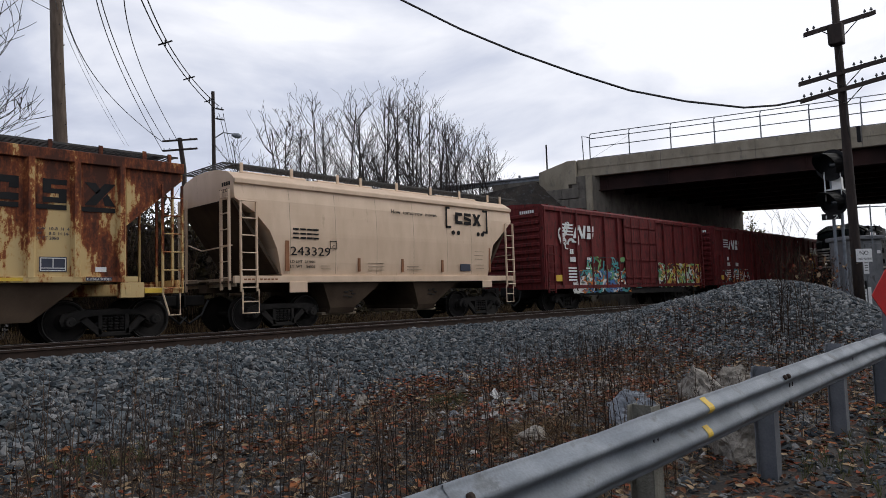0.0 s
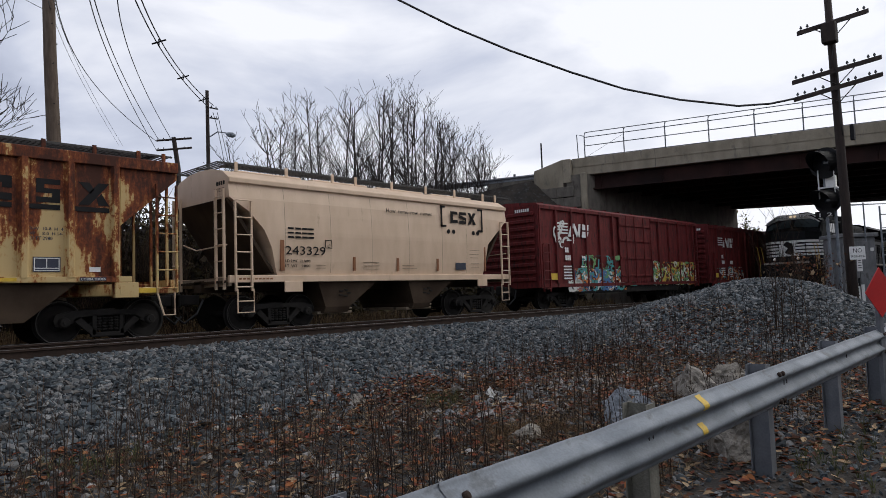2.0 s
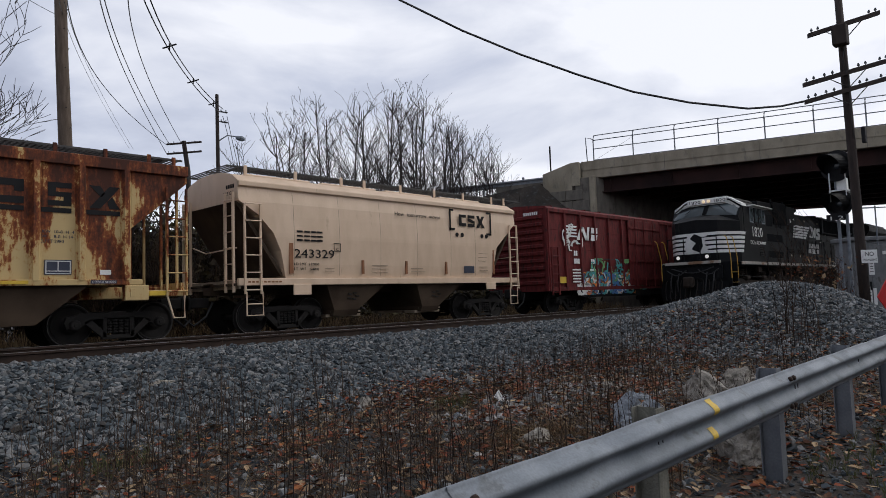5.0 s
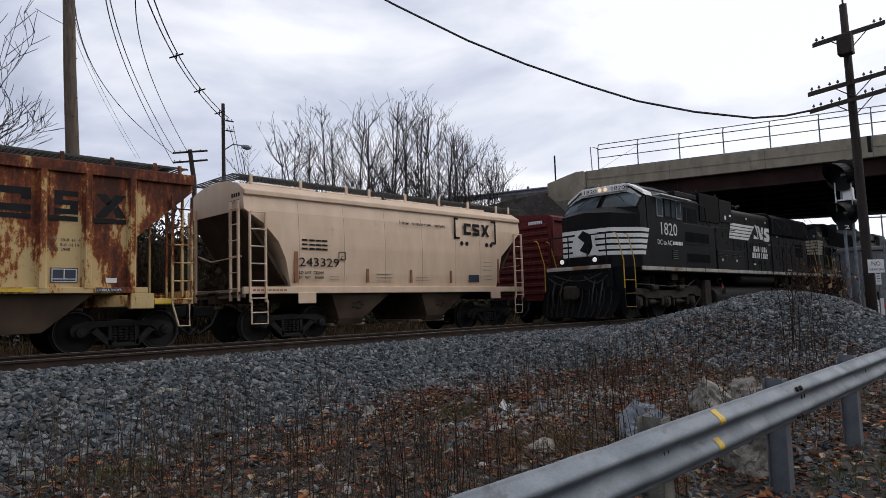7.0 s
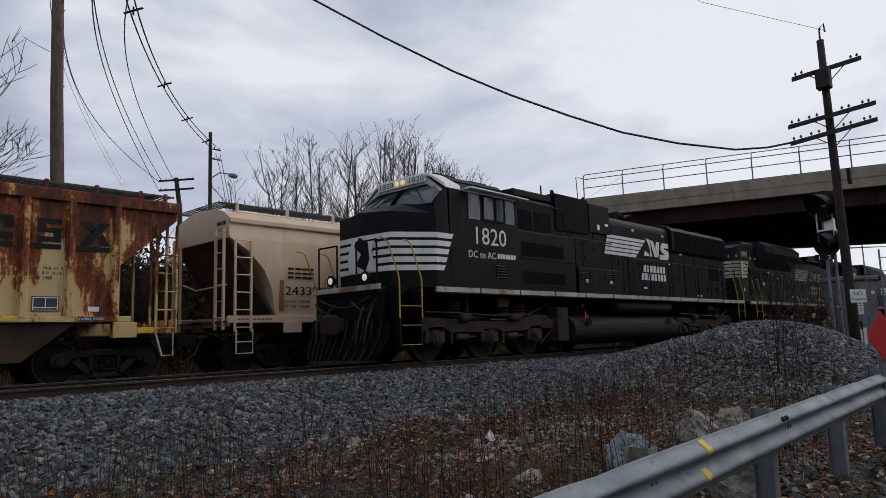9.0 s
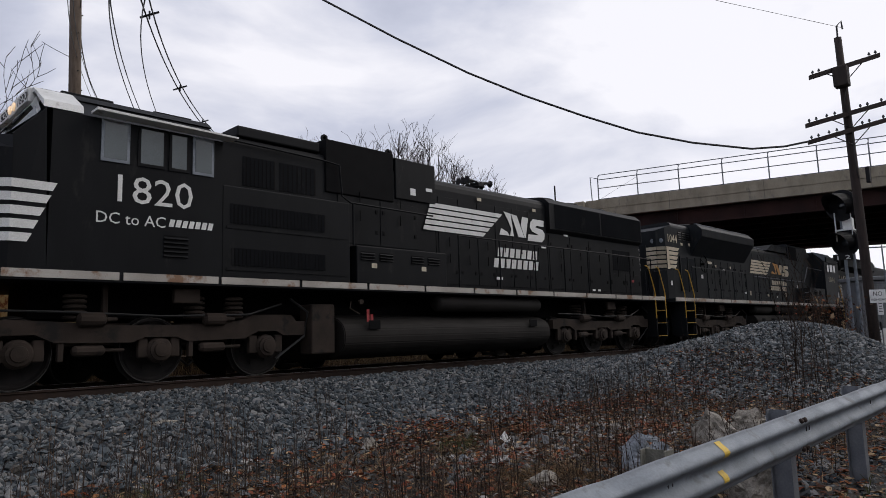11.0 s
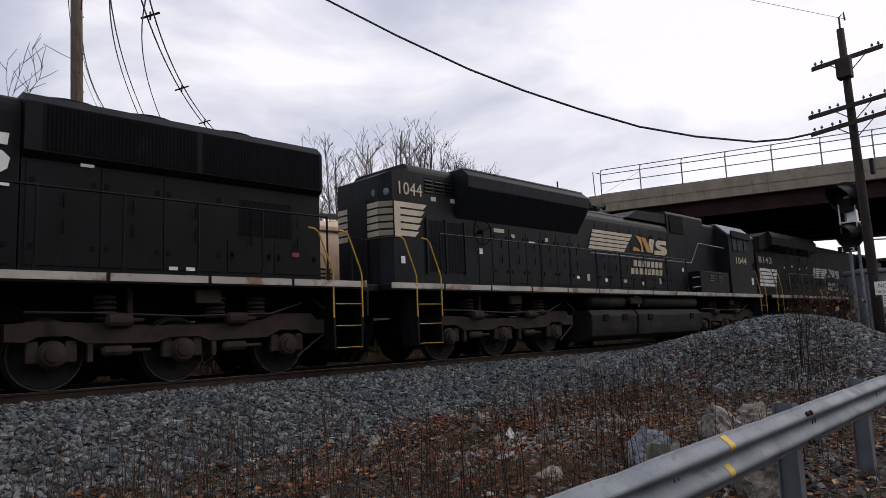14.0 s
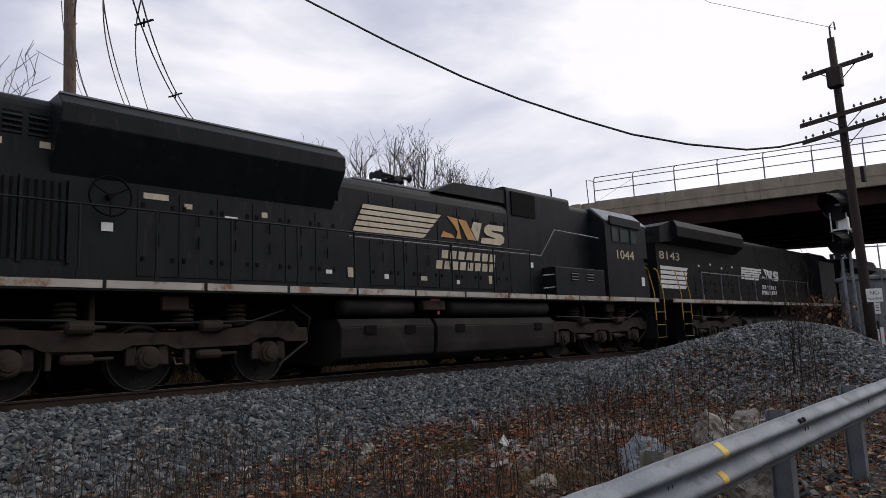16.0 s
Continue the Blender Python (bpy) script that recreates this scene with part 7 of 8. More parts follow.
def steps(lo, x0, x1, d, yellow=True):
    """A step well at a corner of the walkway; d: the way the end lies."""
    for s in (-1, 1):
        bm = B()
        ya, yb = (-1.5, -0.95) if s < 0 else (0.95, 1.5)
        box(bm, (x0, ya, 0.38), (x0 + 0.04, yb, 1.7))
        box(bm, (x1 - 0.04, ya, 0.38), (x1, yb, 1.7))
        box(bm, (x0, (yb if s < 0 else ya) - 0.02, 0.38), (x1, (yb if s < 0 else ya) + 0.02, 1.7))
        w = part("step_well", bm, LOCO, lo)
        for z in (0.40, 0.82, 1.24):
            bm = B()
            box(bm, (x0 + 0.04, ya - 0.01, z), (x1 - 0.04, yb, z + 0.03))
            st = part("step", bm, LOCO, w)
            bm = B()
            box(bm, (x0 + 0.04, (ya - 0.022) if s < 0 else yb, z + 0.018), (x1 - 0.04, ya - 0.011 if s < 0 else yb + 0.012, z + 0.031))
            part("step_edge", bm, HANDY, st, "yellow step edge")
        y = 1.5 * s
        for xa, off in ((x0, -1), (x1, 1)):
            bm = B()
            tube(bm, [(xa, y, 1.0), (xa, y, 1.85), (xa - 0.04, y, 1.98), (xa - 0.32, y, 2.64), (xa - 0.42, y, 2.70), (xa - 0.55, y, 2.71)], 0.017, 7)
            part("grab_rail", bm, HANDY, lo, "yellow grab rail")


def stripes(lo, name, x0, x1, z0, z1, n, y, mat, slant, cut, label):
    """A flag of bars: each bar ends a little shorter than the one above it."""
    bm = B()
    h = (z1 - z0) / n
    for k in range(n):
        zt = z1 - k * h
        zb = zt - h * 0.74
        lx = x0 - slant * (z1 - zt) / (z1 - z0)
        lx2 = x0 - slant * (z1 - zb) / (z1 - z0)
        rx = x1 - cut * k
        prism(bm, [(lx2, zb), (rx - 0.12, zb), (rx, zt), (lx, zt)], "y", y - 0.005, y)
    return part(name, bm, mat, lo, label)


def emblem(lo, x0, w, z0, h, y, mats, label):
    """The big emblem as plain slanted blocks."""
    k = w / 2.0
    p = [([(0.2, 1.0), (0.5, 0.95), (0.6, 0.2), (0.44, 0.2), (0.5, 0.45), (0.36, 0.75)], 0), ([(0.0, 0.2), (0.08, 0.42), (0.34, 0.32), (0.42, 0.2)], 0), ([(0.52, 0.95), (0.76, 0.92), (1.06, 0.2), (0.8, 0.2)], 0), ([(0.92, 0.62), (1.0, 0.92), (1.26, 0.9), (1.12, 0.2), (1.08, 0.2)], 1),
         ([(1.32, 0.6), (1.36, 0.78), (1.48, 0.9), (1.98, 0.9), (1.96, 0.68), (1.6, 0.68), (1.58, 0.62)], 1), ([(1.32, 0.6), (1.58, 0.62), (1.9, 0.56), (2.0, 0.44), (1.74, 0.36), (1.42, 0.46)], 1), ([(1.2, 0.12), (1.24, 0.34), (1.74, 0.36), (2.0, 0.44), (1.97, 0.24), (1.84, 0.12)], 1)]
    for i in (0, 1):
        polys = [[(x0 + a * k, z0 + b * h) for a, b in o] for o, m in p if m == i]
        plates("emblem", polys, y, mats[i], lo, label, 0.005)


def words(lo, rows, y, mat):
    """Company words as rows of slanted blocks: (x0, width, z0, height, letters)."""
    for x0, w, z0, h, n in rows:
        step = w / n
        for k in range(n):
            a = x0 + k * step
            polys = [[(a, z0), (a + step * 0.72, z0), (a + step * 0.72 + h * 0.2, z0 + h), (a + h * 0.2, z0 + h)]]
            plates("word_block", polys, y, mat, lo, "slanted block in a row of lettering", 0.005)


def louvres(lo, x0, x1, z0, z1, y, n, upright=True, mat=LOCO):
    p = box_part(lo, "louvre_panel", (x0, y - 0.004, z0), (x1, y - 0.0005, z1), LOCO_DARK, "dark louvred panel", 0)
    bm = B()
    for k in range(n):
        if upright:
            a = x0 + (x1 - x0) * k / n
            prism(bm, [(a, y - 0.004), (a + (x1 - x0) / n * 0.5, y - 0.03), (a + (x1 - x0) / n * 0.6, y - 0.004)], "z", z0, z1)
        else:
            a = z0 + (z1 - z0) * k / n
            prism(bm, [(y - 0.004, a), (y - 0.03, a + 0.01), (y - 0.004, a + (z1 - z0) / n * 0.6)], "x", x0, x1)
    part("louvre_slats", bm, mat, p)


def doors(lo, xs_, z0, z1, y):
    for a, b in zip(xs_, xs_[1:]):
        d = box_part(lo, "engine_door", (a + 0.015, y - 0.014, z0), (b - 0.015, y - 0.001, z1), LOCO, "", 0.004)
        for z in (z0 + 0.25, z1 - 0.3):
            for x in (a + 0.1, b - 0.1):
                box_part(d, "latch", (x - 0.03, y - 0.026, z), (x + 0.03, y - 0.015, z + 0.08), LOCO_DARK, "", 0)
        for z in (z0 + 0.5, z0 + 0.9):
            bm = B()
            tube(bm, [((a + b) / 2, y - 0.05, z), ((a + b) / 2, y - 0.05, z + 0.22)], 0.012, 5)
            part("door_handle", bm, LOCO_DARK, d)


def tags(lo, spots, y):
    for x, z, w, h, m in spots:
        box_part(lo, "notice", (x, y - 0.006, z), (x + w, y - 0.001, z + h), m, "small warning sticker", 0)


def fan(lo, x, z, r):
    bm = B()
    lathe(bm, (x, 0, z), (0, 0, 1), [(0, r), (0.14, r), (0.16, r - 0.03), (0.17, r * 0.4), (0.2, 0.1)], 28)
    part("roof_fan", bm, LOCO, lo, "round roof fan")


def horn(lo, x, z):
    bm = B()
    for k, y in enumerate((-0.16, 0.0, 0.16)):
        for d in ((-1, 1) if k != 1 else (-1,)):
            lathe(bm, (x + 0.06 * d, y, z + 0.14), (d, 0, 0.03), [(0, 0.03), (0.25, 0.035), (0.36, 0.05), (0.42, 0.10), (0.425, 0.02)], 12)
    box(bm, (x - 0.12, -0.25, z), (x + 0.12, 0.25, z + 0.12), 0.02)
    box(bm, (x - 0.05, -0.06, z - 0.3), (x + 0.05, 0.06, z + 0.02), 0.01)
    part("air_horn", bm, BLACK, lo, "black multi-trumpet air horn")


def coupling(lo, x, d):
    bm = B()
    box(bm, (min(x, x + d * 0.45), -0.14, 0.75), (max(x, x + d * 0.45), 0.14, 1.05), 0.03)
    box(bm, (min(x + d * 0.35, x + d * 0.62), -0.2, 0.68), (max(x + d * 0.35, x + d * 0.62), 0.2, 1.12), 0.06)
    part("coupler", bm, DUSTY, lo)
    for y in (-0.9, -0.6, 0.6, 0.9):
        bm = B()
        tube(bm, [(x, y, 1.3), (x + d * 0.18, y * 1.02, 0.9), (x + d * 0.22, y * 0.95, 0.5), (x + d * 0.1, y * 0.9, 0.3)], 0.028, 6)
        part("air_hose", bm, CABLE, lo)


def plow(lo, x, d):
    bm = B()
    a = [(x, -1.45), (x + d * 0.25, 0.0), (x, 1.45)]
    vs = []
    for z, off, w in ((0.12, 0.30, 0.86), (0.3, 0.22, 0.95), (0.6, 0.08, 1.0), (0.9, 0.0, 0.98), (1.05, 0.02, 0.9)):
        vs.append([bm.verts.new((px_ + d * off, py_ * w, z)) for px_, py_ in a])
    for p, q in zip(vs, vs[1:]):
        for i in range(2):
            bm.faces.new((p[i], p[i + 1], q[i + 1], q[i]))
    bmesh.ops.solidify(bm, geom=bm.faces[:], thickness=0.03)
    pl = part("snow_plow", bm, LOCO, lo, "black pilot plow")
    for k in range(11):
        y = -1.2 + 0.24 * k
        bow = x + d * 0.25 * (1 - abs(y) / 1.45)
        bm = B()
        tube(bm, [(bow + d * 0.02, y * 0.95, 1.0), (bow + d * 0.04, y, 0.88), (bow + d * 0.11, y, 0.6), (bow + d * 0.25, y * 0.95, 0.3), (bow + d * 0.33, y * 0.88, 0.14)], 0.022, 5)
        part("plow_rib", bm, TRUCK, pl, "worn upright rib")
    for y0, y1, z in ((-1.1, -0.25, 1.42), (0.25, 1.1, 1.42), (-0.9, 0.9, 1.5)):
        bm = B()
        tube(bm, [(x + d * 0.12, y0 + (y1 - y0) * k / 8, z - 0.22 * math.sin(math.pi * k / 8)) for k in range(9)], 0.022, 6)
        part("air_hose", bm, CABLE, lo)
    box_part(lo, "end_plate", (min(x, x - d * 0.06), -1.2, 0.75), (max(x, x - d * 0.06), 1.2, 1.56), LOCO)


def fuel_tank(lo, x0, x1, facet=False):
    o = [(-1.4, 0.55), (-1.36, 0.35), (-1.0, 0.2), (1.0, 0.2), (1.36, 0.35), (1.4, 0.55), (1.42, 0.95), (1.3, 1.12), (-1.3, 1.12), (-1.42, 0.95)]
    if not facet:
        o = [(1.42 * math.copysign(abs(math.cos(t)) ** 0.6, math.cos(t)), 0.66 + 0.47 * math.copysign(abs(math.sin(t)) ** 0.8, math.sin(t))) for t in [2 * math.pi * k / 28 for k in range(28)]]
    t = prism_part(lo, "fuel_tank", o, "x", x0, x1, TANKM, "dusty black fuel tank", 0.02)
    for x in (x0 + 0.6, x1 - 0.9):
        box_part(t, "filler_plate", (x, -1.44, 0.8), (x + 0.3, -1.415, 0.98), LOCO_DARK, "", 0.005)


def reservoir(lo, x0, x1, z=1.37, y=-1.2, r=0.19):
    bm = B()
    lathe(bm, (x0, y, z), (1, 0, 0), [(0, r * 0.4), (0.04, r * 0.85), (0.1, r), (x1 - x0 - 0.1, r), (x1 - x0 - 0.04, r * 0.85), (x1 - x0, r * 0.4)], 18)
    part("air_reservoir", bm, TANKM, lo, "long cylindrical air reservoir", True)


rolling = []

# --- the leading locomotive ---
A = loco_thing("black and white leading diesel locomotive with a striped nose")
deck(A, -4.3, 15.0)
box_part(A, "front_platform", (-5.66, -1.1, 1.56), (-4.3, 1.1, 1.70), LOCO)
box_part(A, "platform_edge", (-5.72, -1.2, 1.64), (-5.66, 1.2, 1.76), SILLW, "white front platform edge", 0.01)
plow(A, -5.6, -1)
coupling(A, -5.66, -1)
coupling(A, 15.05, 1)
box_part(A, "end_plate", (14.98, -1.45, 0.6), (15.04, 1.45, 1.56), LOCO)
steps(A, -5.4, -4.72, -1)
steps(A, 14.3, 15.0, 1)
# nose
plan = [(-4.2, -1.5), (-5.1, -0.92), (-5.18, 0), (-5.1, 0.92), (-4.2, 1.5)]
bm = B()
low = [bm.verts.new((x, y, 1.7)) for x, y in plan]
mid_ = [bm.verts.new((x, y, 3.42 + 0.12 * (1 - abs(y) / 1.5))) for x, y in plan]
top = [bm.verts.new((-4.2, -1.45, 3.62)), bm.verts.new((-4.55, -0.75, 3.72)), bm.verts.new((-4.6, 0, 3.74)), bm.verts.new((-4.55, 0.75, 3.72)), bm.verts.new((-4.2, 1.45, 3.62))]
for i in range(4):
    bm.faces.new((low[i], mid_[i], mid_[i + 1], low[i + 1]))
    bm.faces.new((mid_[i], top[i], top[i + 1], mid_[i + 1]))
cap = [bm.verts.new((-4.15, -1.45, 3.62)), bm.verts.new((-4.15, 0, 3.78)), bm.verts.new((-4.15, 1.45, 3.62))]
bm.faces.new((top[0], cap[0], cap[1], top[2], top[1]))
bm.faces.new((top[2], cap[1], cap[2], top[4], top[3]))
bmesh.ops.recalc_face_normals(bm, faces=bm.faces)
part("nose", bm, LOCO, A, "black wide nose")
ext = [(-3.62, -1.508)] + [(x - 0.004, y * 1.004) for x, y in plan] + [(-3.62, 1.508)]
for k in range(5):
    zt = 2.98 - 0.19 * k
    bm = B()
    pts = [(ext[0][0] - 0.075 * k, ext[0][1])] + [(-4.2, -1.508)] + [(x - 0.008, y) for x, y in plan[1:4]] + [(-4.2, 1.508)] + [(ext[-1][0] - 0.075 * k, ext[-1][1])]
    a = [bm.verts.new((x, y, zt)) for x, y in pts]
    b = [bm.verts.new((x - (0.06 if i in (0, 6) else 0), y, zt - 0.125)) for i, (x, y) in enumerate(pts)]
    for i in range(6):
        bm.faces.new((a[i], b[i], b[i + 1], a[i + 1]))
    part("nose_stripe", bm, LWHITE, A, "white band round the nose")
bm = B()
prism(bm, [(-0.55, 2.12), (0.45, 2.12), (0.5, 2.5), (0.35, 2.85), (-0.1, 2.98), (-0.5, 2.9), (-0.35, 2.55)], "x", -5.205, -5.188)
em = part("nose_emblem", bm, LWHITE, A, "white nose emblem field")
bm = B()
prism(bm, [(-0.15, 2.14), (0.2, 2.3), (0.0, 2.55), (0.25, 2.75), (0.05, 2.95), (-0.25, 2.8), (-0.3, 2.4)], "x", -5.214, -5.206)
part("nose_figure", bm, LOCO, em, "plain black curved shape")
for y in (-0.62, 0.62):
    bm = B()
    lathe(bm, (-5.6, y, 1.94), (-1, 0, 0), [(-0.1, 0.08), (0.0, 0.14), (0.03, 0.14), (0.031, 0.11)], 16)
    tube(bm, [(-5.6, y, 1.7), (-5.6, y, 1.86)], 0.03, 6)
    h = part("ditch_light", bm, LOCO, A)
    bm = B()
    lathe(bm, (-5.634, y, 1.94), (-1, 0, 0), [(0, 0.08), (0.02, 0.07), (0.03, 0.02)], 14)
    part("lens", bm, DITCH, h, "lit white ditch lamp lens")
bm = B()
for y in (-1.05, -0.35, 0.35, 1.05):
    tube(bm, [(-5.64, y, 1.7), (-5.64, y, 2.75)], 0.022, 6)
tube(bm, [(-5.64, -1.05, 2.75), (-5.64, -0.35, 2.75)], 0.022, 6)
tube(bm, [(-5.64, 1.05, 2.75), (-5.64, 0.35, 2.75)], 0.022, 6)
part("front_handrail", bm, LOCO, A)
# cab
cab = [(-1.5, 1.7), (1.5, 1.7), (1.5, 4.08), (0.95, 4.46), (-0.95, 4.46), (-1.5, 4.08)]
bm = B()
prism(bm, cab, "x", -3.72, -1.05)
part("cab", bm, LOCO, A, "wide black crew cab")
bm = B()
vs = [bm.verts.new(c) for c in ((-4.2, -1.5, 1.7), (-4.2, 1.5, 1.7), (-4.2, 1.46, 3.64), (-4.2, 0, 3.8), (-4.2, -1.46, 3.64), (-3.8, -1.5, 4.08), (-3.72, -0.95, 4.46), (-3.72, 0.95, 4.46), (-3.8, 1.5, 4.08), (-3.72, -1.5, 1.7), (-3.72, 1.5, 1.7))]
for f in ((4, 5, 6, 7, 8, 2, 3), (0, 9, 5, 4), (1, 2, 8, 10)):
    bm.faces.new([vs[i] for i in f])
bmesh.ops.recalc_face_normals(bm, faces=bm.faces)
part("cab_front", bm, LOCO, A)
for s in (-1, 1):
    bm = B()
    q = [(-4.22, s * 0.1, 3.80), (-4.22, s * 1.38, 3.68), (-3.86, s * 1.38, 4.04), (-3.81, s * 1.12, 4.25), (-3.81, s * 0.1, 4.25)]
    bm.faces.new([bm.verts.new(c) for c in q])
    bmesh.ops.solidify(bm, geom=bm.faces[:], thickness=0.02)
    ws = part("windshield", bm, GLASSY, A, "windshield pane, its tint lightened for reflected sky")
    bm = B()
    tube(bm, [(-3.86, s * 0.5, 4.26), (-4.1, s * 0.9, 3.92)], 0.014, 5)
    part("wiper", bm, BLACK, ws)
bm = B()
prism(bm, [(-0.98, 4.47), (0.98, 4.47), (0.8, 4.6), (-0.8, 4.6)], "x", -3.72, -1.0)
part("cab_roof", bm, LOCO, A)
bm = B()
prism(bm, [(-1.5, 4.1), (-0.95, 4.48), (0.95, 4.48), (1.5, 4.1), (1.46, 4.22), (0.9, 4.56), (-0.9, 4.56), (-1.46, 4.22)], "x", -3.84, -3.3)
part("roof_brow", bm, LWHITE, A, "white band over the windshield")
bm = B()
box(bm, (-3.9, -0.86, 4.33), (-3.55, 0.86, 4.57), 0.03)
fascia = B()
fascia_top = [(-3.83, -1.42, 4.06), (-3.78, -0.96, 4.4), (-3.78, 0.96, 4.4), (-3.83, 1.42, 4.06), (-3.87, 1.4, 4.0), (-3.835, 0.9, 4.27), (-3.835, -0.9, 4.27), (-3.87, -1.4, 4.0)]
va = [fascia.verts.new((x - 0.03, y, z)) for x, y, z in fascia_top]
for q in ((0, 1, 6, 7), (1, 2, 5, 6), (2, 3, 4, 5)):
    fascia.faces.new([va[k] for k in q])
bmesh.ops.solidify(fascia, geom=fascia.faces[:], thickness=0.02)
part("cab_fascia", fascia, LWHITE, A, "white fascia over the windshield")
nb = part("number_box", bm, LWHITE, A, "white box with the headlight and number boards")
for s in (-1, 1):
    bm = B()
    box(bm, (-3.912, min(s * 0.26, s * 0.82), 4.34), (-3.902, max(s * 0.26, s * 0.82), 4.535))
    part("number_board", bm, LWHITE, nb)
    y0 = 0.82 if s > 0 else -0.28
    letters("board_number", "1820", 0.19, Matrix.Translation((-3.914, y0 - 0.02, 4.37)) @ Matrix.Rotation(radians(-90), 4, "Z") @ SIDE, DARKTEXT, nb, 0.5, thick=0.002)
    bm = B()
    lathe(bm, (-3.904, s * 0.11, 4.44), (-1, 0, 0), [(0, 0.07), (0.02, 0.07), (0.03, 0.05), (0.031, 0.01)], 14)
    part("headlight", bm, HEADLAMP, nb, "lit warm headlight")
bm = B()
lathe(bm, (-2.2, 0.1, 4.6), (0, 0, 1), [(0, 0.3), (0.1, 0.3), (0.12, 0.1)], 12)
box(bm, (-3.4, -0.7, 4.6), (-2.6, -0.2, 4.68), 0.02)
box(bm, (-1.9, -0.6, 4.6), (-1.2, 0.4, 4.7), 0.02)
part("roof_antenna", bm, LOCO, A)
for s in (-1, 1):
    y = 1.5 * s
    for a, b in ((-3.05, -2.62), (-2.5, -2.05), (-2.0, -1.66), (-1.6, -1.22)):
        ya, yb = (y - 0.02, y - 0.002) if s < 0 else (y + 0.002, y + 0.02)
        f = box_part(A, "window_frame", (a, ya, 3.42), (b, yb, 4.08), GALV if a in (-3.05, -1.6) else LOCO, "pale metal cab window frame", 0.004)
        box_part(f, "pane", (a + 0.045, ya - 0.003 if s < 0 else yb, 3.47), (b - 0.045, ya if s < 0 else yb + 0.003, 4.03), GLASSY, "dark cab glass", 0)
    bm = B()
    prism(bm, [(-3.2, 4.12), (-0.9, 4.1), (-0.9, 4.13), (-3.2, 4.16)], "y", min(y, y + s * 0.28), max(y, y + s * 0.28))
    part("sunshade", bm, LWHITE, A, "white window sunshade")
letters("road_number", "1820", 0.62, side_text(-2.92, -1.502, 2.82), LWHITE, A, 1.2)
letters("slogan", "DC to AC", 0.25, side_text(-3.1, -1.502, 2.47), LWHITE, A, 1.05)
for k in range(7):
    plates("model_bar", [[(-1.98 + 0.11 * k, 2.5), (-1.9 + 0.11 * k, 2.5), (-1.87 + 0.11 * k, 2.62), (-1.95 + 0.11 * k, 2.62)]], -1.502, LWHITE, A, "small white block")
louvres(A, -2.05, -1.65, 2.0, 2.36, -1.5, 5, False)
# inverter cabinets behind the cab
box_part(A, "equipment_cabinet", (-1.03, -1.46, 1.72), (1.72, 1.46, 3.34), LOCO, "", 0.02)
louvres(A, -0.88, 1.12, 2.68, 3.02, -1.462, 26)
louvres(A, -0.86, 1.12, 1.94, 2.24, -1.462, 26)
for z in (1.85, 2.58):
    box_part(A, "cabinet_door", (-0.95, -1.474, z), (1.6, -1.4615, z + 0.045), LOCO, "door edge", 0)
prism_part(A, "hood", hood_outline(1.0, 4.43), "x", -1.05, 4.62, LOCO)
box_part(A, "roof_box", (-0.5, -0.98, 4.43), (1.35, 0.98, 4.64), LOCO, "", 0.03)
for a, b in ((-0.4, 0.28), (0.38, 1.22)):
    louvres(A, a, b, 3.5, 4.05, -1.001, 8)
box_part(A, "dynamic_brake", (1.45, -1.04, 3.62), (3.3, 1.04, 4.74), LOCO_DARK, "dark meshed dynamic brake box", 0.02)
box_part(A, "dynamic_brake", (3.36, -1.04, 3.72), (4.62, 1.04, 4.66), LOCO, "", 0.02)
for x in (1.5, 3.25):
    bm = B()
    lathe(bm, (x, -0.9, 4.78), (0, -1, 0), [(0, 0.08), (0.04, 0.08), (0.041, 0.04), (0.0, 0.04)], 12)
    part("lifting_eye", bm, LOCO, A)
box_part(A, "side_cabinet", (1.9, -1.45, 1.72), (4.5, -1.0, 2.5), LOCO, "", 0.02)
for x in (2.0, 2.5, 3.4, 3.9):
    louvres(A, x, x + 0.36, 2.2, 2.38, -1.452, 3, False, LOCO)
tags(A, [(2.28, 2.05, 0.14, 0.1, LCREAM), (3.7, 2.05, 0.14, 0.1, LCREAM)], -1.452)
doors(A, [1.75, 2.9, 4.05], 2.6, 3.6, -1.0)
bm = B()
tube(bm, [(-0.7, -1.06, 4.3), (1.3, -1.08, 4.25), (1.75, -1.1, 4.2), (1.8, -1.12, 3.55), (1.95, -1.2, 3.42), (4.3, -1.25, 3.38)], 0.02, 6)
tube(bm, [(1.86, -1.4, 3.35), (1.86, -1.4, 2.5)], 0.02, 6)
part("hood_rail", bm, LOCO, A)
prism_part(A, "hood", hood_outline(1.0, 4.42, 0.3), "x", 4.64, 9.08, LOCO)
doors(A, [4.7, 5.4, 6.1, 6.8, 7.5, 8.2, 9.0], 1.85, 3.95, -1.0)
stripes(A, "flag_stripes", 4.45, 7.1, 3.06, 3.76, 5, -1.028, LWHITE, 0.28, 0.17, "white flag of horizontal bars")
emblem(A, 6.95, 2.0, 3.05, 0.8, -1.028, (LWHITE, LWHITE), "white emblem of slanted blocks")
words(A, [(6.85, 1.75, 2.63, 0.24, 7), (6.68, 1.95, 2.34, 0.24, 8)], -1.016, LWHITE)
tags(A, [(6.75, 2.02, 0.25, 0.07, LWHITE), (4.3, 4.0, 0.2, 0.08, WHITE), (6.1, 4.0, 0.16, 0.08, LCREAM), (8.4, 3.98, 0.15, 0.08, LCREAM), (8.75, 2.98, 0.2, 0.07, WHITE), (3.8, 3.85, 0.16, 0.16, WHITE)], -1.042)
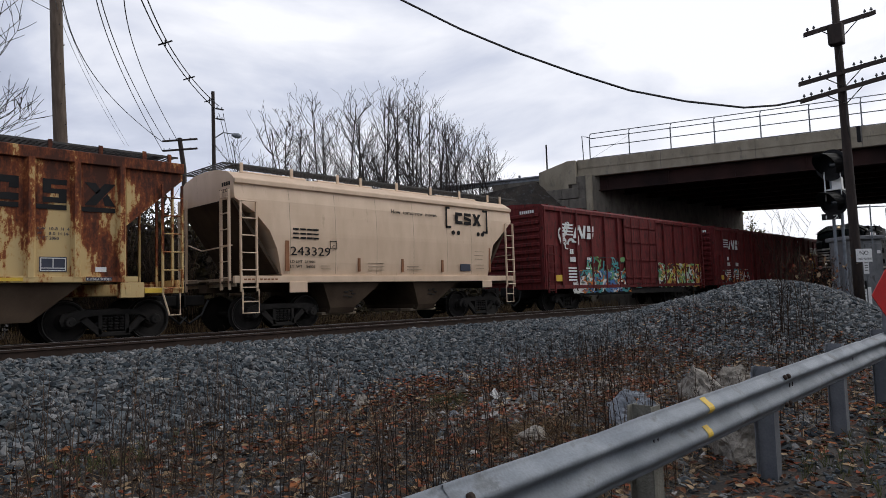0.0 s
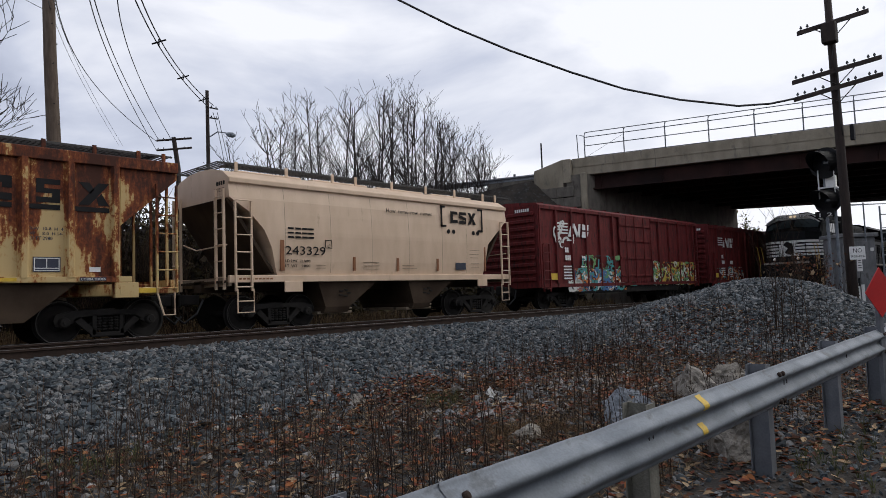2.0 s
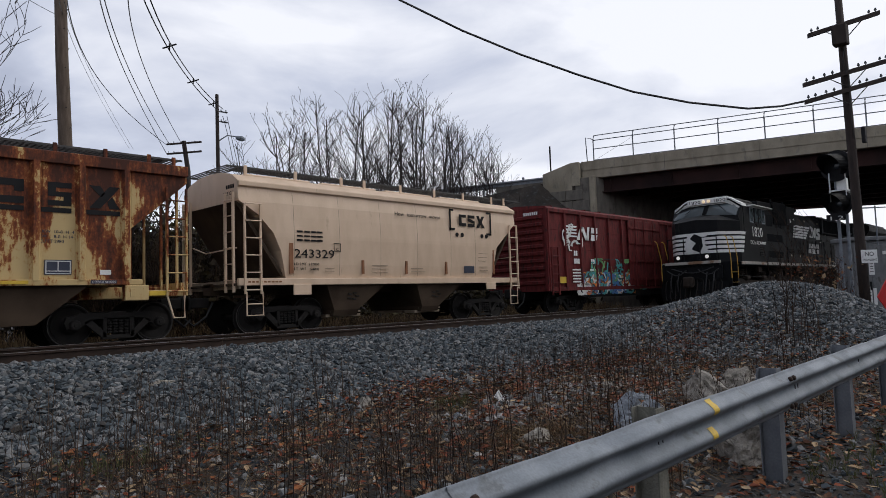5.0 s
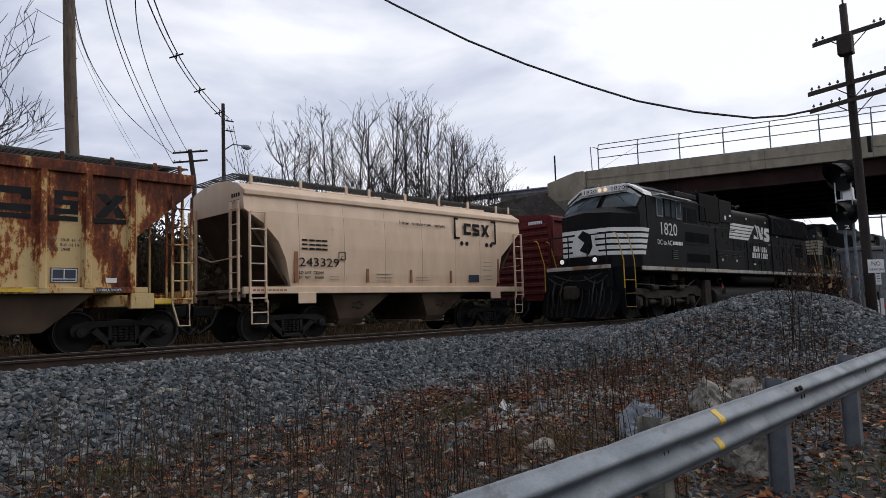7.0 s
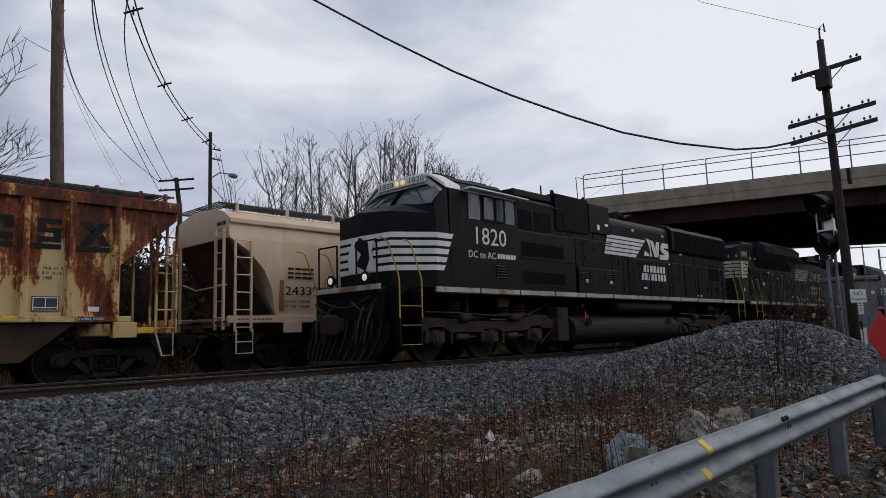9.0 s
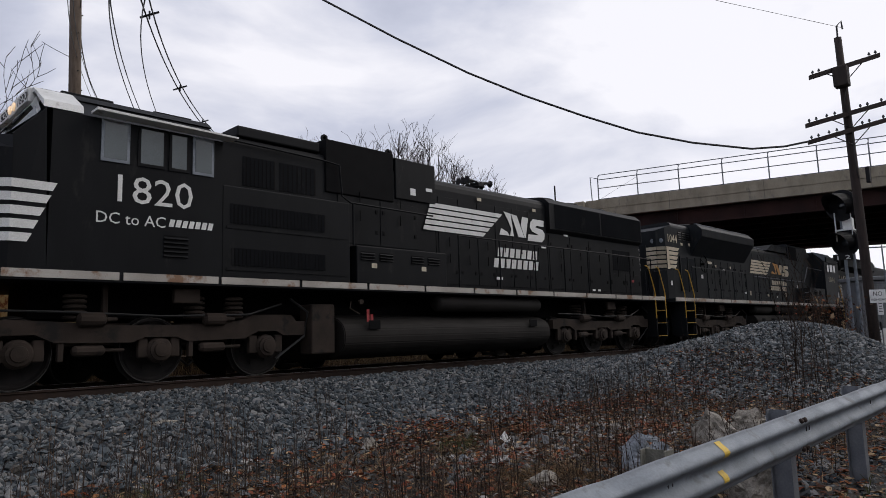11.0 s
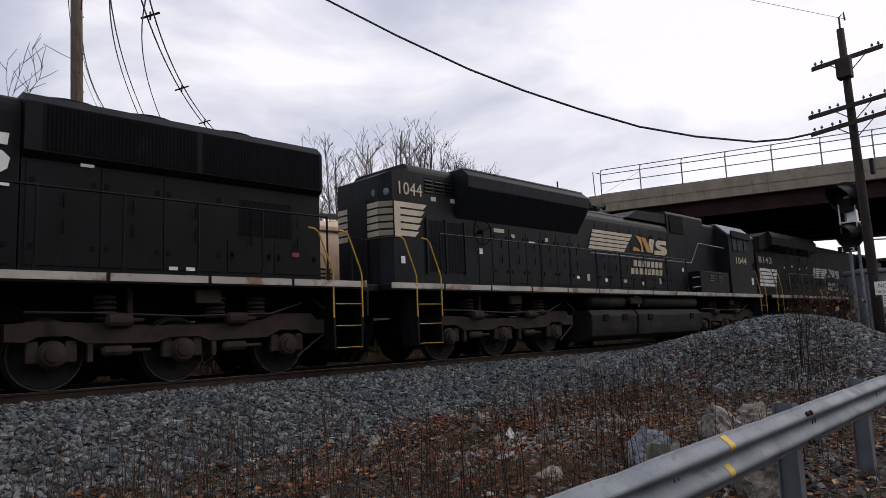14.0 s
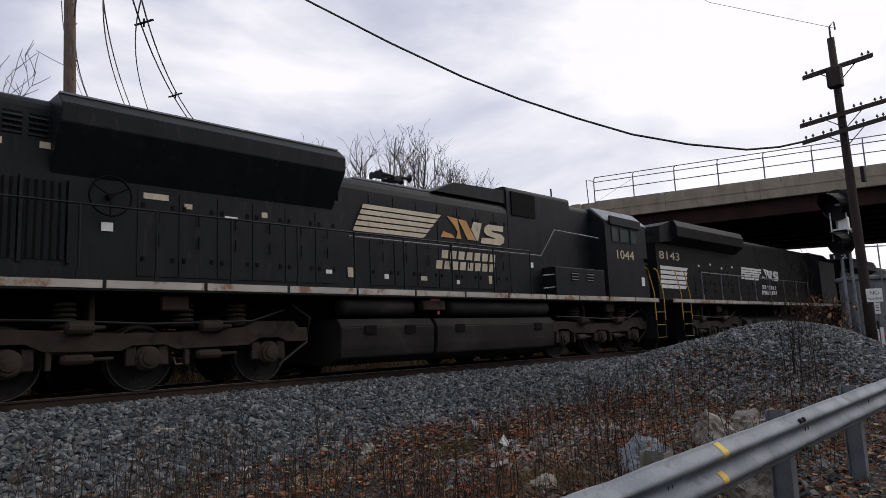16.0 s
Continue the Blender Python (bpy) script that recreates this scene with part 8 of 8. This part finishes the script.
# radiator end
prism_part(A, "radiator_hood", [(-1.0, 1.7), (1.0, 1.7), (1.0, 3.45), (1.12, 3.55), (1.12, 4.3), (0.95, 4.46), (-0.95, 4.46), (-1.12, 4.3), (-1.12, 3.55), (-1.0, 3.45)], "x", 9.1, 14.36, LOCO)
for a, b in ((9.35, 11.75), (11.85, 14.3)):
    louvres(A, a, b, 3.58, 4.28, -1.122, 40)
louvres(A, 12.6, 13.7, 2.55, 3.2, -1.0, 10)
doors(A, [9.15, 10.2, 11.2, 12.3], 1.85, 3.4, -1.0)
doors(A, [12.35, 13.3, 14.3], 1.85, 2.45, -1.0)
tags(A, [(9.9, 3.42, 0.2, 0.08, WHITE), (13.7, 2.2, 0.15, 0.08, RED), (11.3, 1.85, 0.15, 0.06, WHITE), (11.6, 1.85, 0.15, 0.06, WHITE)], -1.016)
for x in (9.9, 11.2, 12.8):
    fan(A, x, 4.46, 0.62)
bm = B()
for k in range(5):
    box(bm, (14.362, -1.0, 2.6 + 0.17 * k), (14.372, -0.55, 2.7 + 0.17 * k))
    box(bm, (14.362, 0.55, 2.6 + 0.17 * k), (14.372, 1.0, 2.7 + 0.17 * k))
part("end_stripes", bm, LWHITE, A, "white bars on the rear end")
horn(A, 7.2, 4.66)
handrail(A, [4.9, 6.4, 7.85, 9.2, 10.4, 11.6, 12.8, 14.2], 2.95)
fuel_tank(A, 1.6, 8.45)
reservoir(A, 4.3, 8.2)
reservoir(A, 4.3, 8.2, 1.37, 1.2)
bm = B()
box(bm, (0.9, -1.3, 0.35), (1.45, -0.9, 1.3), 0.03)
tube(bm, [(1.75, -1.43, 1.35), (1.7, -1.46, 1.22), (1.95, -1.45, 1.1)], 0.012, 5)
lathe(bm, (2.0, -1.4, 1.35), (0, -1, 0), [(0, 0.05), (0.06, 0.05)], 10)
part("filler_gear", bm, DUSTY, A)
tags(A, [(2.15, 0.95, 0.07, 0.25, RED), (2.25, 0.85, 0.07, 0.25, RED)], -1.42)
bogie(A, (-3.93, -1.92, 0.03), -1)
bogie(A, (9.55, 11.5, 13.5), 1)

# --- the second locomotive, long hood first ---
C = loco_thing("black diesel locomotive with faded emblem running long hood first")
deck(C, 15.75, 36.6)
box_part(C, "end_platform", (15.3, -1.1, 1.56), (15.75, 1.1, 1.70), LOCO)
box_part(C, "platform_edge", (15.25, -1.3, 1.62), (15.3, 1.3, 1.76), SILLW, "scuffed white platform edge", 0.01)
plow(C, 15.35, -1)
coupling(C, 15.3, -1)
steps(C, 16.5, 17.25, -1)
steps(C, 36.3, 36.95, 1)
plan = [(16.8, -1.02), (16.32, -1.0), (16.12, -0.75), (16.12, 0.75), (16.32, 1.0), (16.8, 1.02)]
bm = B()
tops = [(16.8, 4.42), (16.32, 4.3), (16.12, 4.2), (16.12, 4.2), (16.32, 4.3), (16.8, 4.42)]
a = [bm.verts.new((x, y, 1.7)) for x, y in plan]
b = [bm.verts.new((x, y, t[1])) for (x, y), t in zip(plan, tops)]
for i in range(5):
    bm.faces.new((a[i], b[i], b[i + 1], a[i + 1]))
bm.faces.new(b)
bmesh.ops.recalc_face_normals(bm, faces=bm.faces)
part("hood_end", bm, LOCO, C)
prism_part(C, "hood", hood_outline(1.02, 4.55, 0.2), "x", 16.8, 18.6, LOCO)
letters("road_number", "1044", 0.42, side_text(16.42, -1.026, 3.78), LCREAM, C, 0.72)
stripes(C, "flag_stripes", 16.5, 17.35, 2.78, 3.6, 5, -1.024, LCREAM, -0.02, 0.07, "cream bars on the hood end")
plates("flag_block", [rect(16.34, 2.78, 16.52, 3.6)], -1.024, LCREAM, C, "cream block")
for k in range(5):
    zt = 3.6 - 0.164 * k
    part("flag_bar", box(B(), (16.108, -0.74, zt - 0.12), (16.119, 0.74, zt)), LCREAM, C, "cream bar across the hood end")
    for s in (-1, 1):
        bm = B()
        out_ = Vector((-0.78, 0.62 * s, 0)) * 0.007
        q = [Vector((16.32, 1.0 * s, zt - 0.12)), Vector((16.12, 0.75 * s, zt - 0.12)), Vector((16.12, 0.75 * s, zt)), Vector((16.32, 1.0 * s, zt))]
        bm.faces.new([bm.verts.new(v + out_) for v in q])
        bmesh.ops.solidify(bm, geom=bm.faces[:], thickness=0.003)
        part("flag_bar", bm, LCREAM, C, "cream bar round the hood corner")
box_part(C, "end_door", (16.085, -0.35, 1.75), (16.106, 0.35, 3.7), LOCO, "black door in the hood end", 0.004)
for y in (-0.86, -0.6):
    bm = B()
    lathe(bm, (16.16 + (0.1 if y < -0.8 else 0), y, 3.82), (-1, -0.5, 0), [(0, 0.085), (0.04, 0.085), (0.05, 0.06), (0.051, 0.01)], 16)
    part("headlight", bm, GALV, C, "unlit twin headlight")
for x in (17.3, 17.65, 18.0, 18.3):
    louvres(C, x, x + 0.26, 3.9, 4.25, -1.02, 4, False, LOCO)
tags(C, [(17.5, 3.72, 0.16, 0.1, LCREAM), (18.15, 3.74, 0.16, 0.1, LCREAM), (16.5, 2.2, 0.12, 0.16, WHITE)], -1.022)
louvres(C, 17.28, 18.58, 2.05, 3.25, -1.02, 12)
for x in (17.28, 17.9, 18.56):
    box_part(C, "screen_frame", (x, -1.07, 2.0), (x + 0.05, -1.021, 3.3), LOCO, "", 0)
# flared radiator
prism_part(C, "radiator", [(-1.0, 3.35), (1.0, 3.35), (1.5, 4.08), (1.52, 4.36), (1.3, 4.56), (-1.3, 4.56), (-1.52, 4.36), (-1.5, 4.08)], "x", 18.3, 23.55, LOCO, "flared radiator wings", 0.01)
box_part(C, "radiator_edge", (18.32, -1.32, 4.561), (23.5, -1.22, 4.59), GALV_DARK, "pale worn radiator edge", 0)
for x in (19.3, 21.0, 22.6):
    fan(C, x, 4.56, 0.7)
prism_part(C, "hood", hood_outline(1.02, 3.6, 0.05), "x", 18.6, 23.7, LOCO)
bm = B()
for k in range(24):
    t0, t1 = 2 * math.pi * k / 24, 2 * math.pi * (k + 1) / 24
    tube(bm, [(19.15 + 0.32 * math.cos(t0), -1.14, 3.1 + 0.32 * math.sin(t0)), (19.15 + 0.32 * math.cos(t1), -1.14, 3.1 + 0.32 * math.sin(t1))], 0.018, 6)
for k in range(3):
    t = k * 2.094 + 0.5
    tube(bm, [(19.15, -1.14, 3.1), (19.15 + 0.31 * math.cos(t), -1.14, 3.1 + 0.31 * math.sin(t))], 0.014, 5)
lathe(bm, (19.15, -1.02, 3.1), (0, -1, 0), [(0, 0.05), (0.14, 0.05)], 10)
part("hand_brake", bm, LOCO_DARK, C, "black hand-brake wheel")
doors(C, [19.6, 20.3, 21.0, 21.7, 22.4, 23.1, 23.65], 1.85, 3.3, -1.02)
tags(C, [(19.7, 3.15, 0.42, 0.1, LCREAM), (19.05, 2.55, 0.18, 0.14, WHITE), (20.4, 3.05, 0.14, 0.09, LCREAM), (21.15, 2.95, 0.25, 0.05, WHITE), (21.9, 3.05, 0.12, 0.1, LCREAM), (23.35, 2.05, 0.15, 0.08, WHITE), (23.9, 2.0, 0.14, 0.2, LCREAM), (24.9, 2.0, 0.12, 0.1, WHITE), (26.0, 2.0, 0.2, 0.1, LCREAM), (27.2, 1.95, 0.1, 0.1, WHITE), (28.4, 2.0, 0.12, 0.2, LCREAM), (30.2, 2.5, 0.12, 0.14, WHITE)], -1.036)
prism_part(C, "hood", hood_outline(1.02, 4.2, 0.3), "x", 23.7, 29.3, LOCO)
box_part(C, "roof_panel", (24.3, -0.8, 4.2), (27.0, 0.8, 4.25), GALV_DARK, "grey worn roof panel", 0.01)
doors(C, [24.5, 25.2, 25.9, 26.6, 27.3, 28.0, 28.7, 29.25], 1.85, 3.85, -1.02)
stripes(C, "flag_stripes", 24.35, 26.75, 2.96, 3.6, 5, -1.048, LCREAM, 0.32, 0.13, "faded cream flag of horizontal bars")
emblem(C, 26.7, 2.4, 2.94, 0.66, -1.048, (LORANGE, LCREAM), "faded orange and cream emblem of slanted blocks")
words(C, [(26.7, 2.05, 2.56, 0.2, 7), (26.5, 2.2, 2.3, 0.2, 8)], -1.036, LCREAM)
horn(C, 26.1, 4.5)
bm = B()
prism(bm, [(26.6, 4.2), (27.3, 4.5), (29.3, 4.55), (29.3, 4.2)], "y", -0.98, 0.98)
part("exhaust_hump", bm, LOCO, C)
prism_part(C, "hood", hood_outline(1.02, 4.68, 0.12), "x", 29.32, 32.3, LOCO)
box_part(C, "dark_screen", (29.5, -1.05, 3.9), (30.55, -1.021, 4.55), LOCO_DARK, "", 0)
box_part(C, "side_cabinet", (30.75, -1.46, 1.72), (33.3, -1.02, 2.52), LOCO, "", 0.02)
for x in (31.5, 32.3):
    louvres(C, x, x + 0.36, 2.15, 2.4, -1.462, 3, False, LOCO)
bm = B()
for z in (1.95, 2.3):
    tube(bm, [(30.3, -1.35, z - 0.05), (30.8, -1.42, z)], 0.02, 5)
tube(bm, [(23.7, -1.35, 2.8), (30.2, -1.4, 2.78), (30.9, -1.4, 3.55), (33.2, -1.4, 3.5)], 0.02, 6)
part("hood_rail", bm, GALV_DARK, C)
prism_part(C, "hood", hood_outline(0.98, 4.5, 0.15), "x", 32.3, 33.45, LOCO)
cab = [(-1.5, 1.7), (1.5, 1.7), (1.5, 4.0), (1.0, 4.5), (-1.0, 4.5), (-1.5, 4.0)]
prism_part(C, "cab", cab, "x", 33.45, 36.0, LOCO, "black crew cab")
bm = B()
prism(bm, [(-1.0, 4.5), (-1.48, 4.05), (-1.5, 4.09), (-1.02, 4.55), (1.02, 4.55), (1.5, 4.09), (1.48, 4.05), (1.0, 4.5)], "x", 33.5, 36.1)
part("cab_roof", bm, GALV, C, "pale worn cab roof edge")
for a, b in ((33.8, 34.2), (34.3, 34.85), (34.95, 35.35)):
    f = box_part(C, "window_frame", (a, -1.52, 3.42), (b, -1.502, 3.9), LOCO, "", 0.004)
    box_part(f, "pane", (a + 0.05, -1.523, 3.47), (b - 0.05, -1.5205, 3.85), GLASSY, "dark cab glass", 0)
bm = B()
prism(bm, [(33.7, 3.98), (35.6, 3.94), (35.6, 4.2), (33.7, 4.24)], "y", -1.56, -1.503)
part("sunshade", bm, LOCO, C)
letters("road_number", "1044", 0.4, side_text(33.95, -1.502, 2.92), LCREAM, C, 1.05)
tags(C, [(35.5, 2.1, 0.2, 0.28, WHITE)], -1.502)
bm = B()
prism(bm, [(36.0, -1.5), (36.75, -1.0), (36.85, 0), (36.75, 1.0), (36.0, 1.5)], "z", 1.7, 3.4)
part("nose", bm, LOCO, C)
for k in range(5):
    bm = B()
    zt = 3.0 - 0.19 * k
    vs = [bm.verts.new(c) for c in ((35.75 + 0.05 * k, -1.507, zt), (36.0, -1.507, zt), (36.76, -1.006, zt), (36.76, -1.006, zt - 0.12), (36.0, -1.507, zt - 0.12), (35.8 + 0.05 * k, -1.507, zt - 0.12))]
    bm.faces.new((vs[0], vs[5], vs[4], vs[1]))
    bm.faces.new((vs[1], vs[4], vs[3], vs[2]))
    bmesh.ops.solidify(bm, geom=bm.faces[:], thickness=-0.004)
    part("nose_stripe", bm, LCREAM, C, "cream band on the nose")
handrail(C, [17.3, 18.6, 19.75, 21.05, 22.4, 23.75, 25.1, 26.6, 28.1, 29.6], 2.86, mat=LOCO)
bm = B()
tube(bm, [(15.5, -0.9, 2.65), (15.95, -1.2, 2.72), (16.2, -1.35, 2.72)], 0.018, 6)
part("end_handrail", bm, LOCO, C)
for y in (-0.6, 0.6):
    bm = B()
    tube(bm, [(15.45, y, 1.7), (15.45, y, 2.7), (15.45, y * 1.6, 2.68)], 0.02, 6)
    part("end_handrail", bm, LOCO, C)
fuel_tank(C, 23.4, 26.0, True)
fuel_tank(C, 26.08, 30.6, True)
reservoir(C, 23.5, 25.5)
reservoir(C, 26.6, 30.5)
box_part(C, "valve_box", (25.7, -1.4, 1.3), (26.4, -1.2, 1.52), DUSTY, "", 0.02)
tags(C, [(25.9, 1.5, 0.3, 0.06, RED), (26.1, 1.2, 0.08, 0.08, RED)], -1.42)
bogie(C, (17.82, 19.78, 21.98), -1)
bogie(C, (31.4, 33.4, 35.4), 1)

# black lightened and blued: the sky's sheen on this engine, as base colour
LOCO_SHEEN = surface("blue_black_paint_sky_sheen", (0.0072, 0.0088, 0.0105), (0.0115, 0.0135, 0.0155), 0.9, 0.5, bump=0.03, spots=(0.022, 0.021, 0.020), spot_scale=1.6, spot_at=0.58, streak=4, fleck=0.15, gloss=0.16)
for o in C.children_recursive:
    if o.type == "MESH" and o.data.materials[0] is LOCO:
        o.data.materials[0] = LOCO_SHEEN

# --- the third locomotive ---
G = loco_thing("black and white diesel locomotive coupled third in the train")
deck(G, 37.6, 60.0)
plow(G, 37.35, -1)
coupling(G, 37.3, -1)
steps(G, 38.3, 39.0, -1)
prism_part(G, "hood", hood_outline(1.0, 4.2, 0.15), "x", 37.65, 44.6, LOCO)
prism_part(G, "radiator", [(-1.0, 3.75), (1.0, 3.75), (1.4, 4.02), (1.42, 4.38), (1.3, 4.62), (-1.3, 4.62), (-1.42, 4.38), (-1.4, 4.02)], "x", 38.6, 44.9, LOCO, "overhanging radiator wings", 0.01)
prism_part(G, "radiator_cowl", [(37.6, 3.75), (38.6, 3.85), (38.6, 4.6), (37.7, 4.35)], "y", -1.2, 1.2, LOCO)
prism_part(G, "hood", hood_outline(1.0, 4.5, 0.25), "x", 44.6, 55.0, LOCO)
prism_part(G, "cab", cab, "x", 55.0, 57.8, LOCO)
prism_part(G, "nose", [(57.8, -1.5), (58.9, -1.0), (58.9, 1.0), (57.8, 1.5)], "z", 1.7, 3.4, LOCO)
letters("road_number", "8143", 0.42, side_text(37.85, -1.004, 3.2), LCREAM, G, 1.6)
stripes(G, "flag_stripes", 37.9, 40.1, 2.1, 2.95, 5, -1.004, LWHITE, 0.1, 0.05, "white bars on the hood end")
stripes(G, "flag_stripes", 45.4, 47.8, 2.7, 3.25, 5, -1.016, LWHITE, 0.1, 0.1, "white flag of horizontal bars")
emblem(G, 47.8, 2.2, 2.7, 0.6, -1.016, (LWHITE, LWHITE), "white emblem of slanted blocks")
words(G, [(47.7, 1.9, 2.35, 0.18, 7), (47.6, 2.0, 2.1, 0.18, 8)], -1.016, LWHITE)
doors(G, [40.6, 41.5, 42.4, 43.3, 44.2, 45.1, 46.0, 46.9, 47.8, 48.7, 49.6, 50.5, 51.4, 52.3], 1.85, 2.68, -1.0)
tags(G, [(41 + 1.1 * k, 3.05 + 0.1 * (k % 2), 0.14, 0.08, WHITE) for k in range(9)], -1.016)
handrail(G, [40.2, 42.0, 43.8, 45.6, 47.4, 49.2, 51.0, 52.8], 2.75, mat=GALV_DARK)
fuel_tank(G, 44.5, 51.5)
bogie(G, (39.6, 41.6, 43.6), -1)
bogie(G, (52.6, 54.6, 56.6), 1)


# --- third engine's copy, number out of sight, standing in for an unidentified dark vehicle ---
H = copy_thing(G, Matrix.Translation((23.2, NEAR, 0)))
tagged(H, "copy of the third locomotive standing in for the dark vehicle coupled last, in the shade of the bridge", "locomotive", "locomotives of the moving train")
rear_wheels = [(o, o["axle_x"]) for o in H.children if o.name.startswith("wheelset")]

# ---- movement ----
# how far the train still has to go, in metres, at each time
TRAIN = [(0.0, 56.1), (2.0, 46.95), (4.0, 37.75), (6.5, 26.57), (9.0, 15.39), (12.5, 0.0), (14.5, -8.70), (16.0, -15.25)]


def gone(t):
    """The train's place along the track: a smooth line through the rows above."""
    ts, ss = [r[0] for r in TRAIN], [r[1] for r in TRAIN]
    return float(np.interp(t, ts, ss))


def motions():
    steps_ = [i * 0.125 for i in range(129)]
    for lo in (A, C, G):
        walk(lo, [(t, pose(gone(t), NEAR, 0)) for t in [0.5 * i for i in range(33)]])
    walk(H, [(t, pose(gone(t) + 23.2, NEAR, 0)) for t in [0.5 * i for i in range(33)]])
    for w, x in rolling + rear_wheels:
        walk(w, [(t, pose(x, 0, R_WHEEL, 0, math.degrees(gone(t) / R_WHEEL), 0)) for t in steps_])


motions()
